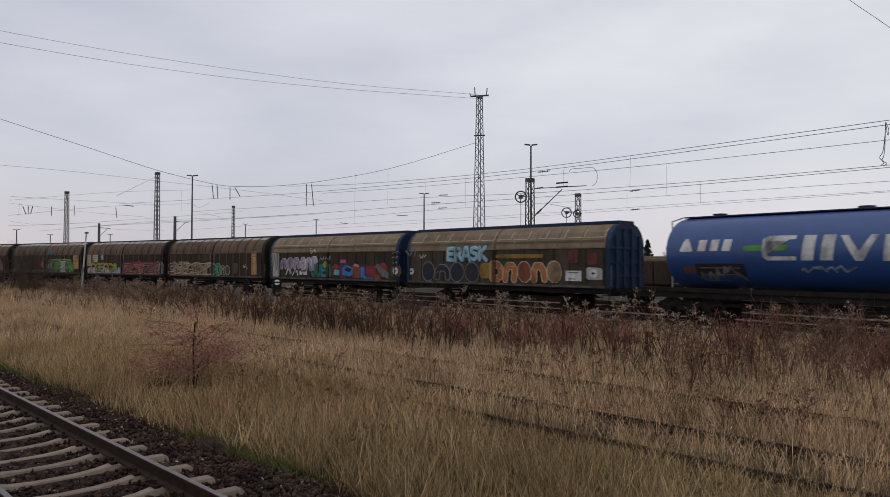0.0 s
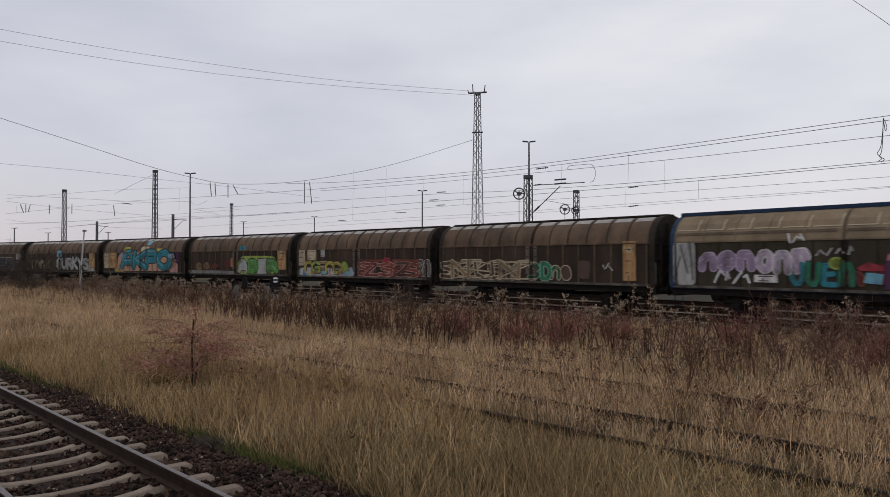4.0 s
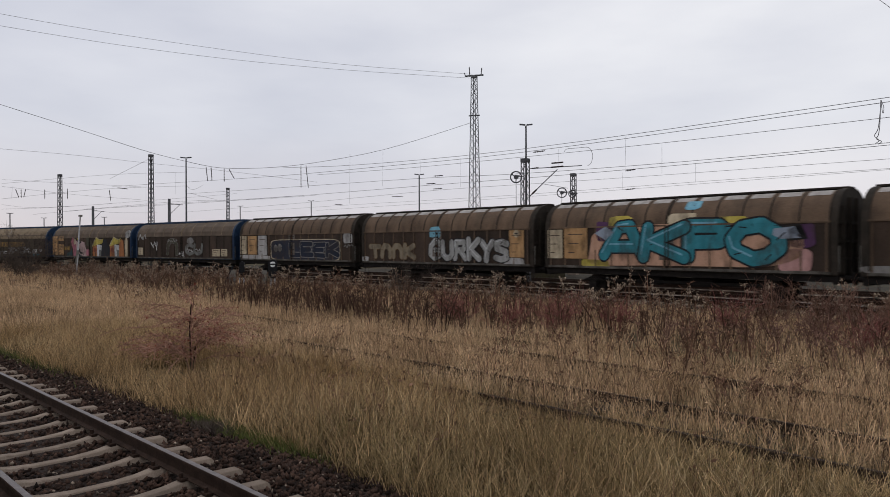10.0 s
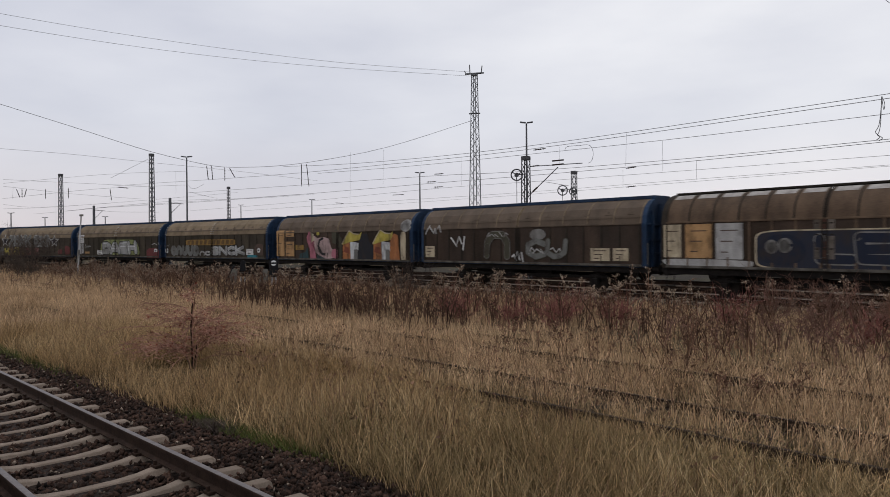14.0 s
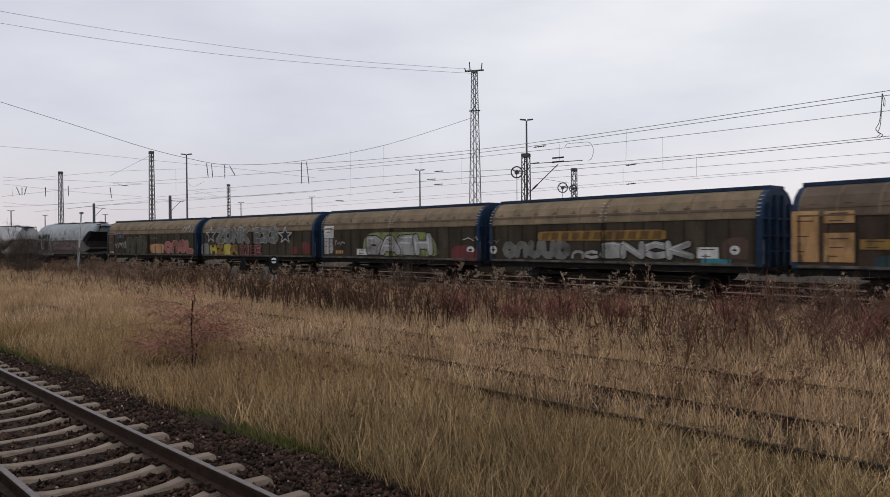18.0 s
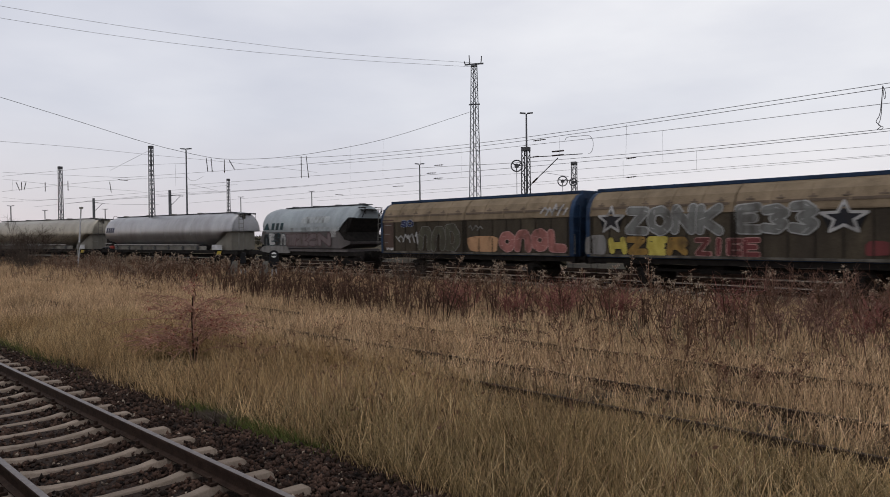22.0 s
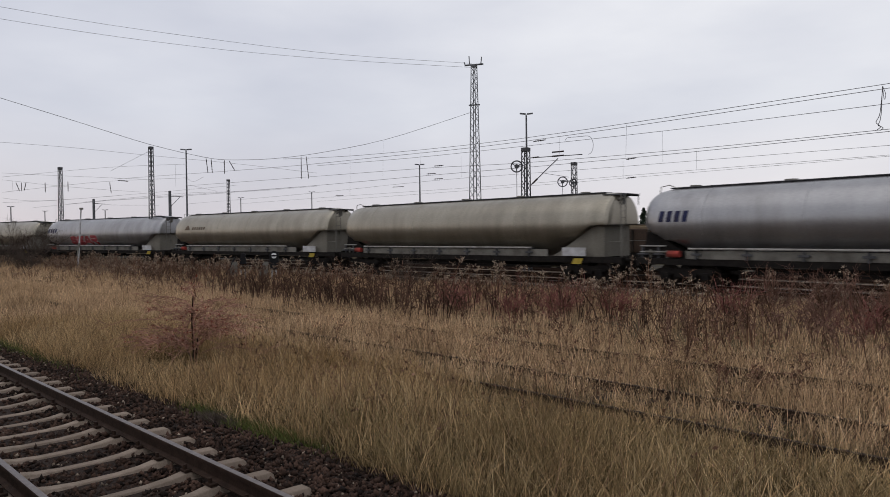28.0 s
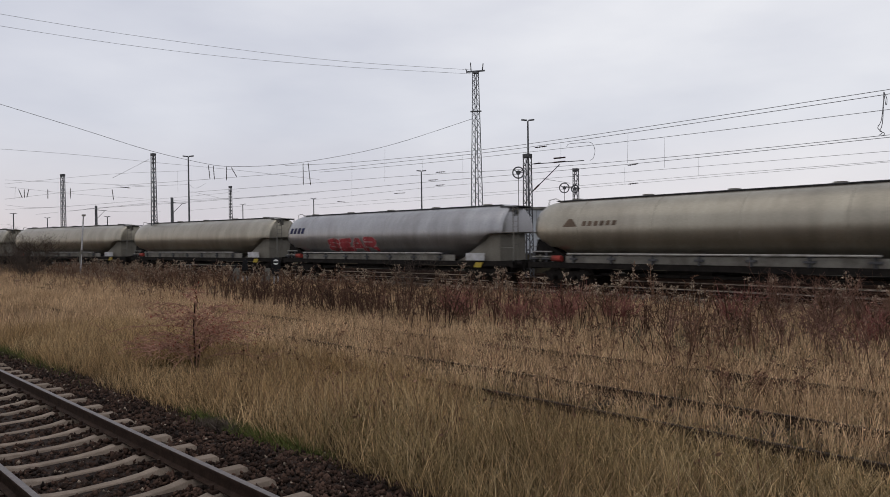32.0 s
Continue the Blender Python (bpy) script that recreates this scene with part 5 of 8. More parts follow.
def star(key, x0, x1, z0, z1, colour):
    cx, cz, a, b = (x0 + x1) / 2, (z0 + z1) / 2, (x1 - x0) / 2, (z1 - z0) / 2
    p = [(cx + a * (1 if i % 2 == 0 else .42) * math.cos(math.pi / 2 + i * math.pi / 5), cz + b * (1 if i % 2 == 0 else .42) * math.sin(math.pi / 2 + i * math.pi / 5)) for i in range(10)]
    o = sheet(key, p, "charcoal", 1, None, "graffiti_star")
    sheet(key, fat_lines([p + p[:1]], .1), colour, 2, o, "graffiti_stroke")


# w1
patch("w1", -1.01, -0.23, 1.52, 2.36, "ochre", 1)
panel("w1", 0.02, 3.18, 2.56, 2.77, "ochre")
graf("w1", -5.6, -1.01, 1.33, 2.36, "bnbb", ["navy"], "greyline", 3, .42)
graf("w1", -0.30, 4.3, 1.31, 2.5, "Dnbnb", ["orange", "orange", "rust", "orange", "tan"], "cream", 4, .40, .05)
graf("w1", -3.52, -0.54, 2.34, 3.30, "ERASK", ["paleblue"], "teal", 5, .38, .03, "white", 1.12)
patch("w1", 4.65, 5.24, 2.34, 2.96, "faded_red", 6)
patch("w1", 5.70, 6.24, 2.25, 2.85, "faded_red", 7)
plate("w1", 4.49, 5.39, 1.50, 1.98, "white")
scrawl("w1", -6.90, -5.99, 2.66, 3.28, "greyline", 8)
scrawl("w1", -5.77, -5.20, 2.56, 2.85, "white", 9)
roundel("w1", -6.68, -6.27, 1.64, 2.02, "white")
patch("w1", 5.61, 6.60, 1.57, 2.12, "palegrey", 10)
roundel("w1", 5.84, 6.26, 1.66, 2.06, "white")
# w2
panel("w2", -6.53, -5.54, 1.32, 3.05, "palegrey")
scrawl("w2", -6.49, -5.56, 1.42, 3.25, "grey", 12)
graf("w2", -5.35, -3.1, 1.80, 2.72, "nOn", ["violet"], "lilac", 13, .42, .05)
graf("w2", -3.05, -1.10, 1.76, 2.80, "OnP", ["lilac"], "white", 14, .42, .05)
scrawl("w2", -1.98, -1.24, 2.90, 3.28, "white", 15)
scrawl("w2", -0.94, 0.36, 2.42, 2.84, "palegrey", 16)
scrawl("w2", -4.71, -3.24, 1.38, 2.00, "white", 17)
plate("w2", -3.13, -2.26, 1.49, 1.77, "white")
graf("w2", -1.85, 0.36, 1.33, 2.30, "UUEn", ["teal", "seagreen"], "darkteal", 18, .40, .03)
ring("w2", -0.46, -0.02, 2.01, 2.39, "lime")
patch("w2", 0.75, 5.6, 1.45, 2.2, "maroon", 19)
for o, c, lay in (([(.4, 2.05), (.75, 2.25), (1.2, 2.1), (1.2, 1.95), (.5, 1.95)], "red", 1), ([(.6, 1.55), (.7, 1.9), (1.2, 1.85), (1.15, 1.5)], "skyblue", 2),
                  ([(1.25, 1.35), (1.3, 2.45), (1.5, 2.6), (1.95, 2.55), (2.05, 2.2), (1.8, 1.3)], "purple", 1.5), ([(1.3, 2.3), (1.35, 2.52), (1.9, 2.5), (1.85, 2.3)], "pink", 2.4),
                  ([(1.5, 1.55), (1.5, 1.98), (1.85, 2.2), (2.55, 2.0), (2.55, 1.55), (2.1, 1.45)], "blue", 3), ([(1.7, 1.85), (2.0, 2.05), (2.45, 1.9), (2.2, 1.72)], "navydeep", 3.8),
                  ([(2.5, 1.35), (2.5, 2.0), (2.75, 2.28), (3.1, 2.2), (3.25, 1.9), (3.2, 1.35)], "rust", 2), ([(2.55, 2.12), (2.75, 2.28), (3.1, 2.2), (3.2, 2.05)], "pinkline", 2.8),
                  ([(3.3, 1.4), (3.3, 2.05), (3.65, 2.05), (3.7, 1.4)], "blue", 2), ([(3.75, 1.7), (3.8, 2.1), (4.75, 2.15), (4.6, 1.5), (4.1, 1.45)], "red", 2.2), ([(3.6, 1.32), (3.6, 1.5), (4.5, 1.42), (4.4, 1.32)], "blue", 3),
                  ([(4.55, 1.3), (4.65, 1.62), (5.1, 1.6), (5.15, 1.3)], "rust", 3), ([(4.7, 2.1), (4.85, 2.3), (5.85, 1.75), (5.9, 1.35), (5.3, 1.5)], "grey", 3.5), ([(4.95, 2.25), (5.5, 2.35), (5.75, 2.1), (5.75, 1.85)], "red", 2.6)):
    sheet("w2", o, c, lay)
graf("w2", 0.1, .62, 1.4, 2.0, "n", ["maroon"], "rust", 21)
scrawl("w2", 6.2, 6.85, 2.86, 3.02, "palegrey", 31)
scrawl("w2", 6.2, 6.75, 2.55, 2.75, "palegrey", 131)
scrawl("w2", 6.25, 6.6, 2.22, 2.42, "palegrey", 132)
patch("w2", 6.05, 6.93, 1.52, 2.13, "brownpatch", 32)
roundel("w2", 6.24, 6.68, 1.63, 2.06, "white")
# w3
graf("w3", -6.25, -0.12, 1.24, 2.40, "SNZUSNn", ["brownpatch", "tan", "ochregrey", "brownpatch"], "cream", 33, .24, .05, None, 1.9)
graf("w3", -5.9, -0.3, 1.32, 2.3, "ZSnZ", ["cream"], "brownpatch", 133, .1, .02, None, 1.8)
graf("w3", -0.2, 1.25, 1.28, 2.32, "3D", ["darkgreen", "seagreen"], "mint", 34, .3, .05)
graf("w3", 1.15, 2.4, 1.32, 2.15, "nb", ["darkgreen", "brownpatch"], "cream", 35, .3, .05)
patch("w3", 2.80, 3.42, 1.45, 2.32, "brownpatch", 36)
# w3
plate("w3", 5.15, 5.78, 1.42, 3.13, "tanpaint")
roundel("w3", 5.33, 5.62, 2.62, 2.91, "cream")
scrawl("w3", 4.06, 4.63, 1.84, 2.20, "white", 37)
# w4
plate("w4", -6.25, -5.43, 1.96, 3.04, "cream")
plate("w4", -5.17, -4.17, 2.31, 3.02, "cream")
plate("w4", -3.68, -3.23, 2.55, 3.01, "palegrey")
patch("w4", -6.36, -0.52, 1.26, 1.81, "palegrey", 38)
graf("w4", -5.4, -0.75, 1.36, 2.34, "nGEnDb", ["yellow", "lime", "tan", "yellow"], "inkblack", 39, .34, .04, "cream", 1.5)
for k, x in enumerate((-5.3, -4.5, -3.6, -2.7, -1.9, -1.2)):
    sheet("w4", [(x, 1.42), (x + .55, 1.42), (x + .5, 1.6), (x + .08, 1.62)], ("cream", "tan", "skyblue")[k % 3], 7)
sheet("w4", [(-1.0, 1.3), (-.9, 1.75), (-.5, 1.9), (-.2, 1.5), (-.35, 1.28)], "skygrey", 1.2)
sheet("w4", [(-5.75, 1.3), (-5.6, 1.7), (-5.3, 1.65), (-5.35, 1.3)], "blue", 1.2)
graf("w4", 0.34, 5.34, 1.27, 2.26, "SZnSNZS", ["rust", "faded_red", "brownpatch"], "pinkline", 40, .24, .045, None, 2.1)
graf("w4", 0.5, 5.2, 1.35, 2.4, "ZnSZ", ["faded_red", "rust"], "maroon", 140, .14, .02, None, 1.9)
sheet("w4", [(.35, 1.3), (.4, 1.75), (.9, 2.1), (1.3, 2.0), (1.0, 1.5)], "rust", .3)
sheet("w4", [(2.4, 2.2), (2.7, 2.5), (3.2, 2.45), (3.0, 2.15)], "red", 6)
graf("w4", 5.39, 6.52, 1.31, 2.40, "Rn", ["brownpatch"], "palegrey", 41, .3, .05)
# w5
ring("w5", -5.51, -4.64, 1.53, 2.11, "tan")
ring("w5", -4.39, -3.60, 1.62, 2.14, "tan")
scrawl("w5", -3.68, -2.38, 1.56, 2.20, "rust", 42)
patch("w5", -0.64, 0.20, 1.78, 2.57, "orange", 43)
patch("w5", -1.51, -0.66, 1.75, 2.26, "maroon", 44)
patch("w5", 0.55, 1.32, 3.07, 3.40, "teal", 45)
patch("w5", 0.22, 5.17, 1.26, 2.61, "lime", 46)
graf("w5", 0.45, 5.17, 1.26, 2.52, "ADER", ["palegrey", "green", "palegrey", "green"], "inkblack", 47, .44, .06, "mint", 1.2)
plate("w5", 5.20, 6.14, 1.65, 3.07, "tanpaint")
roundel("w5", 5.50, 5.86, 2.62, 2.98, "cream")
patch("w5", -6.66, 0.02, 1.23, 1.53, "greyline", 48)
# w6
plate("w6", -6.32, -5.43, 1.62, 2.96, "cream")
plate("w6", -5.33, -4.02, 1.62, 3.01, "tanpaint")
patch("w6", -3.93, 5.14, 1.32, 3.07, "salmon", 49)
patch("w6", -4.36, -2.85, 1.24, 1.59, "yellow", 50)
patch("w6", -2.85, -1.69, 2.97, 3.50, "yellow", 51)
patch("w6", 0.02, 1.25, 3.03, 3.52, "cream", 52)
patch("w6", 1.38, 3.44, 2.71, 3.33, "yellow", 53)
patch("w6", 0.68, 1.38, 3.66, 4.00, "skyblue", 54)
# w6
graf("w6", -3.05, 4.6, 1.36, 3.36, "AKPO", ["teal"], "inkblack", 55, .36, .075, "skyblue", 1.22)
sheet("w6", [(4.3, 2.9), (5.3, 3.0), (5.0, 2.75), (5.55, 2.45), (4.6, 2.35), (4.2, 2.6)], "inkblack", 4)
sheet("w6", [(4.35, 2.83), (5.1, 2.9), (4.85, 2.72), (5.3, 2.48), (4.6, 2.45), (4.3, 2.6)], "skygrey", 5)
sheet("w6", [(-3.6, 2.75), (-3.0, 3.05), (-2.6, 2.8), (-3.0, 2.45)], "skygrey", 4)
patch("w6", 4.90, 5.80, 2.13, 2.96, "purple", 56)
patch("w6", 4.53, 5.68, 1.28, 2.08, "pinkline", 57)
patch("w6", -3.53, -2.69, 2.42, 3.26, "purple", 58)
# w7
graf("w7", -5.86, -1.79, 1.36, 2.45, "TnnK", ["ochregrey"], "ochredark", 59, .38, .03)
graf("w7", -0.64, 5.16, 1.27, 2.75, "GURKYS", ["silver"], "inkblack", 60, .42, .05, "whitegrey", 1.12)
patch("w7", -0.57, 0.25, 2.65, 3.28, "skyblue", 60)
plate("w7", 5.19, 6.12, 1.63, 2.98, "tanpaint")
roundel("w7", 5.46, 5.84, 2.62, 3.00, "cream")
patch("w7", 4.84, 6.14, 1.23, 1.60, "palegrey", 61)
patch("w7", -6.64, -6.02, 1.29, 1.57, "palegrey", 62)
# w8
plate("w8", -6.32, -5.52, 1.62, 2.95, "cream")
plate("w8", -5.33, -4.19, 1.60, 2.95, "tanpaint")
plate("w8", -4.03, -2.93, 1.57, 2.96, "palegrey")
patch("w8", -6.38, -2.60, 1.28, 1.56, "palegrey", 63)
panel("w8", -2.47, 5.15, 1.23, 2.67, "cream")
panel("w8", -2.41, 5.10, 1.28, 2.62, "navy")
patch("w8", -0.50, 4.40, 2.04, 2.59, "peach", 64)
blob("w8", -2.34, -0.65, 1.35, 2.51, "navydeep")
ring("w8", -2.05, -1.65, 1.83, 2.28, "greyline")
ring("w8", -1.59, -1.13, 1.86, 2.34, "greyline")
graf("w8", -0.35, 5.0, 1.38, 2.6, "LEEK", ["navydeep"], "greyline", 61, .34, .05)
patch("w8", 5.47, 6.31, 2.37, 3.02, "palegrey", 65)
scrawl("w8", 5.58, 6.36, 2.06, 2.39, "greyline", 66)
# w9
plate("w9", 4.34, 5.35, 1.42, 1.99, "cream")
plate("w9", 5.52, 6.30, 1.43, 1.99, "cream")
plate("w9", -6.79, -6.03, 1.48, 2.10, "cream")
scrawl("w9", -6.73, -5.46, 2.68, 3.26, "palegrey", 67)
scrawl("w9", -4.67, -3.57, 1.81, 2.94, "white", 68)
graf("w9", -2.18, -0.5, 1.4, 2.9, "n", ["olivepatch"], "greyline", 69, .3, .03)
scrawl("w9", -2.1, -0.6, 2.5, 2.8, "palegrey", 172)
blob("w9", 0.83, 1.78, 2.38, 2.92, "greyline")
graf("w9", 0.54, 3.02, 1.40, 2.55, "CU", ["grey"], "olivepatch", 70, .3, .03)
scrawl("w9", 0.7, 2.8, 1.7, 2.1, "palegrey", 171)
scrawl("w9", -0.29, 0.45, 1.30, 1.89, "white", 71)
# w10
plate("w10", -6.83, -5.90, 1.41, 3.21, "tanpaint")
plate("w10", -5.72, -4.74, 2.76, 3.18, "tanpaint")
plate("w10", -5.72, -4.74, 1.42, 2.43, "tanpaint")
plate("w10", -4.56, -3.63, 1.86, 2.20, "ochre")
sheet("w10", [(-.6, 3.0), (-.1, 3.2), (.2, 2.8), (.45, 2.6), (.4, 1.3), (0, 1.3), (.1, 2.2), (-.5, 2.3)], "olivepatch", 0)
sheet("w10", [(-4.2, 1.25), (-4.1, 1.6), (-3.5, 1.7), (-3.2, 2.0), (-3.1, 1.25)], "darkteal", .5)
sheet("w10", [(-2.2, 1.25), (-2.1, 1.6), (-1.2, 1.3), (-1.0, 1.25)], "darkteal", .5)
sheet("w10", [(-2.5, 2.8), (-2.1, 2.65), (-1.4, 2.7), (-.9, 2.6), (-.65, 2.0), (-.3, 1.75), (-.4, 1.35), (-1.1, 1.24), (-1.9, 1.5), (-2.4, 1.75)], "palepink", 1)
sheet("w10", [(-3.29, 2.7), (-3.0, 3.1), (-2.6, 2.9), (-2.52, 2.35), (-2.85, 2.22), (-2.35, 1.75), (-2.25, 1.25), (-2.9, 1.25), (-2.95, 1.9), (-3.2, 2.35)], "pink", 2)
sheet("w10", [(-2.85, 3.05), (-2.5, 2.9), (-2.42, 2.5), (-2.78, 2.35), (-2.62, 2.7)], "cream", 3)
sheet("w10", stroke([(-1.45, 2.66), (-1.85, 2.5), (-2.02, 2.15), (-1.9, 1.8), (-1.6, 1.6), (-1.25, 1.58)], .17), "charcoal", 3)
blob("w10", -2.19, -1.89, 2.81, 3.05, "yellow")
blob("w10", -0.62, 0.08, 1.30, 1.95, "pink")
for dx, w10_tail in ((0, .0), (2.93, .12)):
    sheet("w10", [(.53 + dx, 1.28), (.55 + dx, 2.2), (1.2 + dx, 2.45), (1.3 + dx, 1.28)], "orange", 1)
    sheet("w10", [(.6 + dx, 1.75), (.75 + dx, 2.1), (1.15 + dx, 2.0), (1.25 + dx, 1.6)], "rust", 2)
    sheet("w10", [(1.3 + dx, 1.28), (1.26 + dx, 2.4), (2.1 + dx, 2.3), (2.05 + dx, 1.9), (1.78 + dx, 1.28)], "whitegrey", 1)
    sheet("w10", [(1.62 + dx, 1.28), (1.64 + dx, 1.9), (2.0 + dx, 1.9), (1.98 + dx, 1.28)], "grey", 2)
    sheet("w10", [(.5 + dx, 2.2), (.9 + dx, 2.7), (1.22 + dx, 3.02), (1.6 + dx, 2.84), (2.1 + dx - w10_tail, 2.8), (2.42 + dx - w10_tail, 2.98), (2.2 + dx, 2.48), (1.3 + dx, 2.36)], "yellow", 3)
    sheet("w10", stroke([(.48 + dx, 2.24), (.88 + dx, 2.75), (1.2 + dx, 3.07), (1.62 + dx, 2.88), (2.1 + dx, 2.84)], .07), "cream", 4)
sheet("w10", [(2.0, 1.28), (2.1, 2.3), (2.4, 2.85), (2.95, 2.85), (3.1, 2.4), (3.5, 2.05), (3.45, 1.28)], "charcoal", 4.2)
sheet("w10", [(4.95, 1.28), (4.98, 2.4), (5.3, 2.85), (5.65, 2.75), (5.8, 1.28)], "orange", 4.2)
patch("w10", 5.85, 6.32, 1.28, 2.91, "cream", 84)
ring("w10", 5.89, 6.72, 2.97, 3.62, "palegrey")
# w11
panel("w11", -3.76, 3.10, 2.21, 2.66, "ochre")
bars("w11", -3.58, 3.00, 2.27, 2.59, "ochredark", 11)
graf("w11", -6.04, -1.86, 1.33, 2.25, "OnUUD", ["grey"], "greyline", 86, .42, .03)
graf("w11", -1.75, -0.30, 1.34, 1.85, "nC", ["palegrey"], "inkblack", 87, .36, .03)
graf("w11", -0.10, 4.17, 1.36, 2.26, "SNCK", ["silver"], "inkblack", 88, .42, .045, "whitegrey", 1.15)
plate("w11", 4.46, 5.34, 1.48, 1.92, "white")
patch("w11", 5.52, 6.52, 1.42, 2.28, "brownpatch", 89)
roundel("w11", 5.81, 6.18, 1.63, 1.99, "white")
roundel("w11", -6.96, -6.48, 1.54, 1.98, "white")
scrawl("w11", -7.16, -6.31, 2.06, 2.31, "greyline", 90)
patch("w11", 4.61, 5.81, 1.28, 1.47, "teal", 91)
# w12
plate("w12", -6.57, -5.55, 2.45, 3.25, "white")
plate("w12", -6.57, -6.08, 1.42, 2.42, "palegrey")
plate("w12", -6.00, -5.64, 1.49, 2.39, "palegrey")
patch("w12", -2.41, 3.76, 1.34, 2.77, "limegrey", 92)
graf("w12", -2.2, 3.45, 1.33, 2.72, "DAEH", ["silver"], "inkblack", 93, .46, .06, "whitegrey", 1.2)
plate("w12", -3.19, -2.21, 1.41, 1.78, "white")
scrawl("w12", -5.50, -4.51, 1.95, 2.38, "palegrey", 94)
plate("w12", -5.36, -4.59, 1.47, 1.68, "tanpaint")
# w12
patch("w12", 4.92, 6.88, 1.15, 1.94, "faded_red", 95)
roundel("w12", 6.09, 6.62, 1.56, 1.94, "white")
scrawl("w12", 5.85, 6.97, 2.18, 2.53, "palegrey", 96)
# w13
graf("w13", -4.84, -0.47, 2.08, 3.42, "ZONK", ["grey"], "silver", 97, .36, .05)
graf("w13", 0.05, 3.05, 2.08, 3.38, "E33", ["grey"], "silver", 96, .36, .05)
star("w13", -6.29, -4.93, 2.20, 3.41, "palegrey")
star("w13", 3.10, 4.67, 2.12, 3.27, "palegrey")
graf("w13", -5.76, -1.9, 1.24, 2.14, "HZER", ["yellow", "ochre"], "inkblack", 98, .44, .04)
graf("w13", -1.60, 1.0, 1.28, 2.06, "ZIEE", ["faded_red"], "pinkline", 99, .3, .03)
patch("w13", 4.56, 5.25, 1.40, 1.91, "faded_red", 100)
patch("w13", 5.73, 6.57, 1.39, 2.21, "faded_red", 101)
patch("w13", -7.02, -5.91, 1.27, 2.16, "greyline", 102)
# w14
graf("w14", -5.11, -4.05, 2.68, 3.14, "SO", ["logoblue"], "skygrey", 103, .3, .02)
scrawl("w14", -5.61, -3.63, 1.73, 2.53, "palegrey", 104)
graf("w14", -3.58, -0.36, 1.30, 2.86, "nnD", ["olivepatch"], "greyline", 105, .44, .025)
patch("w14", 0.21, 2.43, 1.36, 2.14, "peach", 106)
graf("w14", 2.47, 6.6, 1.30, 2.50, "OnOL", ["pinkred"], "pinkline", 107, .42, .04)
scrawl("w14", 5.15, 6.71, 3.06, 3.69, "palegrey", 108)
plate("w14", -6.78, -5.81, 1.45, 3.16, "brownpatch")
scrawl("w14", 0.37, 1.29, 2.43, 2.82, "greyline", 109)
plate("w14", -6.46, -5.85, 1.35, 1.51, "white")
# t0
tri("t0", -4.16, -3.54, 2.70, 3.16, "darkteal")
bars("t0", -3.35, -1.80, 2.69, 3.16, "darkteal", 3)
panel("t0", 0.09, 3.11, 3.08, 3.53, "steelpatch")
panel("t0", -1.10, 4.19, 2.55, 2.82, "steelpatch")
graf("t0", -1.53, 3.28, 1.52, 2.50, "EZON", ["plum2"], "plum", 110, .42, .05, None, 1.15)
bars("t0", 3.23, 3.90, 2.15, 2.64, "palegrey", 5)
graf("t0", -4.23, -1.53, 1.55, 2.5, "nESn", ["inkblack", "palegrey"], "darkteal", 111, .4, .04)
patch("t0", -4.47, -1.15, 1.06, 1.58, "greyline", 112)
# t1
bars("t1", -9.16, -7.71, 2.70, 3.15, "logoblue", 4)
# t1
# t4
graf("t4", -4.99, -0.13, 1.62, 2.62, "SEAR", ["redline"], "palepink", 113, .34, .05)
bars("t4", -9.32, -7.56, 2.88, 3.26, "logoblue", 4)
# t3
tri("t3", -8.00, -7.17, 2.86, 3.23, "brownlogo")
bars("t3", -6.91, -4.94, 2.88, 3.10, "brownlogo", 6)
# blue
tri("blue", -6.44, -5.84, 2.79, 3.32, "white")
bars("blue", -5.69, -4.13, 2.81, 3.26, "white", 3)
panel("blue", -3.74, -2.08, 2.80, 3.01, "green")
bracket("blue", -3.03, -1.76, 2.44, 3.35, "whitegrey")
bars("blue", -1.67, -0.37, 2.44, 3.34, "whitegrey", 2)
wedge("blue", -0.31, 0.89, 2.43, 3.31, "whitegrey")
bars("blue", 0.98, 1.70, 2.42, 3.30, "whitegrey", 2)
plate("blue", -5.81, -3.73, 1.48, 2.32, "charcoal")
scrawl("blue", -5.71, -3.77, 1.54, 2.28, "greyline", 114)
plate("blue", -6.33, -5.85, 1.93, 2.19, "rust")
scrawl("blue", -1.71, 0.17, 1.93, 2.29, "skygrey", 115)
diamond("blue", -4.60, -4.22, 1.06, 1.36, "white")
diamond("blue", -4.13, -3.76, 1.08, 1.38, "white")


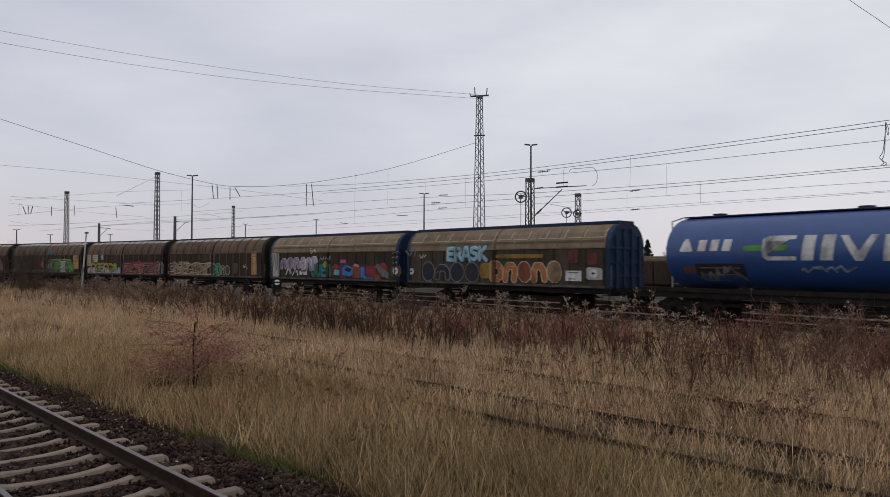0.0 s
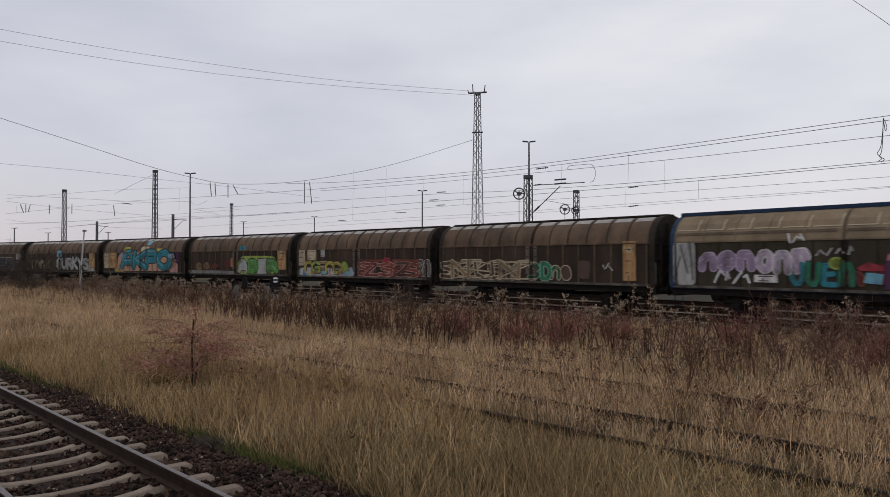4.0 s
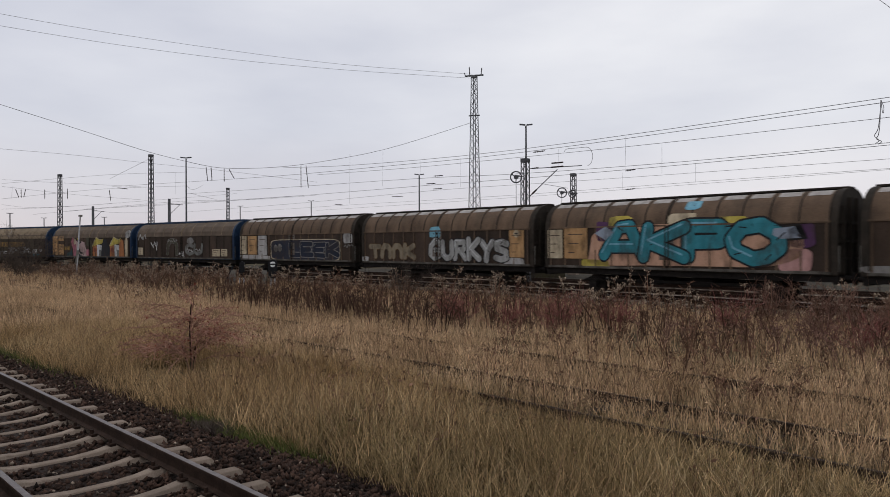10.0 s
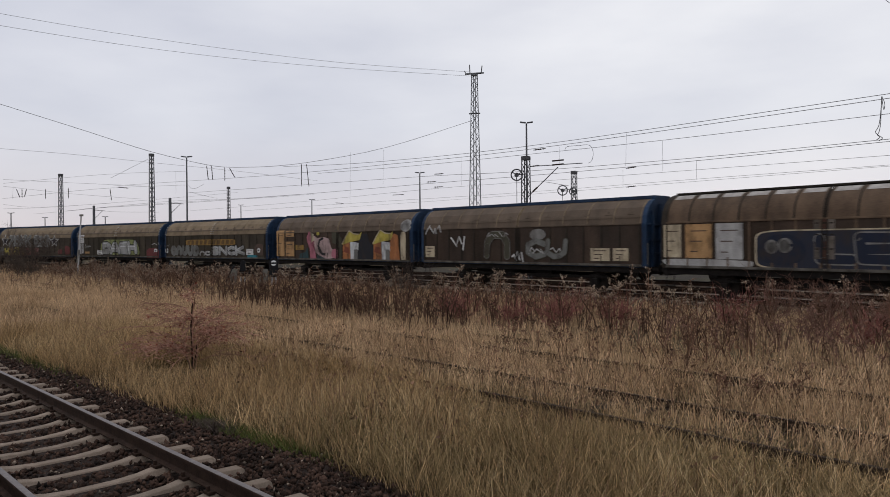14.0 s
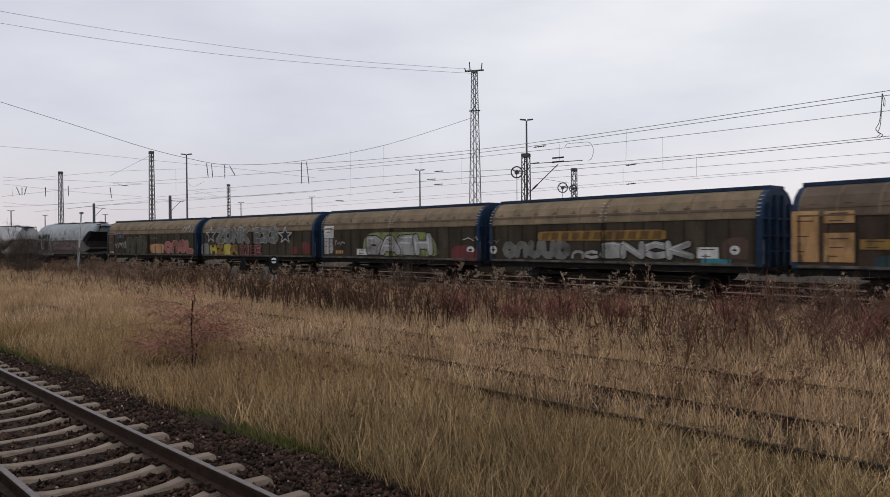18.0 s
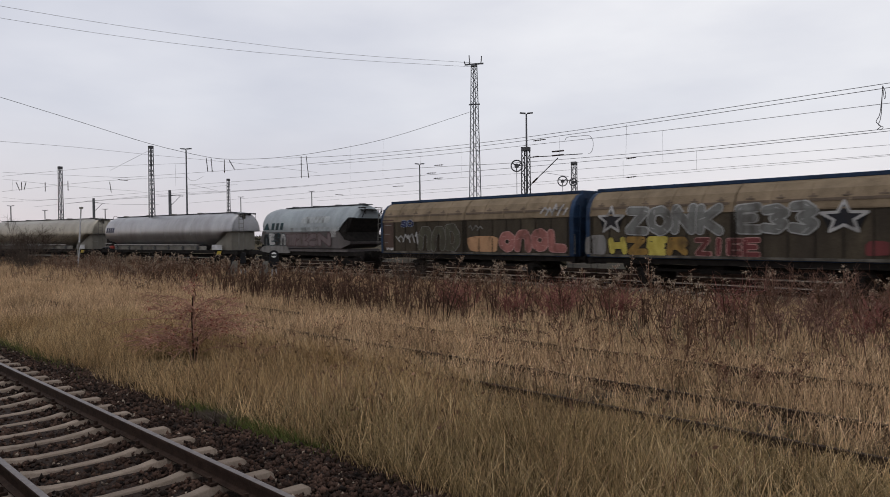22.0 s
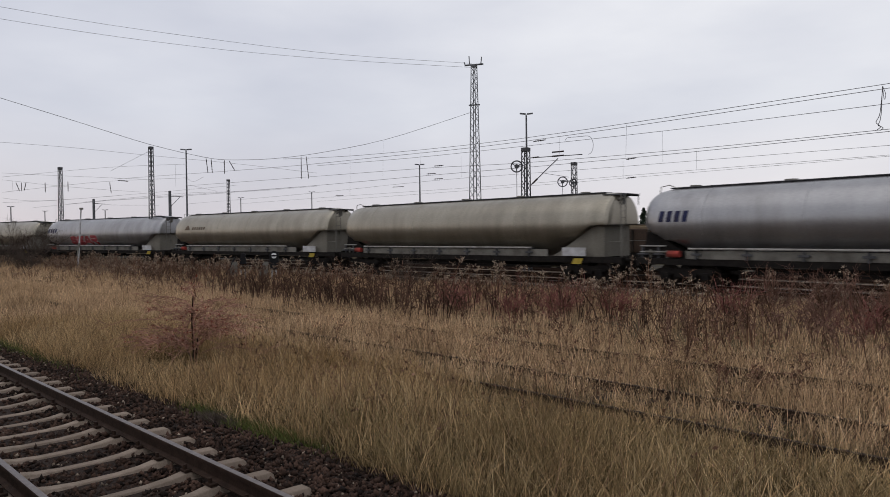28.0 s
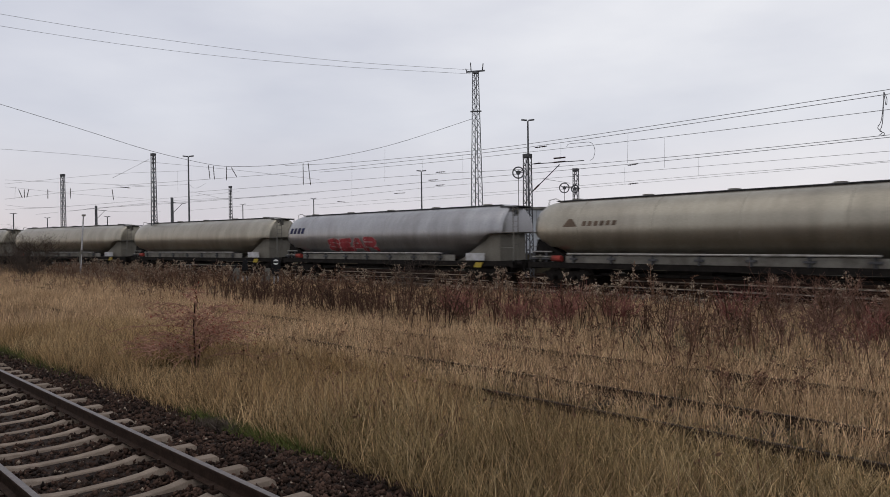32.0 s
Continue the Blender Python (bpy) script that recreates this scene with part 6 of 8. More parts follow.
# ---- masts, wires and the yard behind the train ----
def lattice_mast(x, y, top, w0, w1, label):
    """Four corner angles, tapering from w1 at the foot to w0 at the top, laced with diagonals on every face."""
    ob = tagged(new("lattice_mast"), label, "mast", "masts of the yard")
    ob.matrix_basis = pose(x, y, 0, 0, 0, 12)
    base = -0.45
    material = M_MAST if top > 14 else M_MASTDARK
    leg = 0.05 if top > 14 else 0.042

    def corner(i, z):
        k = (z - base) / (top - base)
        w = (w1 + (w0 - w1) * k) / 2
        return Vector((w if i in (0, 3) else -w, w if i in (0, 1) else -w, z))
    for i in range(4):
        bm = bmesh.new()
        rod(bm, corner(i, base), corner(i, top), leg, leg * .8, seg=4)
        part("corner_angle", bm, material, ob)
    zs, z = [base], base
    while z < top - 0.3:
        k = (z - base) / (top - base)
        z += max(0.42, (w1 + (w0 - w1) * k) * 0.95)
        zs.append(min(z, top))
    for i in range(4):
        for n, (a, b) in enumerate(zip(zs, zs[1:])):
            p, q = (i, (i + 1) % 4) if n % 2 else ((i + 1) % 4, i)
            bm = bmesh.new()
            rod(bm, corner(p, a), corner(q, b), leg * .6, seg=4)
            part("lacing_bar", bm, material, ob)
    bm = bmesh.new()
    box(bm, -w0 / 2 - .04, w0 / 2 + .04, -w0 / 2 - .04, w0 / 2 + .04, top - .25, top, .01)
    part("head_plate", bm, material, ob)
    bm = bmesh.new()
    box(bm, -w1 * .8, w1 * .8, -w1 * .8, w1 * .8, base - .3, base + .25, .03)
    part("footing", bm, M_CONCRETE, ob)
    if top > 14:
        bm = bmesh.new()
        rod(bm, (-.95, -.3, top), (.95, .3, top), .09, seg=6)
        part("cross_arm", bm, M_MAST, ob)
        for s, hgt in ((-.45, .95), (.7, .75), (-.9, .35)):
            bm = bmesh.new()
            rod(bm, (s, s * .3, top), (s * 1.15, s * .3, top + hgt), .055, seg=5)
            part("horn", bm, M_MASTDARK, ob)
        for z in (top - 4.2,):
            bm = bmesh.new()
            rod(bm, (-.55, -.2, z), (.55, .2, z), .07, seg=6)
            part("clamp", bm, M_MASTDARK, ob)
    elif top < 9.5 and x < -60:
        bm = bmesh.new()
        rod(bm, (-.9, -.4, top - .55), (.5, .3, top - .55), .05, seg=5)
        part("bracket", bm, M_MASTDARK, ob)
    return ob


def plain_post(x, y, top, r0, r1, label):
    ob = tagged(new("overhead_line_post"), label, "post", "masts of the yard")
    ob.location = (x, y, 0)
    bm = bmesh.new()
    rod(bm, (0, 0, -.6), (0, 0, top), r1 * 1.3, r0 * 1.2, seg=8)
    part("shaft", bm, M_MAST, ob)
    bm = bmesh.new()
    rod(bm, (0, 0, top - .6), (1.6, .9, top - .75), .035, seg=5)
    rod(bm, (0, 0, top - 1.9), (1.2, .7, top - .75), .03, seg=5)
    part("bracket", bm, M_MASTDARK, ob)
    return ob


def lamp_post(x, y, top, r0, r1, label):
    ob = tagged(new("lamp_post"), label, "lamp post", "lamp posts of the yard")
    ob.matrix_basis = pose(x, y, 0, 0, 0, 45)
    bm = bmesh.new()
    rod(bm, (0, 0, -.6), (0, 0, top - .1), r1, r0, seg=8)
    part("pole", bm, M_MAST, ob)
    for s in (-1, 1):
        bm = bmesh.new()
        box(bm, s * .06, s * .58, -.13, .13, top - .10, top + .01, .03)
        bmesh.ops.rotate(bm, verts=bm.verts, cent=(0, 0, top - .1), matrix=Matrix.Rotation(radians(-6 * s), 3, "Y"))
        part("lamp_head", bm, M_MAST, ob)
    return ob


OVERHEAD = tagged(new("overhead_line"), "web of thin overhead wires strung between the masts", "overhead line")


def wire(points, r, name, label):
    """A stretched wire through its hanging points."""
    pts = []
    for a, b in zip(points, points[1:]):
        n = 4
        pts += [Vector(a).lerp(Vector(b), i / n) for i in range(n)]
    pts.append(Vector(points[-1]))
    if len(points) > 2:
        for _ in range(3):
            pts = [pts[0]] + [(pts[i - 1] + pts[i] * 2 + pts[i + 1]) / 4 for i in range(1, len(pts) - 1)] + [pts[-1]]
    bm = bmesh.new()
    tube(bm, pts, r * 0.9, 4)
    return part(name, bm, M_WIRE, OVERHEAD)


def insulator(a, b):
    a, b = Vector(a), Vector(b)
    d = b - a
    bm = bmesh.new()
    rod(bm, (0, 0, 0), d, .028, seg=6)
    ob = part("insulator", bm, M_INSUL, OVERHEAD, "dark ribbed insulator")
    ob.location = a
    n = max(4, int(d.length / .14))
    bm = bmesh.new()
    for i in range(1, n):
        c = d * (i / n)
        u = d.normalized() * .03
        rod(bm, c - u, c + u, .055, .042, seg=8)
    part("sheds", bm, M_INSUL, ob)


def tension_wheel(c, r):
    ob = tagged(new("tension_wheel"), "spoked tensioning wheel with hanging weight rope", "wheel", "tension wheels")
    ob.matrix_basis = pose(*c, 0, 0, 45)
    bm = bmesh.new()
    tube(bm, [(r * math.cos(a * math.tau / 24), 0, r * math.sin(a * math.tau / 24)) for a in range(25)], .045, 5)
    part("rim", bm, M_MASTDARK, ob)
    for k in range(3):
        bm = bmesh.new()
        a = k * math.tau / 3 + .5
        rod(bm, (0, 0, 0), (r * math.cos(a), 0, r * math.sin(a)), .035, seg=5)
        part("spoke", bm, M_MASTDARK, ob)
    bm = bmesh.new()
    rod(bm, (0, -.06, 0), (0, .06, 0), .15, seg=10)
    part("hub", bm, M_MASTDARK, ob)
    bm = bmesh.new()
    rod(bm, (0, 0, -r), (0, 0, -r - 3.6), .02, seg=5)
    part("weight_rope", bm, M_MASTDARK, ob)
    bm = bmesh.new()
    rod(bm, (0, 0, -r - 3.6), (0, 0, -r - 5.0), .17, seg=10)
    part("weight", bm, M_MASTDARK, ob)
    bm = bmesh.new()
    rod(bm, (0, 0, 0), (r * 1.5, 0, .05), .035, seg=5)
    part("axle_arm", bm, M_MASTDARK, ob)


def cantilever(a, b, c, e):
    ob = tagged(new("cantilever"), "tubular cantilever arm carrying the contact wire", "cantilever")
    ob.location = a
    o = Vector(a)
    for name, p, q, r in (("top_tube", a, b, .026), ("strut", c, e, .032)):
        bm = bmesh.new()
        rod(bm, Vector(p) - o, Vector(q) - o, r, seg=8)
        part(name, bm, M_MASTDARK, ob)
    k = Vector(e) - o
    for dz in (.16, .42):
        bm = bmesh.new()
        rod(bm, k + Vector((-.38, -.1, dz)), k + Vector((.38, .1, dz + .02)), .05, seg=8)
        part("clamp_insulator", bm, M_INSUL, ob)
    bm = bmesh.new()
    p, q = Vector(c) - o, Vector(e) - o
    rod(bm, p.lerp(q, .08), p.lerp(q, .25), .06, seg=8)
    part("foot_insulator", bm, M_INSUL, ob)


# masts and lamp posts of the yard
lattice_mast(-50.77, 55.21, 20.02, 0.44, 1.08, "tall tapering lattice steel tower for the cross-span wires")
lattice_mast(-29.91, 37.54, 8.02, 0.40, 0.52, "square lattice overhead line mast with tension wheel")
lattice_mast(-35.35, 50.94, 8.33, 0.36, 0.44, "square lattice overhead line mast behind")
lattice_mast(-62.78, 26.14, 10.31, 0.26, 0.42, "dark lattice overhead line mast")
lattice_mast(-81.44, 24.33, 9.78, 0.28, 0.42, "dark lattice overhead line mast farther down the yard")
lattice_mast(-83.82, 44.71, 9.60, 0.24, 0.34, "slim lattice overhead line mast")
plain_post(-82.31, 36.41, 7.77, 0.14, 0.17, "thin concrete overhead line post")
plain_post(-104.18, 35.31, 7.73, 0.14, 0.17, "thin concrete overhead line post")
lamp_post(-72.47, 33.89, 11.55, 0.07, 0.12, "yard lamp post with a flat double lamp head")
lamp_post(-62.21, 57.92, 10.66, 0.07, 0.12, "yard lamp post with a flat double lamp head")
lamp_post(-39.20, 49.32, 12.79, 0.07, 0.12, "yard lamp post with a flat double lamp head")
lamp_post(-115.54, 79.06, 10.80, 0.09, 0.12, "yard lamp post with a flat double lamp head")
lamp_post(-131.22, 72.67, 10.19, 0.09, 0.12, "yard lamp post with a flat double lamp head")
lamp_post(-145.79, 35.28, 8.16, 0.09, 0.12, "yard lamp post with a flat double lamp head")
lamp_post(-163.71, 45.83, 8.08, 0.09, 0.12, "yard lamp post with a flat double lamp head")
lamp_post(-150.87, 53.29, 8.04, 0.09, 0.12, "yard lamp post with a flat double lamp head")
lamp_post(-27.65, 106.47, 6.09, 0.07, 0.12, "yard lamp post with a flat double lamp head")
lamp_post(-46.62, 132.01, 9.39, 0.07, 0.12, "yard lamp post with a flat double lamp head")
# cross-span wires from the tall tower
wire([(-50.9, 55.0, 20.15), (-59.3, 44.2, 20.74), (-64.0, 34.1, 21.24), (-66.7, 24.5, 21.42), (-68.1, 16.2, 21.58), (-68.4, 9.2, 21.68)], 0.016, "cross_span_wire", "sagging cross-span wire over the yard")
wire([(-50.9, 55.0, 19.73), (-59.3, 44.2, 20.22), (-64.0, 34.1, 20.36), (-66.7, 24.5, 20.45), (-68.1, 16.1, 20.59), (-68.4, 9.1, 20.64)], 0.016, "cross_span_wire", "sagging cross-span wire over the yard")
wire([(-51.1, 54.9, 15.04), (-56.6, 47.6, 11.94), (-60.5, 40.8, 10.37), (-62.2, 37.3, 9.87), (-63.6, 33.8, 9.69), (-63.9, 32.1, 9.77), (-64.6, 26.9, 10.65), (-65.5, 21.6, 12.16), (-66.2, 15.6, 13.68), (-66.4, 8.8, 15.29)], 0.022, "cross_span_wire", "sagging cross-span wire over the yard")
wire([(-67.7, 13.3, 10.33), (-67.2, 15.8, 10.26), (-66.8, 21.0, 10.22), (-64.6, 26.9, 9.72), (-63.6, 33.8, 9.47), (-59.9, 41.7, 8.61)], 0.012, "cross_span_wire", "sagging cross-span wire over the yard")
wire([(-64.0, 23.1, 8.07), (-62.8, 26.1, 9.96)], 0.012, "cross_span_wire", "sagging cross-span wire over the yard")
wire([(-77.9, 18.2, 8.23), (-69.6, 25.1, 9.01), (-65.2, 30.5, 9.23)], 0.011, "cross_span_wire", "sagging cross-span wire over the yard")
# overhead lines along the tracks
wire([(-7.0, 31.0, 7.81), (-25.8, 31.0, 7.48), (-40.4, 31.0, 7.87), (-49.2, 31.0, 8.43)], 0.014, "overhead_wire", "thin overhead line wire along the tracks")
wire([(-7.0, 31.0, 7.64), (-25.8, 31.0, 7.32), (-36.1, 31.0, 7.55), (-49.2, 31.0, 7.76), (-85.1, 31.0, 9.09)], 0.014, "overhead_wire", "thin overhead line wire along the tracks")
wire([(-7.0, 31.0, 7.05), (-16.6, 31.0, 7.02), (-25.8, 31.0, 7.13), (-33.3, 31.0, 7.21), (-44.5, 31.0, 7.54)], 0.012, "overhead_wire", "thin overhead line wire along the tracks")
wire([(-8.6, 38.0, 6.95), (-18.3, 38.0, 6.89), (-31.6, 38.0, 7.08), (-38.3, 38.0, 7.42), (-60.3, 38.0, 7.88), (-81.2, 38.0, 8.38)], 0.015, "overhead_wire", "thin overhead line wire along the tracks")
wire([(-8.9, 39.4, 7.01), (-19.0, 39.4, 6.90), (-30.3, 39.4, 6.91), (-40.4, 39.4, 7.03), (-56.6, 39.4, 7.08), (-84.3, 39.4, 7.36), (-120.3, 39.4, 8.08)], 0.016, "overhead_wire", "thin overhead line wire along the tracks")
wire([(-10.0, 44.3, 6.84), (-31.3, 44.3, 6.95), (-44.6, 44.3, 7.17), (-65.8, 44.3, 6.86), (-94.7, 44.3, 6.89)], 0.012, "overhead_wire", "thin overhead line wire along the tracks")
wire([(-11.5, 50.9, 6.92), (-24.3, 50.9, 6.91), (-42.3, 50.9, 6.77), (-64.2, 50.9, 6.94), (-92.7, 50.9, 6.97)], 0.012, "overhead_wire", "thin overhead line wire along the tracks")
wire([(-12.0, 53.0, 7.04), (-31.8, 53.0, 6.85), (-44.2, 53.0, 6.74), (-76.3, 53.0, 6.70)], 0.011, "overhead_wire", "thin overhead line wire along the tracks")
wire([(-87.6, 20.5, 9.40), (-86.9, 23.3, 9.32), (-83.5, 33.6, 9.11)], 0.013, "overhead_wire", "thin overhead line wire along the tracks")
wire([(-92.5, 21.6, 9.02), (-90.6, 28.5, 8.30), (-88.1, 35.4, 7.89)], 0.013, "overhead_wire", "thin overhead line wire along the tracks")
wire([(-82.8, 19.3, 7.05), (-81.2, 25.0, 7.95), (-80.0, 28.8, 8.47), (-77.0, 36.0, 8.95)], 0.013, "overhead_wire", "thin overhead line wire along the tracks")
wire([(-97.4, 22.7, 6.67), (-96.0, 28.1, 6.96), (-90.6, 42.4, 8.56), (-87.7, 48.1, 9.24)], 0.013, "overhead_wire", "thin overhead line wire along the tracks")
wire([(-96.6, 25.8, 6.10), (-93.3, 36.0, 7.36), (-87.7, 48.1, 8.40), (-83.4, 55.2, 9.07)], 0.013, "overhead_wire", "thin overhead line wire along the tracks")
wire([(-88.0, 27.0, 6.22), (-83.3, 39.0, 7.78), (-80.0, 45.5, 7.85), (-75.5, 52.5, 8.60)], 0.013, "overhead_wire", "thin overhead line wire along the tracks")
wire([(-107.1, 25.0, 7.70), (-106.3, 28.4, 7.24), (-103.4, 37.6, 8.16)], 0.013, "overhead_wire", "thin overhead line wire along the tracks")
wire([(-94.8, 31.7, 6.87), (-94.2, 33.6, 6.46), (-92.0, 39.2, 6.51)], 0.013, "overhead_wire", "thin overhead line wire along the tracks")
wire([(-76.1, 35.6, 9.00), (-75.9, 35.9, 8.50), (-75.7, 36.4, 8.45), (-75.3, 37.2, 9.03)], 0.013, "overhead_wire", "thin overhead line wire along the tracks")
wire([(-75.9, 35.9, 8.06), (-74.7, 38.5, 7.40)], 0.013, "overhead_wire", "thin overhead line wire along the tracks")
wire([(-3.8, 19.6, 7.09), (-4.6, 19.4, 8.01), (-5.4, 19.3, 8.80), (-6.5, 18.9, 10.02)], 0.007, "overhead_wire", "near wire crossing the sky")
# droppers
wire([(-23.0, 38.7, 8.86), (-23.0, 38.6, 6.89)], 0.009, "dropper_wire", "vertical dropper between two overhead wires")
wire([(-22.1, 41.5, 8.61), (-22.1, 41.5, 6.72)], 0.009, "dropper_wire", "vertical dropper between two overhead wires")
wire([(-21.6, 45.1, 7.63), (-21.6, 45.1, 6.35)], 0.009, "dropper_wire", "vertical dropper between two overhead wires")
wire([(-26.8, 44.6, 7.33), (-26.8, 44.6, 6.13)], 0.009, "dropper_wire", "vertical dropper between two overhead wires")
wire([(-57.2, 43.8, 11.38), (-57.2, 43.7, 6.38)], 0.009, "dropper_wire", "vertical dropper between two overhead wires")
wire([(-56.6, 47.6, 11.94), (-56.7, 47.6, 8.36)], 0.009, "dropper_wire", "vertical dropper between two overhead wires")
wire([(-51.1, 47.8, 10.46), (-51.2, 47.8, 9.19)], 0.009, "dropper_wire", "vertical dropper between two overhead wires")
wire([(-45.6, 47.7, 10.28), (-45.6, 47.7, 7.55)], 0.009, "dropper_wire", "vertical dropper between two overhead wires")
wire([(-72.9, 32.9, 9.91), (-72.9, 32.9, 7.65)], 0.009, "dropper_wire", "vertical dropper between two overhead wires")
wire([(-27.0, 37.3, 8.34), (-27.0, 37.3, 7.30)], 0.009, "dropper_wire", "vertical dropper between two overhead wires")
wire([(-87.4, 21.4, 8.70), (-87.4, 21.3, 7.35)], 0.009, "dropper_wire", "vertical dropper between two overhead wires")
# insulators
insulator((-64.0, 31.9, 9.76), (-63.9, 32.0, 8.41))
insulator((-63.8, 32.3, 9.72), (-63.8, 32.4, 8.42))
insulator((-63.7, 33.6, 9.69), (-63.7, 33.6, 8.37))
insulator((-63.5, 34.0, 9.64), (-63.2, 34.4, 8.72))
insulator((-60.8, 40.4, 10.25), (-60.8, 40.4, 8.03))
insulator((-60.5, 40.8, 10.26), (-60.4, 41.0, 8.04))
insulator((-85.4, 21.2, 8.27), (-85.3, 21.5, 7.37))
insulator((-85.3, 21.7, 8.28), (-85.3, 21.7, 7.38))
insulator((-85.2, 22.1, 8.29), (-85.2, 21.9, 7.44))
insulator((-84.7, 23.8, 8.34), (-84.7, 23.8, 7.30))
insulator((-82.2, 25.3, 8.38), (-82.2, 25.3, 7.29))
insulator((-75.3, 27.1, 7.94), (-75.2, 27.2, 6.84))
insulator((-43.1, 41.8, 8.05), (-42.5, 42.3, 8.09))
insulator((-43.5, 41.3, 7.39), (-43.0, 41.9, 7.43))
insulator((-44.5, 43.1, 7.11), (-44.0, 43.7, 7.15))
insulator((-28.3, 36.3, 8.17), (-27.7, 36.8, 8.26))
insulator((-25.6, 43.0, 7.25), (-25.0, 43.3, 7.33))
insulator((-26.6, 44.7, 6.12), (-26.0, 45.0, 6.18))
insulator((-75.0, 27.8, 8.18), (-74.7, 28.7, 8.09))
insulator((-72.6, 53.2, 7.34), (-72.0, 54.0, 7.27))
insulator((-68.2, 58.8, 8.32), (-67.2, 59.8, 8.38))
insulator((-28.7, 36.6, 7.18), (-28.3, 36.9, 7.24))
wire([(-26.7, 37.5, 8.15), (-26.6, 37.5, 8.36), (-26.0, 38.0, 8.38), (-25.4, 38.4, 8.46), (-25.2, 38.5, 7.88), (-25.3, 38.4, 7.34), (-25.5, 38.3, 7.25)], 0.016, "jumper_wire", "looped jumper wire beside the mast")
wire([(-7.92, 33.0, 8.09), (-7.98, 33.0, 7.40), (-8.03, 33.0, 6.89), (-8.19, 33.0, 6.68), (-8.11, 33.0, 6.58), (-7.97, 33.0, 6.45), (-8.13, 33.0, 6.35)], 0.016, "jumper_wire", "kinked jumper cable hanging from the messenger wire")
wire([(-7.94, 33.0, 8.09), (-7.96, 33.0, 7.40), (-7.98, 33.0, 6.94), (-8.03, 33.0, 6.64), (-8.13, 33.0, 6.53), (-7.86, 33.0, 6.41), (-8.03, 33.0, 6.31)], 0.016, "jumper_wire", "kinked jumper cable hanging from the messenger wire")
wire([(-7.92, 33.0, 8.05), (-7.82, 33.0, 7.80), (-7.84, 33.0, 7.55), (-7.88, 33.0, 7.55), (-7.92, 33.0, 7.95)], 0.014, "jumper_wire", "kinked jumper cable hanging from the messenger wire")
tension_wheel((-29.6, 36.2, 6.67), 0.36)
tension_wheel((-35.3, 49.2, 6.59), 0.40)
tension_wheel((-34.8, 50.0, 6.51), 0.30)
cantilever((-29.4, 37.3, 7.28), (-25.8, 38.1, 7.26), (-29.4, 37.4, 5.48), (-27.4, 37.7, 7.11))
wire([(-28.5, 37.4, 6.25), (-26.8, 38.0, 5.88)], .014, "cantilever_stay", "steady arm below the cantilever")
# yard background


def hut(x0, y0, x1, y1, top):
    """Pale flat-roofed relay building facing the tracks."""
    ob = tagged(new("relay_hut"), "pale blue-grey flat-roofed relay hut behind the tracks", "building")
    a, b = Vector((x0, y0, 0)), Vector((x1, y1, 0))
    L = (b - a).length
    ob.matrix_basis = pose(x0, y0, 0, 0, 0, math.degrees(math.atan2(y1 - y0, x1 - x0)))
    bm = bmesh.new()
    box(bm, 0, L, 0, 5, -.5, top - .2, .02)
    part("wall", bm, M_HUT, ob)
    bm = bmesh.new()
    box(bm, -.05, L + .05, -.06, 5.05, -.5, 1.25, .02)
    part("plinth", bm, M_YARD, ob, "dark stained plinth")
    bm = bmesh.new()
    box(bm, -.12, L + .12, -.12, 5.12, top - .2, top, .02)
    part("roof", bm, M_FRAMEGREY, ob)
    for x in np.arange(.8, L - .3, 1.2):
        bm = bmesh.new()
        box(bm, x - .015, x + .015, -.02, .01, -.4, top - .25)
        part("panel_joint", bm, M_FRAMEGREY, ob)
    bm = bmesh.new()
    box(bm, L - .75, L - .35, -.05, .02, 2.45, 3.65, .01)
    part("window", bm, M_GLASSDARK, ob, "narrow dark window")
    bm = bmesh.new()
    box(bm, L - 1.5, L - .9, -.04, .02, 3.9, 4.15, .01)
    part("sign", bm, M_SIGNALWHITE, ob)


hut(-37.2, 40.7, -31.9, 44.8, 4.78)

# A low wagon parked on the next track
PARKED_AT = -20.0
parked = tagged(new("parked_wagon"), "low rust-brown bulk wagon parked on the next track", "goods wagon")
px, py, ph = beside(PARKED_AT, 9.8)
parked.matrix_basis = pose(px, py, -.05, 0, 0, math.degrees(ph))
bm = bmesh.new()
box(bm, -4.5, 4.5, -1.35, 1.35, 1.15, 2.55, .08)
part("tub", bm, M_GRIMEBROWN, parked)
bm = bmesh.new()
for v in range(2):
    box(bm, -4.3, 4.3, -1.2 + .2 * v, 1.2 - .2 * v, 2.5 + .1 * v, 2.68 + .12 * v, .05)
part("cover", bm, M_TANROOF, parked, "weathered tan cover")
for k in range(9):
    bm = bmesh.new()
    box(bm, -4.36 + k * 1.09 - .05, -4.36 + k * 1.09 + .05, -1.42, -1.33, 1.2, 2.5, .01)
    part("side_post", bm, M_RIB, parked)
running_gear(parked, 4.6, (-2.7, 2.7))


def far_silo(x, y, top):
    ob = tagged(new("silo_tower"), "distant pale yellow concrete silo tower", "tower")
    ob.location = (x, y, 0)
    bm = bmesh.new()
    box(bm, -2.3, 1.6, -2, 2, -.5, top - 3, .1)
    part("shaft", bm, P_SILO, ob)
    bm = bmesh.new()
    box(bm, -1.9, -.6, -1.5, 1.5, top - 3, top, .1)
    part("head", bm, M_FRAMEGREY, ob)
    bm = bmesh.new()
    rod(bm, (1.9, 0, 4), (1.9, 0, top - 5), .9, seg=12)
    part("pipe", bm, M_FRAMEGREY, ob)


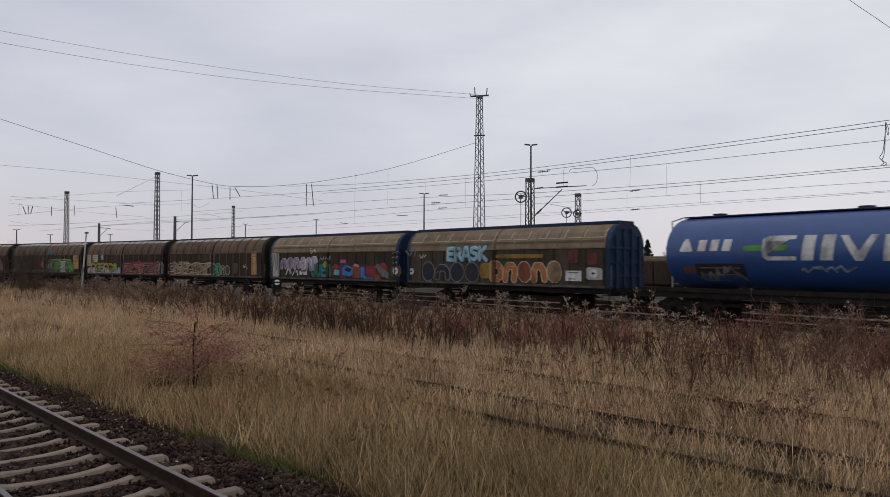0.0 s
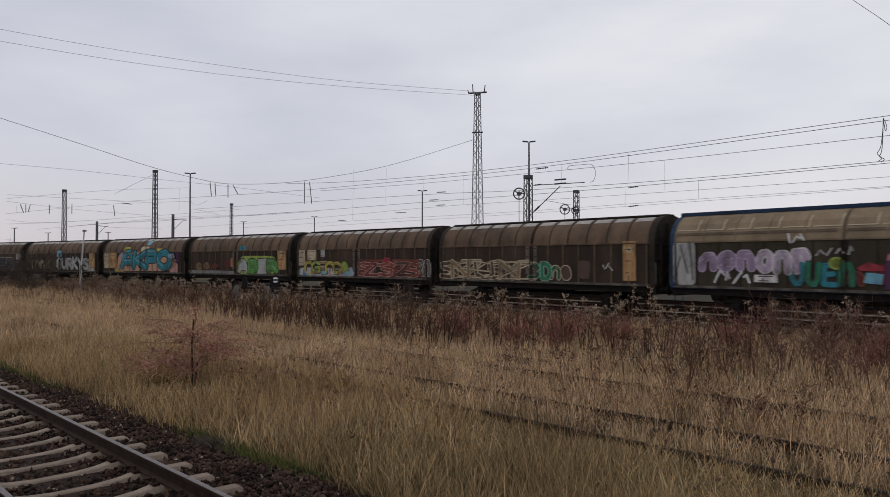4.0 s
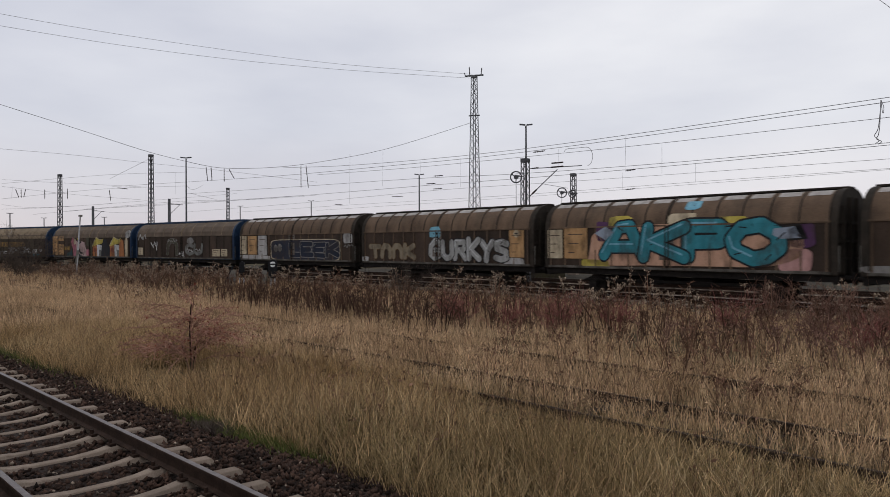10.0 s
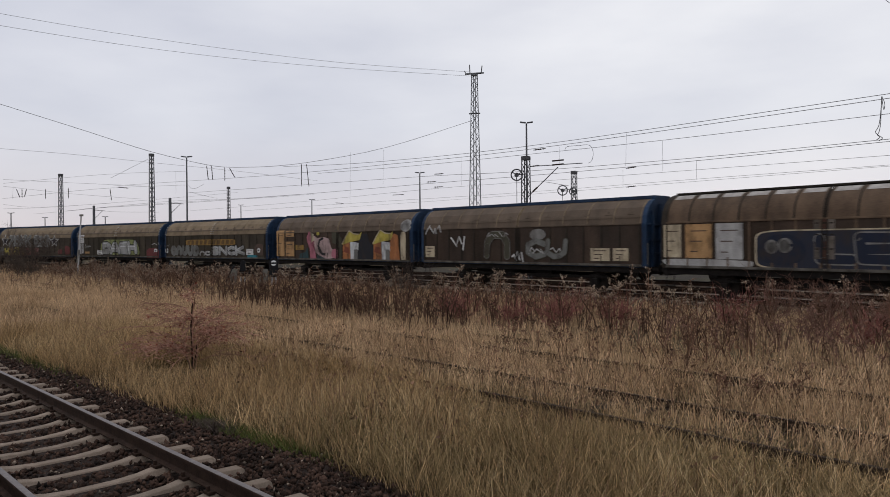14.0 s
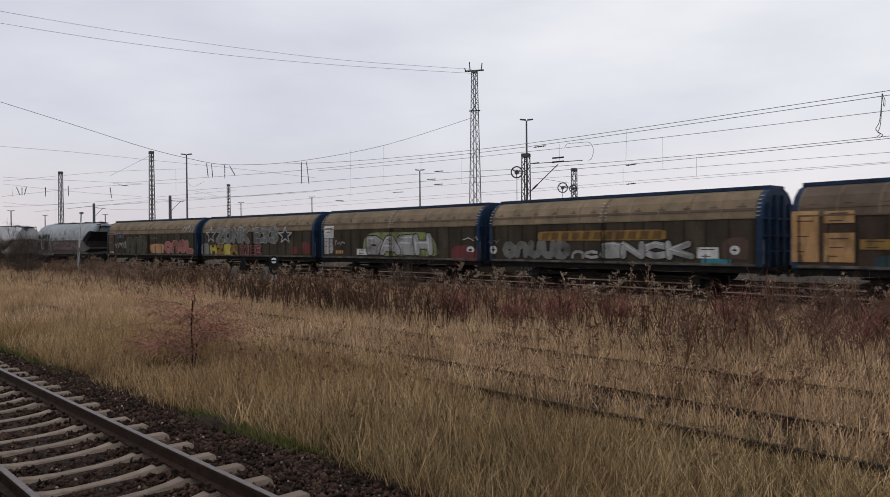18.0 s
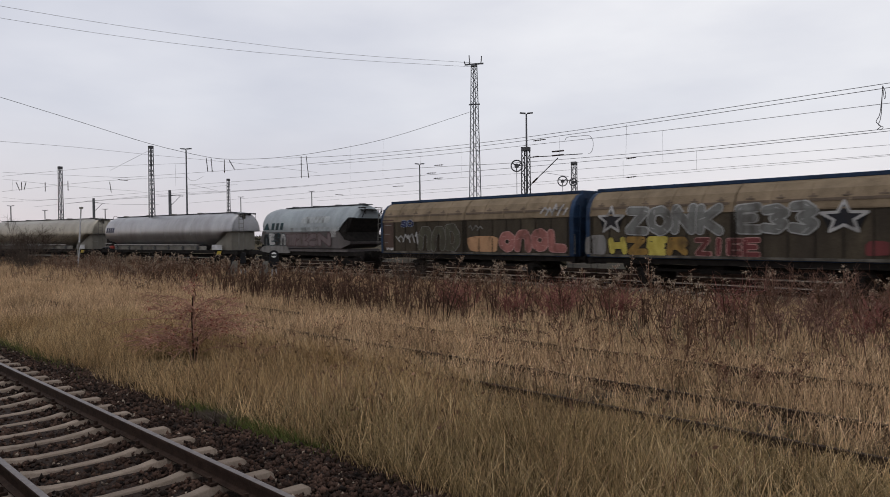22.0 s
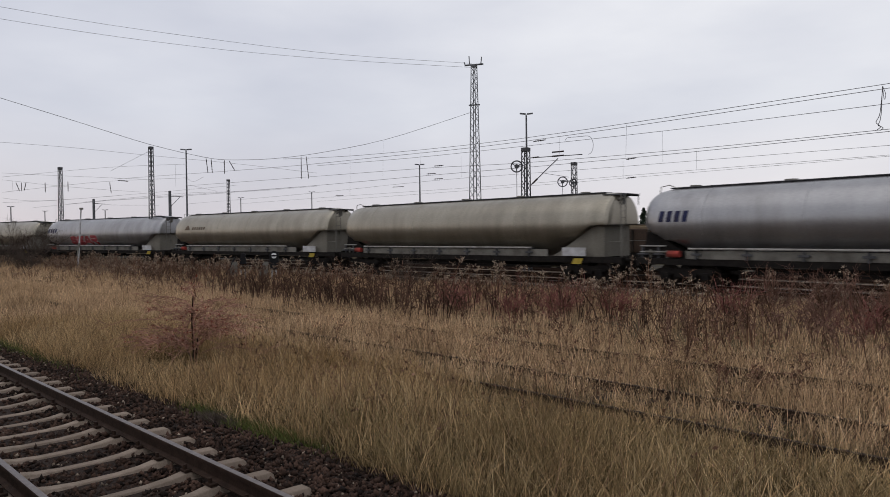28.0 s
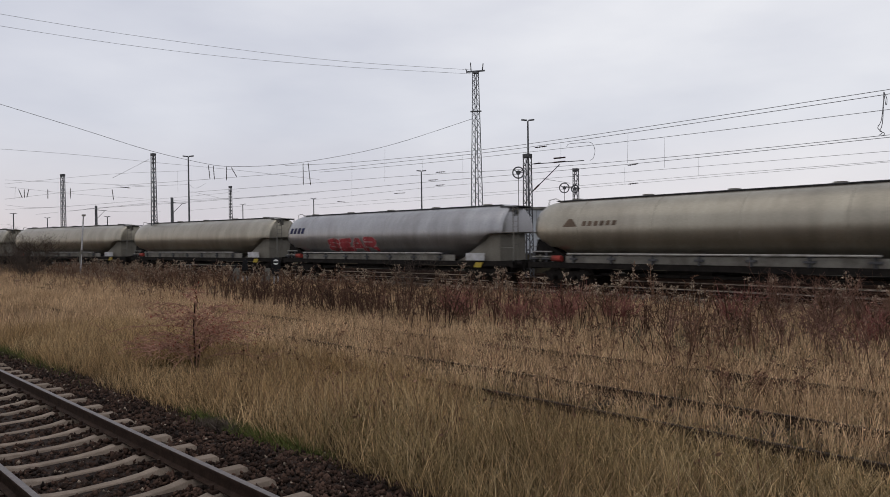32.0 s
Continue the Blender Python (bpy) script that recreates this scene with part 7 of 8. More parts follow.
P_SILO = mat("pale_yellow_concrete", (0.42, 0.34, 0.2), (0.52, 0.43, 0.27), 0.85, 0, 0.2, 4, 0.1)
far_silo(-101, 282, 17)


def shed(x, y, w, d, h, rz):
    ob = tagged(new("shed"), "distant low grey shed with a flat roof", "building", "far sheds")
    ob.matrix_basis = pose(x, y, 0, 0, 0, rz)
    bm = bmesh.new()
    box(bm, -w / 2, w / 2, -d / 2, d / 2, -.5, h - .25)
    part("wall", bm, M_FRAMEGREY, ob)
    bm = bmesh.new()
    box(bm, -w / 2 - .2, w / 2 + .2, -d / 2 - .2, d / 2 + .2, h - .25, h, .04)
    part("roof", bm, M_MASTDARK, ob)


shed(-49, 154, 9, 6, 3.1, 20)
shed(-88, 262, 22, 10, 5.5, 15)


def ground_signal(x, y, top, rz, braced):
    """Low shunting signal: a black box with a round face on white legs, beside a concrete stub."""
    ob = tagged(new("ground_signal"), "low black shunting signal with round white-barred face on white legs", "signal", "shunting signals")
    ob.matrix_basis = pose(x, y, 0, 0, 0, rz)
    for s in (-.14, .14):
        bm = bmesh.new()
        rod(bm, (s, 0, -.5), (s * .8, 0, .25), .055, seg=8)
        part("leg", bm, M_WHITEPOST, ob, "white-painted leg")
    bm = bmesh.new()
    if braced:
        box(bm, -.2, .16, -.16, .16, .6, 1.0, .05)
    else:
        box(bm, -.27, .27, -.2, .2, .3, .98, .03)
    part("housing", bm, M_SIGNALBLACK, ob)
    bm = bmesh.new()
    rod(bm, (0, -.22, 1.12), (0, .12, 1.12), .16 if braced else .29, seg=24)
    part("round_head", bm, M_SIGNALBLACK, ob)
    if not braced:
        bm = bmesh.new()
        rod(bm, (0, -.255, 1.12), (0, -.225, 1.12), .165, seg=24)
        f = part("face", bm, M_SIGNALWHITE, ob, "white round face")
        bm = bmesh.new()
        box(bm, -.17, .17, -.27, -.258, 1.07, 1.17)
        part("bar", bm, M_SIGNALBLACK, f, "black bar")
    else:
        bm = bmesh.new()
        rod(bm, (-1.25, 0, -.5), (-.5, 0, 1.0), .055, seg=6)
        part("brace", bm, M_SIGNALBLACK, ob)
    bm = bmesh.new()
    va = [bm.verts.new((x, -.2, z)) for x, z in ((-1.15, -.5), (-.34, -.5), (-.34, .75), (-.62, .75))]
    vb = [bm.verts.new((v.co.x, .2, v.co.z)) for v in va]
    bm.faces.new(va)
    bm.faces.new(vb[::-1])
    for k in range(4):
        bm.faces.new((va[k], vb[k], vb[(k + 1) % 4], va[(k + 1) % 4]))
    bmesh.ops.recalc_face_normals(bm, faces=bm.faces)
    part("concrete_stub", bm, M_FRAMEGREY, ob, "grey concrete stub")


ground_signal(-38.0, 23.2, 1.4, 58, False)
ground_signal(-39.9, 22.2, 1.4, 60, True)

# Leaning white post
post = tagged(new("leaning_post"), "thin leaning white post in the weeds", "post")
bm = bmesh.new()
rod(bm, (-65.2, 20.7, -.6), (-64.85, 20.95, 4.8), .075, .055, seg=8)
part("pole", bm, M_WHITEPOST, post)
bm = bmesh.new()
rod(bm, (-65.17, 20.72, .7), (-65.05, 20.8, 1.9), .10, .10, seg=8)
part("sleeve", bm, M_FRAMEGREY, post)
bm = bmesh.new()
box(bm, -65.0, -64.6, 20.85, 21.05, 4.75, 4.9)
part("cap", bm, M_FRAMEGREY, post)


# ---- plants ----
def low_over_rails(x, y):
    """The grass stays short along the rails of the old sidings, where the ballast is thin."""
    k = np.ones(len(x))
    for y0, x0, dense in ((8.87, -8.6, .30), (10.38, -7.8, .5), (12.95, -5.5, .7)):
        d = y0 + .06 - y
        on = (x > x0 - 1.5 + 3 * value_noise(x, y * 0, .8, 19))
        k = np.where((d > 0) & (d < .24) & on, dense + .3 * value_noise(x, y * 0, .35, 23), k)
        k = np.where((d >= .24) & (d < 1.5) & on, np.minimum(k, dense + .45), k)
    k = np.where(((x + 14.2) / 1.2) ** 2 + ((y - 6.35) / .7) ** 2 < 1, np.minimum(k, .28), k)
    return k


def blades(name, n, place, height, width, lean, seed, material, label, segs=2):
    """Grass: bent tapering blades as strips; place(r, n) gives foot points."""
    r = np.random.RandomState(seed)
    p = place(r, n)
    n = len(p)
    h = r.uniform(height[0], height[1], n) * r.uniform(.75, 1.15, n)
    a = r.uniform(0, math.tau, n)
    h = h * low_over_rails(p[:, 0], p[:, 1])
    ln = r.uniform(lean[0], lean[1], n) * h
    d = np.stack([np.cos(a), np.sin(a)], 1)
    b = r.uniform(0, math.tau, n)
    s = np.stack([np.cos(b), np.sin(b)], 1) * (r.uniform(width[0], width[1], n)[:, None] / 2)
    rows = []
    for k in range(segs + 1):
        t = k / segs
        c = p.copy()
        c[:, :2] += d * (ln * t ** 1.8)[:, None]
        c[:, 2] += h * (t - .18 * t ** 3 * r.uniform(0, 1, n))
        w = s * (1.0 - .8 * t)
        L, R = c.copy(), c.copy()
        L[:, :2] -= w
        R[:, :2] += w
        rows.append(np.stack([L, R], 1))
    v = np.stack(rows, 1).reshape(n, -1, 3)
    m = (segs + 1) * 2
    f = np.concatenate([np.array([[2 * k, 2 * k + 1, 2 * k + 3, 2 * k + 2]]) for k in range(segs)], 0)
    f = (f[None] + (np.arange(n) * m)[:, None, None]).reshape(-1, 4)
    ob = new(name, raw_mesh(name, v.reshape(-1, 3), f, material))
    return tagged(ob, label, "grass", kind="stuff")


def in_view_wedge(x, y, wide=0.0):
    a = np.degrees(np.arctan2(-x, np.maximum(y, .1)))
    return (a > 8 - wide) & (a < 82)


def value_noise(x, y, s, seed):
    """Smooth patchiness for numpy points."""
    r = np.random.RandomState(seed)
    g = r.uniform(0, 1, (64, 64))
    u, w = x / s, y / s
    i, j = np.floor(u).astype(int), np.floor(w).astype(int)
    fu, fw = u - i, w - j
    fu, fw = fu * fu * (3 - 2 * fu), fw * fw * (3 - 2 * fw)
    q = lambda a, b: g[a % 64, b % 64]
    return (q(i, j) * (1 - fu) + q(i + 1, j) * fu) * (1 - fw) + (q(i, j + 1) * (1 - fu) + q(i + 1, j + 1) * fu) * fw


def field(x0, x1, y0, y1, patch, keep_min, seed, edge=True):
    def place(r, n):
        x, y = r.uniform(x0, x1, n), r.uniform(y0, y1, n)
        k = in_view_wedge(x, y)
        v = value_noise(x, y, patch, seed)
        k &= r.uniform(0, 1, n) < np.clip(v * 1.6 - .1, keep_min, 1)
        if edge:
            k &= y > 4.72 + .042 * np.minimum(x + 7, 0) + .45 * value_noise(x, y * 0, .9, 7)
        x, y = x[k], y[k]
        # gather into tufts
        x = x + (np.round(x / .22) * .22 - x) * r.uniform(0, .8, len(x))
        y = y + (np.round(y / .22) * .22 - y) * r.uniform(0, .8, len(y))
        return np.stack([x, y, np.full(len(x), -.47)], 1)
    return place


def olive_share(x, y):
    """How far the grass has stayed green: more towards the open right-hand end of the field."""
    return np.clip((x + 9.5) / 4.5, 0, 1) * np.clip((9.2 - y) / 1.2, 0, 1)


def thin(place, share, seed):
    """Leaves out a share of the foot points, by place."""
    def inner(r, n):
        p = place(r, n)
        q = np.random.RandomState(seed).uniform(0, 1, len(p))
        return p[q > share(p[:, 0], p[:, 1])]
    return inner


blades("tall_dry_grass", 88000, thin(field(-24, -1.5, 4.3, 9.0, .55, .12, 11), lambda x, y: .72 * olive_share(x, y), 1), (.24, .68), (.006, .012), (.1, .7), 21, M_GRASS, "tall dry straw-coloured grass beside the track", 3)
# The short layer doubles as painted shade at the foot of the stalks.
blades("low_olive_grass", 90000, field(-26, -1.5, 4.2, 9.5, .9, .2, 12), (.12, .36), (.006, .012), (.2, .9), 22, M_GRASSLOWSHADE, "short olive-brown grass under the dry stalks, darkened for shade in the gaps")
blades("olive_grass", 54000, thin(field(-11, -1.5, 4.9, 9.2, .5, .12, 10), lambda x, y: 1 - olive_share(x, y), 2), (.22, .56), (.006, .012), (.12, .7), 20, M_OLIVE, "faded green-brown grass in front of the old siding", 3)
blades("middle_grass", 98000, field(-42, -1.5, 8.6, 14.5, .9, .25, 13), (.26, .6), (.010, .018), (.1, .65), 23, M_GRASSPALE, "pale dry grass over the old sidings")
# Same darkened undergrowth, shade in its colour, over the sidings.
blades("middle_low_grass", 50000, field(-45, -1.5, 8.6, 16, 1.4, .2, 14), (.12, .32), (.008, .014), (.2, .9), 24, M_GRASSLOWSHADE, "short olive-brown grass over the old sidings, darkened for shade in the gaps")
blades("far_grass", 150000, field(-100, -1.5, 13.5, 25.5, 2.2, .3, 15), (.35, .7), (.012, .022), (.1, .5), 25, M_GRASSPALE, "dry grass in front of the main line")
blades("left_grass", 110000, field(-80, -22, 3.9, 14, 2.0, .3, 16), (.3, .68), (.012, .022), (.1, .5), 26, M_GRASSPALE, "pale dry grass farther down the field")


def tuft_place(cx, cy, rx, ry):
    """Foot points on the slope of the ballast shoulder."""
    def place(r, n):
        y = r.normal(cy, ry, n)
        return np.stack([r.normal(cx, rx, n), y, -.26 - .158 * np.clip(y - NEAR_Y - 1.75, 0, 1.55)], 1)
    return place


blades("straw_stalks", 9500, field(-24, -1.5, 5.0, 9.2, .7, .15, 17), (.3, .68), (.007, .011), (.1, .8), 27, M_STRAW, "pale bent straw stalks standing out of the grass", 3)
blades("straw_stalks", 20000, field(-45, -1.5, 8.8, 15.5, 1.0, .15, 18), (.22, .55), (.008, .013), (.1, .8), 28, M_STRAW, "pale bent straw stalks over the old sidings", 2)
blades("dead_stems", 9000, field(-30, -1.5, 5.2, 15.0, .8, .15, 19), (.3, .75), (.008, .014), (.05, .8), 29, M_STALK, "dark dead stems among the dry grass", 2)
blades("green_tuft", 3300, tuft_place(-9.2, 4.93, .75, .13), (.05, .16), (.006, .012), (.3, 1.0), 31, M_GREEN, "green grass tuft on the ballast shoulder")
blades("dead_tuft", 1300, tuft_place(-9.3, 4.72, .17, .09), (.06, .17), (.008, .016), (.3, 1.0), 30, M_TWIG, "small dark clump of dead growth on the ballast")
blades("green_tuft", 1500, tuft_place(-19.0, 4.55, 2.0, .13), (.06, .2), (.006, .012), (.3, 1.0), 36, M_GREEN, "greenish grass along the edge of the ballast")
blades("green_tuft", 1200, tuft_place(-8.0, 5.02, .4, .09), (.06, .16), (.006, .012), (.3, 1.0), 32, M_GREEN, "small green grass tuft on the ballast shoulder")


def seed_specks(name, n, x0, x1, y0, y1, lo, hi, size, seed, material, label):
    """Feathery grass heads: small flecks in loose sprays over the grass."""
    r = np.random.RandomState(seed)
    p = field(x0, x1, y0, y1, 1.2, .25, seed)(r, n)
    p[:, 2] = -.47 + r.uniform(lo, hi, len(p)) * low_over_rails(p[:, 0], p[:, 1])
    q = np.repeat(p, 5, 0) + r.normal(0, 1, (len(p) * 5, 3)) * np.array([.02, .02, .05])
    v, f = flecks(q, size, seed)
    return tagged(new(name, raw_mesh(name, v, f, material)), label, "grass", kind="stuff")


def strips(segments, widths, seed):
    """Thin two-sided strips for stems and twigs: segments (n,2,3); widths (n,2). Two crossed quads each."""
    r = np.random.RandomState(seed)
    seg = np.asarray(segments, float)
    w = np.asarray(widths, float)
    d = seg[:, 1] - seg[:, 0]
    q = r.normal(0, 1, d.shape)
    u = np.cross(d, q)
    u /= np.linalg.norm(u, axis=1, keepdims=True) + 1e-9
    v2 = np.cross(d, u)
    v2 /= np.linalg.norm(v2, axis=1, keepdims=True) + 1e-9
    out = []
    for ax in (u, v2):
        out.append(np.stack([seg[:, 0] - ax * w[:, :1] / 2, seg[:, 0] + ax * w[:, :1] / 2, seg[:, 1] + ax * w[:, 1:] / 2, seg[:, 1] - ax * w[:, 1:] / 2], 1))
    v = np.concatenate(out, 0)
    return v.reshape(-1, 3), np.arange(len(v) * 4).reshape(-1, 4)


def flecks(points, size, seed):
    """Small ragged leaf or fluff flecks: one tilted quad each."""
    r = np.random.RandomState(seed)
    p = np.asarray(points, float)
    n = len(p)
    a = r.normal(0, 1, (n, 3))
    a /= np.linalg.norm(a, axis=1, keepdims=True)
    b = np.cross(a, r.normal(0, 1, (n, 3)))
    b /= np.linalg.norm(b, axis=1, keepdims=True)
    s = r.uniform(size[0], size[1], (n, 1))
    v = np.stack([p - a * s, p + b * s * .45, p + a * s, p - b * s * .45], 1)
    return v.reshape(-1, 3), np.arange(n * 4).reshape(-1, 4)


def weeds(name, n, x0, x1, y0, y1, height, patch, cut, seed, stem_m, plume_m, label, plume=9, leaf=9, stem_w=.013, leaf_s=(.02, .06)):
    """Dead goldenrod: leaning stems with curled leaves and a fluffy, arching head."""
    r = np.random.RandomState(seed)
    x, y = r.uniform(x0, x1, n), r.uniform(y0, y1, n)
    v = value_noise(x, y, patch, seed) * .7 + value_noise(x, y, patch * .3, seed + 1) * .3
    k = in_view_wedge(x, y) & (v > cut)
    x, y, v = x[k], y[k], v[k]
    n = len(x)
    # stems crowd into clumps and spread outwards from them
    c = .75
    ci, cj = np.round(x / c), np.round(y / c)
    cx, cy = ci * c + .3 * np.sin(ci * 12.9 + cj * 78.2), cj * c + .3 * np.sin(ci * 39.3 + cj * 11.1)
    a = np.arctan2(y - cy, x - cx) + r.normal(0, .6, n)
    tall = .62 + .55 * (np.sin(ci * 5.3 + cj * 9.7) * .5 + .5)
    x, y = x + (cx - x) * .62, y + (cy - y) * .62
    h = r.uniform(height[0], height[1], n) * (0.75 + .45 * v) * tall * r.uniform(.75, 1.1, n)
    ln = (.04 + .5 * r.uniform(0, 1, n) ** 1.6) * h
    foot = np.stack([x, y, np.full(n, -.47)], 1)
    dirn = np.stack([np.cos(a), np.sin(a), np.zeros(n)], 1)
    up3 = np.array([0, 0, 1])
    mid = foot + dirn * (ln * .42)[:, None] + up3 * (h * .55)[:, None] + r.normal(0, .03, (n, 3))
    tip = foot + dirn * ln[:, None] + up3 * h[:, None]
    tip2 = mid + np.stack([np.cos(a + 1.9) * .22, np.sin(a + 1.9) * .22, np.full(n, .36)], 1) * (h * r.uniform(.4, 1.0, n))[:, None]
    seg = np.concatenate([np.stack([foot, mid], 1), np.stack([mid, tip], 1), np.stack([mid, tip2], 1)], 0)
    w = np.concatenate([np.tile([stem_w, stem_w * .8], (n, 1)), np.tile([stem_w * .8, stem_w * .4], (n, 1)), np.tile([stem_w * .5, stem_w * .3], (n, 1))], 0)
    # side branches of the head
    nb = 4
    f = r.uniform(.84, 1.0, (n, nb))
    st = mid[:, None] + (tip - mid)[:, None] * ((f - .55) / .45)[..., None]
    ba = r.uniform(0, math.tau, (n, nb))
    bl = r.uniform(.08, .22, (n, nb))
    en = st + np.stack([np.cos(ba) * bl, np.sin(ba) * bl, bl * r.uniform(.1, .8, (n, nb))], -1)
    seg = np.concatenate([seg, np.stack([st.reshape(-1, 3), en.reshape(-1, 3)], 1)], 0)
    w = np.concatenate([w, np.tile([stem_w * .5, stem_w * .3], (n * nb, 1))], 0)
    sv, sf = strips(seg, w, seed + 2)
    # curled leaves along the stem
    t = r.uniform(.45, .95, (n, leaf))
    lp = foot[:, None] + (tip - foot)[:, None] * t[..., None] + r.normal(0, .05, (n, leaf, 3))
    lv, lf = flecks(lp.reshape(-1, 3), leaf_s, seed + 3)
    ob = tagged(new(name, raw_mesh(name, np.concatenate([sv, lv]), np.concatenate([sf, lf + len(sv)]), stem_m)), label, "weeds", kind="stuff")
    # fluff on the head
    u = r.uniform(0, 1, (n, nb, plume))
    pp = st[:, :, None] + (en - st)[:, :, None] * u[..., None] + r.normal(0, .025, (n, nb, plume, 3))
    pv, pf = flecks(pp.reshape(-1, 3), (.014, .045), seed + 4)
    fl = new("seed_heads", raw_mesh("seed_heads", pv, pf, plume_m))
    tagged(fl, "pale fluffy seed heads on dead weeds", "weeds", kind="stuff")
    return ob


seed_specks("grass_heads", 12000, -24, -1.5, 4.9, 9.0, .22, .6, (.005, .011), 33, M_GRASS, "feathery heads of the dry grass")
seed_specks("grass_heads", 16000, -45, -1.5, 8.8, 15.5, .2, .6, (.008, .02), 34, M_GRASSPALE, "pale feathery heads of the dry grass")
seed_specks("dark_heads", 2200, -40, -1.5, 5.5, 15.5, .2, .65, (.008, .02), 35, M_STALK, "dark dead seed heads in the grass")
weeds("dead_goldenrod", 300, -27.5, -14.0, 13.8, 16.6, (.95, 1.3), 1.0, .28, 37, M_DARKSTEM, M_DARKSTEM, "bold dark leafless goldenrod stems", 1, 1, .042)
weeds("dead_goldenrod", 500, -60, -25, 12.0, 18.0, (.7, 1.15), 2.2, .5, 38, M_STALK, M_PLUME, "scattered brown goldenrod stems down the field", 2, 2, .032)
weeds("dead_goldenrod", 70, -9.2, -5.8, 13.2, 16.0, (.8, 1.3), .8, .45, 39, M_STALK, M_STALK, "clump of dark dead stems in the grass", 2, 2, .03)
weeds("dead_goldenrod", 760, -45, -3.0, 15.8, 18.8, (.6, 1.2), 1.3, .5, 41, M_DARKSTEM, M_STALK, "brown dead goldenrod stalks", 1, 2, .04)
weeds("dead_goldenrod", 1900, -75, -1.0, 18.6, 22.6, (.6, 1.3), 1.3, .44, 45, M_STALK, M_STALK, "dense brown dead goldenrod before the train", 1, 2, .036, (.02, .05))
weeds("dead_goldenrod", 1300, -75, -1.0, 22.0, 24.6, (.8, 1.4), 2.0, .45, 47, M_STALK, M_PLUME, "tall goldenrod with pale fluffy heads", 9, 1, .03)
weeds("dead_goldenrod", 1600, -100, -44, 17.5, 22.0, (.6, 1.3), 4.0, .30, 49, M_STALK, M_PLUME, "dead weeds far down the line", 4, 3, .03)
weeds("dock_stalks", 160, -12, -1.5, 11.5, 15.5, (.7, 1.15), 1.8, .52, 53, M_STALK, M_STALK, "sparse dark dock stalks in the grass", 3, 4, .014, (.008, .02))
weeds("dead_goldenrod", 230, -9.0, -1.0, 16.0, 20.5, (.6, 1.1), 1.2, .3, 58, M_BRAMBLE, M_BRAMBLE, "dark dead stems in front of the brambles", 2, 4, .03)
weeds("dock_clump", 30, -5.0, -4.0, 11.5, 12.3, (.45, .7), .8, .4, 55, M_STALK, M_STALK, "dark clump of dead dock by the old siding", 3, 8, .016, (.02, .05))
weeds("thin_stalks", 200, -14, -3, 5.6, 11, (.7, 1.05), 2.2, .45, 57, M_STALK, M_STALK, "thin dead stalks standing in the grass", 1, 2, .009, (.006, .014))


def twig_bush(name, x, y, height, spread_r, stems, seed, material, label, hips=0, levels=3, w=.014, z=-.5, berry_m=None, kids=4, droop=0.0, reach=(.5, .75)):
    """A bare shrub: forking twigs from a common foot; its berries are a part of it."""
    r = np.random.RandomState(seed)
    segs, ws, ends = [], [], []

    def grow(p, d, L, width, lev):
        q = p + d * L * .5 + r.normal(0, .03 * L, 3)
        e = q + (d + np.array([0, 0, -droop * (3 - lev) * .12]) + r.normal(0, .12, 3)) * L * .5
        segs.append((p, q)), ws.append((width, width * .85))
        segs.append((q, e)), ws.append((width * .85, width * .6))
        if lev == 0:
            ends.append(e)
            ends.append(q)
            return
        for k in range(kids):
            t = r.uniform(.35, 1.0)
            b = p + (e - p) * t
            nd = d + r.normal(0, .55, 3) + np.array([0, 0, .12])
            nd /= np.linalg.norm(nd)
            grow(b, nd, L * r.uniform(.45, .7), width * .6, lev - 1)

    for s in range(stems):
        a, tilt = r.uniform(0, math.tau), r.uniform(.05, 1.0) ** .7 * spread_r / height
        d = np.array([math.cos(a) * tilt, math.sin(a) * tilt, 1.0])
        d /= np.linalg.norm(d)
        grow(np.array([x + r.normal(0, .08 * spread_r), y + r.normal(0, .08 * spread_r), z]), d, height * r.uniform(reach[0], reach[1]), w, levels)
    sv, sf = strips(segs, ws, seed)
    ob = tagged(new(name), label, "shrub")
    ob.location = (x, y, z)
    c = np.array([x, y, z])
    b = new("twig_work", raw_mesh("twig_work", sv - c, sf, material))
    b.parent = ob
    if hips:
        pts = np.asarray(ends)[r.randint(0, len(ends), hips)] + r.normal(0, .02, (hips, 3))
        hv, hf = flecks(np.repeat(pts, 2, 0), (.014, .03), seed + 1)
        f = new("berry_scatter", raw_mesh("berry_scatter", hv - c, hf, berry_m))
        f.parent = ob
    return ob


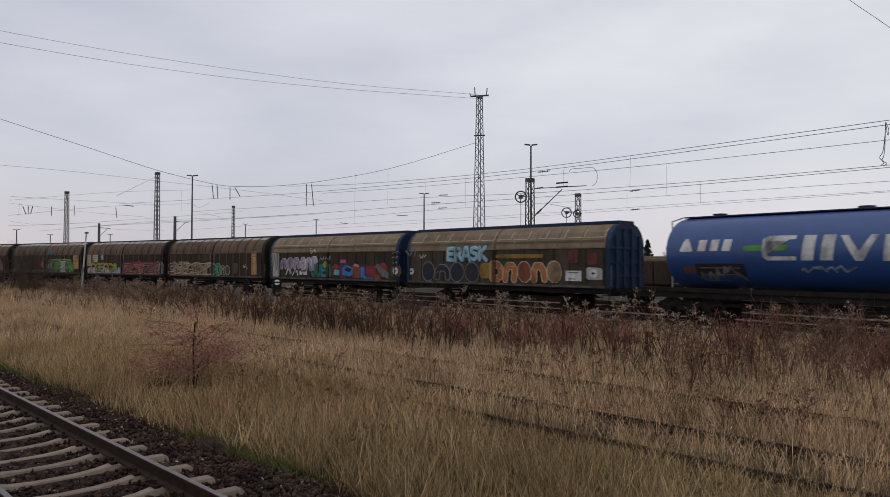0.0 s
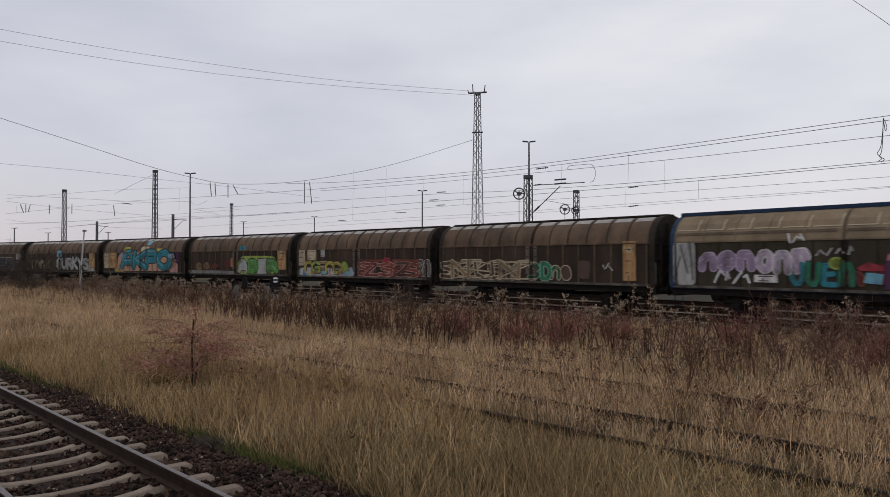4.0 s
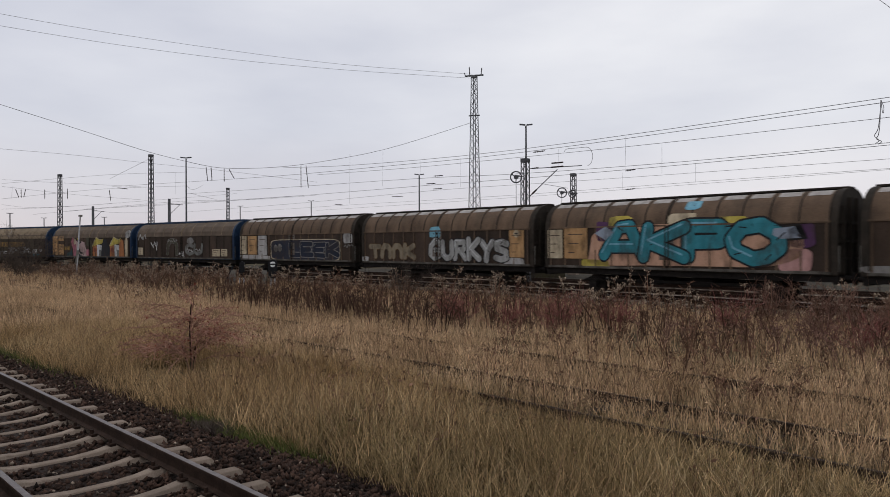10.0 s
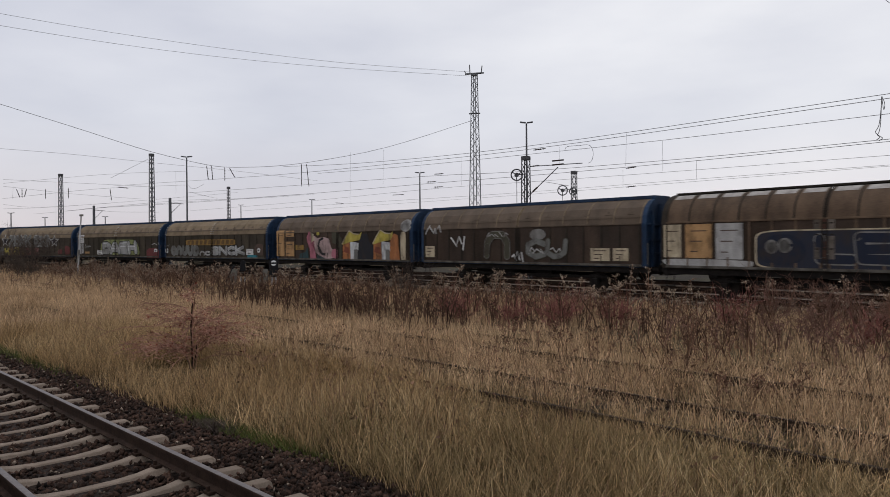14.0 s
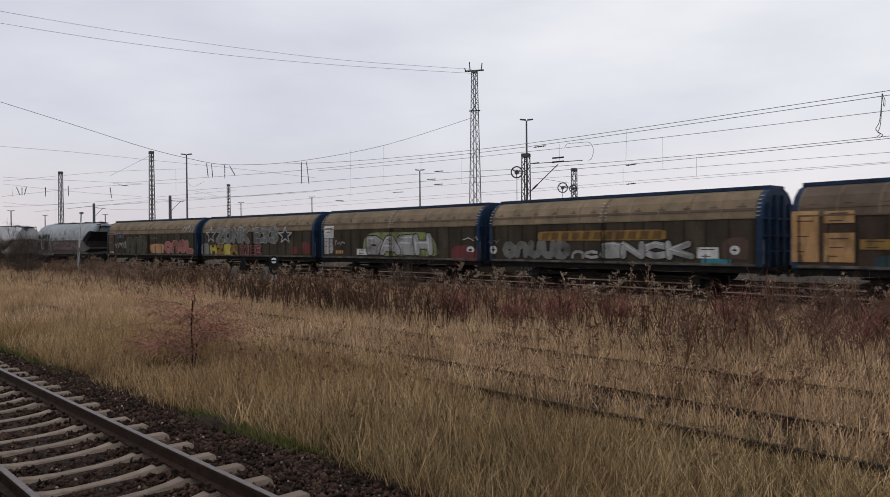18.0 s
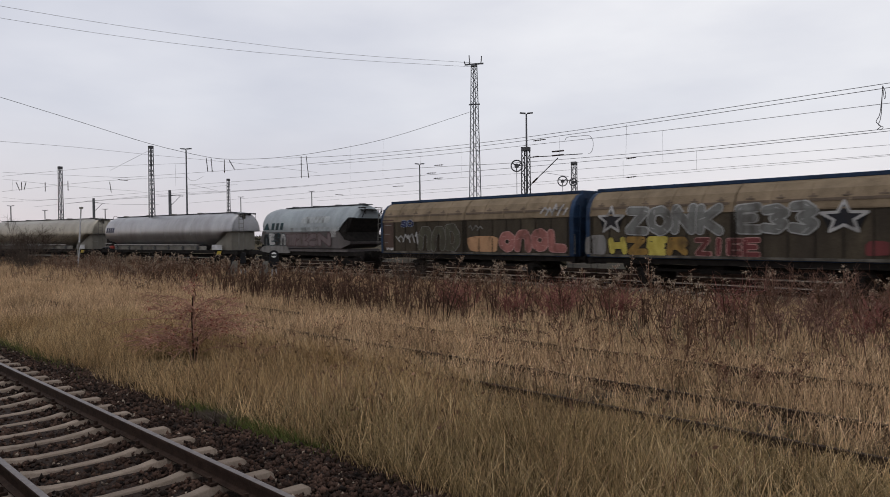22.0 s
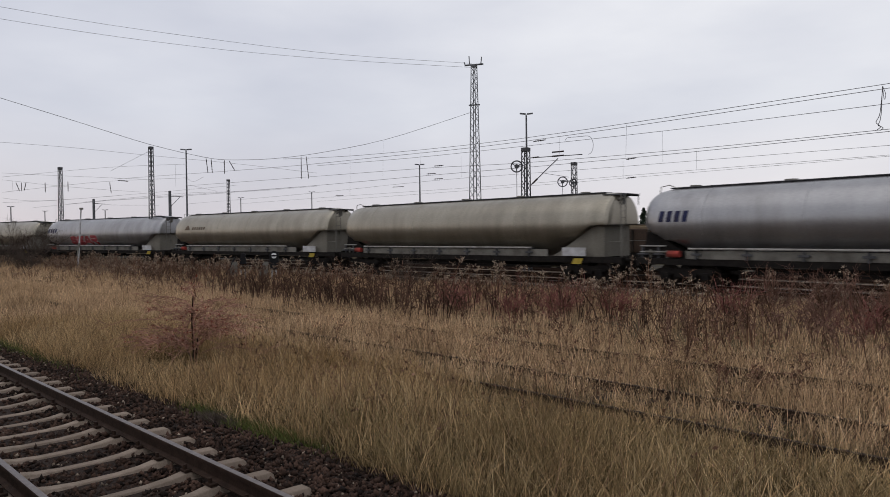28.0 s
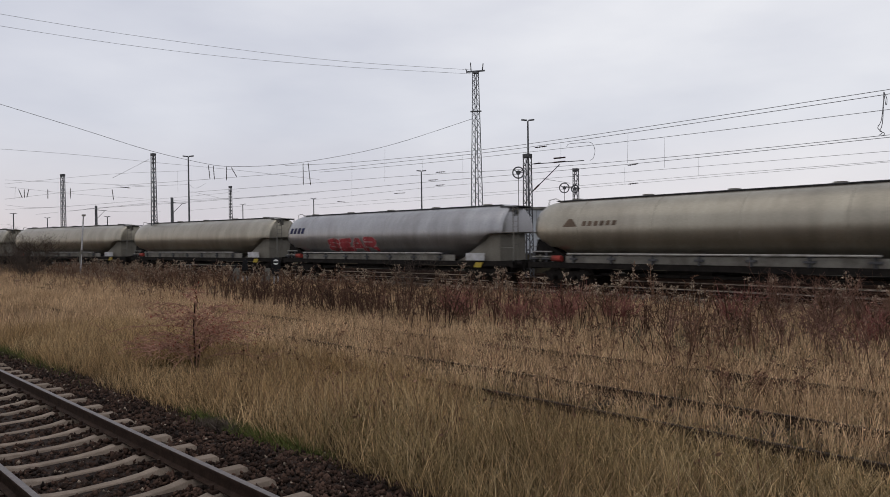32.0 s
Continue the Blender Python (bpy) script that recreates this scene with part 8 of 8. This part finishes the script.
def rose_bush(x, y, seed):
    """A wild rose: a short trunk, two side stems and long arching branches set with small twigs and hips."""
    r = np.random.RandomState(seed)
    segs, ws, pts = [], [], []

    def arch(p, a, L, rise, w, lev):
        d = np.array([math.cos(a), math.sin(a), rise])
        d /= np.linalg.norm(d)
        steps = 6 if lev else 3
        for k in range(steps):
            q = p + d * L / steps
            segs.append((p, q)), ws.append((w * (1 - k / steps * .6), w * (1 - (k + 1) / steps * .6)))
            p = q
            d = d + np.array([0, 0, -.24 if lev == 2 else -.1]) + r.normal(0, .12, 3)
            d /= np.linalg.norm(d)
            if lev:
                for t in range(2 if lev == 2 else r.randint(0, 2)):
                    arch(p, a + r.uniform(-1.5, 1.5), L * r.uniform(.2, .45), r.uniform(-.4, .8), w * .66, lev - 1)
            else:
                pts.append(p)

    arch(np.array([-.1, 0, 1.05]), math.pi * 1.2, 2.1, .12, .026, 1)
    whisker = len(segs)
    foot = np.array([0.0, 0, 0])
    for h, ox, oy, tw, n in ((1.62, .05, 0, .046, 15), (1.05, .34, .1, .034, 9), (1.2, -.26, -.1, .034, 10)):
        top = np.array([ox, oy, h])
        knee = np.array([ox * .25 + r.normal(0, .03), oy * .3, h * .27])
        neck = knee + (top - knee) * .55 + np.array([r.normal(0, .05), 0, 0])
        for p, q, a0, a1 in ((foot, knee, 1.0, .9), (knee, neck, .9, .7), (neck, top, .7, .4)):
            segs.append((p, q)), ws.append((tw * a0, tw * a1))
        for k in range(n):
            t = r.uniform(.0, 1.0)
            b = knee + (top - knee) * t
            arch(b, r.uniform(0, math.tau), r.uniform(.55, .8) + .6 * (1 - t), r.uniform(.45, 1.1) + .5 * t, .026, 2)
    arch(np.array([.3, 0, .6]), .2, 1.4, .75, .022, 2)
    arch(np.array([.3, 0, .4]), .6, 1.5, .45, .022, 2)
    keep = [i for i, s in enumerate(segs) if i < whisker or max(s[0][2], s[1][2]) > .42 or ws[i][0] > .0255]
    segs, ws = [segs[i] for i in keep], [ws[i] for i in keep]
    thick_ones = [i for i in range(len(ws)) if ws[i][0] > .0285]
    tv, tf = strips([segs[i] for i in thick_ones], [ws[i] for i in thick_ones], 3)
    sv, sf = strips(segs, ws, seed)
    ob = tagged(new("rose_bush"), "bare wild rose bush with arching red twigs and hips", "shrub")
    ob.location = (x, y, -.5)
    b = new("twig_work", raw_mesh("twig_work", sv, sf, M_REDTWIG))
    b.parent = ob
    b = new("stem", raw_mesh("stem", tv + np.array([0, -.02, 0]), tf, M_BARK))
    b.parent = ob
    ob.scale = (1.1, 1.1, .96)
    pts = np.asarray([p for p in pts if p[2] > .6])
    hv, hf = flecks(np.repeat(pts[r.randint(0, len(pts), 560)], 2, 0) + r.normal(0, .012, (1120, 3)), (.014, .026), seed + 1)
    f = new("berry_scatter", raw_mesh("berry_scatter", hv, hf, M_HIP))
    f.parent = ob


rose_bush(-14.35, 6.8, 61)
for i, (x, y, h, s) in enumerate(((-15.8, 16.4, 1.25, 1.1), (-14.0, 16.8, 1.25, 1.1), (-12.8, 17.4, 1.2, 1.0), (-17.4, 17.6, 1.2, 1.0), (-13.6, 19.2, 1.3, 1.1), (-11.6, 19.0, 1.2, 1.0), (-8.5, 20.0, 1.3, .9), (-4.8, 18.6, 1.3, 1.2))):
    twig_bush("dogwood_bush", x, y, h, s, 26, 70 + i, M_DOGWOOD, "purplish-red bare twigs of a low shrub", levels=2, w=.022, kids=3)
twig_bush("bare_shrub", -22.8, 20.4, 2.0, 1.2, 12, 81, M_TWIG, "bare brown shrub before the train", levels=3, w=.016)
for i, (x, y, h, s) in enumerate(((-8.4, 22.6, 1.5, 1.3), (-7.0, 22.2, 1.7, 1.4), (-5.6, 21.4, 1.5, 1.4), (-4.4, 20.6, 1.4, 1.3), (-6.2, 20.2, 1.1, 1.2))):
    twig_bush("bramble_bush", x, y, h, s, 15, 60 + i, M_BRAMBLE, "dense dark brown leafless bramble before the train", levels=3, w=.03, kids=3)
twig_bush("bare_shrub", -68, 17.8, 3.6, 2.6, 14, 82, M_TWIG, "tall bare shrub by the line", levels=3, w=.04, kids=5)
twig_bush("bare_shrub", -72, 16.6, 3.0, 2.6, 14, 83, M_TWIG, "bare shrub by the line", levels=3, w=.04, kids=5)
twig_bush("bare_shrub", -63, 16.0, 1.9, 2.2, 12, 84, M_TWIG, "low bare shrub by the line", levels=3, w=.03, kids=5)
twig_bush("bare_shrub", -3.2, 17.6, 1.9, 1.6, 14, 85, M_STALK, "dark bare shrub among the weeds", levels=3, w=.016, kids=4)


def conifer(x, y, top, r0, seed):
    """A spruce: trunk and whorls of drooping boughs with needle clumps."""
    r = np.random.RandomState(seed)
    ob = tagged(new("spruce_tree"), "dark green distant spruce tree", "tree", "far trees")
    ob.location = (x, y, -.45)
    h = top + .45
    bm = bmesh.new()
    rod(bm, (0, 0, 0), (0, 0, h), .16, .02, seg=7)
    part("trunk", bm, M_TWIG, ob)
    pts = []
    for k in range(26):
        t = k / 25
        z = .5 + t * (h - .5)
        R = r0 * (1 - t) ** .85 + .08
        for j in range(9):
            a = r.uniform(0, math.tau)
            L = R * r.uniform(.65, 1.1)
            for q in range(14):
                u = r.uniform(.1, 1)
                pts.append((math.cos(a) * L * u + r.normal(0, .08), math.sin(a) * L * u + r.normal(0, .08), z - .35 * L * u * .6 + r.normal(0, .08)))
    v, f = flecks(pts, (.10, .24), seed)
    c = new("crown", raw_mesh("crown", v, f, M_NEEDLE))
    c.parent = ob


conifer(-34.0, 125.5, 6.3, 2.4, 91)
conifer(-64.0, 113.2, 6.4, 2.4, 92)
for i, (x, y, h) in enumerate(((-37.5, 120, 5.2), (-31.5, 124, 4.6), (-62, 120, 4.8), (-28, 118, 4.2), (-66, 125, 4.4))):
    twig_bush("bare_tree", x, y, h, h * .55, 4, 95 + i, M_TWIG, "bare leafless distant tree", levels=4, w=.12, kids=4)


def thicket(r, n):
    a = np.radians(r.uniform(8, 84, n))
    d = r.uniform(190, 330, n)
    return np.stack([-np.sin(a) * d, np.cos(a) * d, np.abs(r.normal(0, .9, n)) + .1], 1)


tv, tf = flecks(thicket(np.random.RandomState(5), 9000), (.5, 1.3), 6)
tagged(new("far_thicket", raw_mesh("far_thicket", tv, tf, M_FARVEG)), "far brown hedges on the horizon", "hedge", kind="stuff")




# ---- motion ----
def travelled(t):
    """Metres along the track that the train has gone since 16 s."""
    u = t - 16
    return 8.7258 * u + 0.18321 * u ** 2 / 8 - 0.028505 * u ** 3 / 64 + 0.0018065 * u ** 4 / 512


def motions():
    for w, mid in TRAIN:
        rows = []
        for i in range(65):
            t = i / 2
            x, y, h = arc(mid + travelled(t))
            rows.append((t, pose(x, y, 0, 0, 0, math.degrees(h))))
        walk(w, rows)


motions()
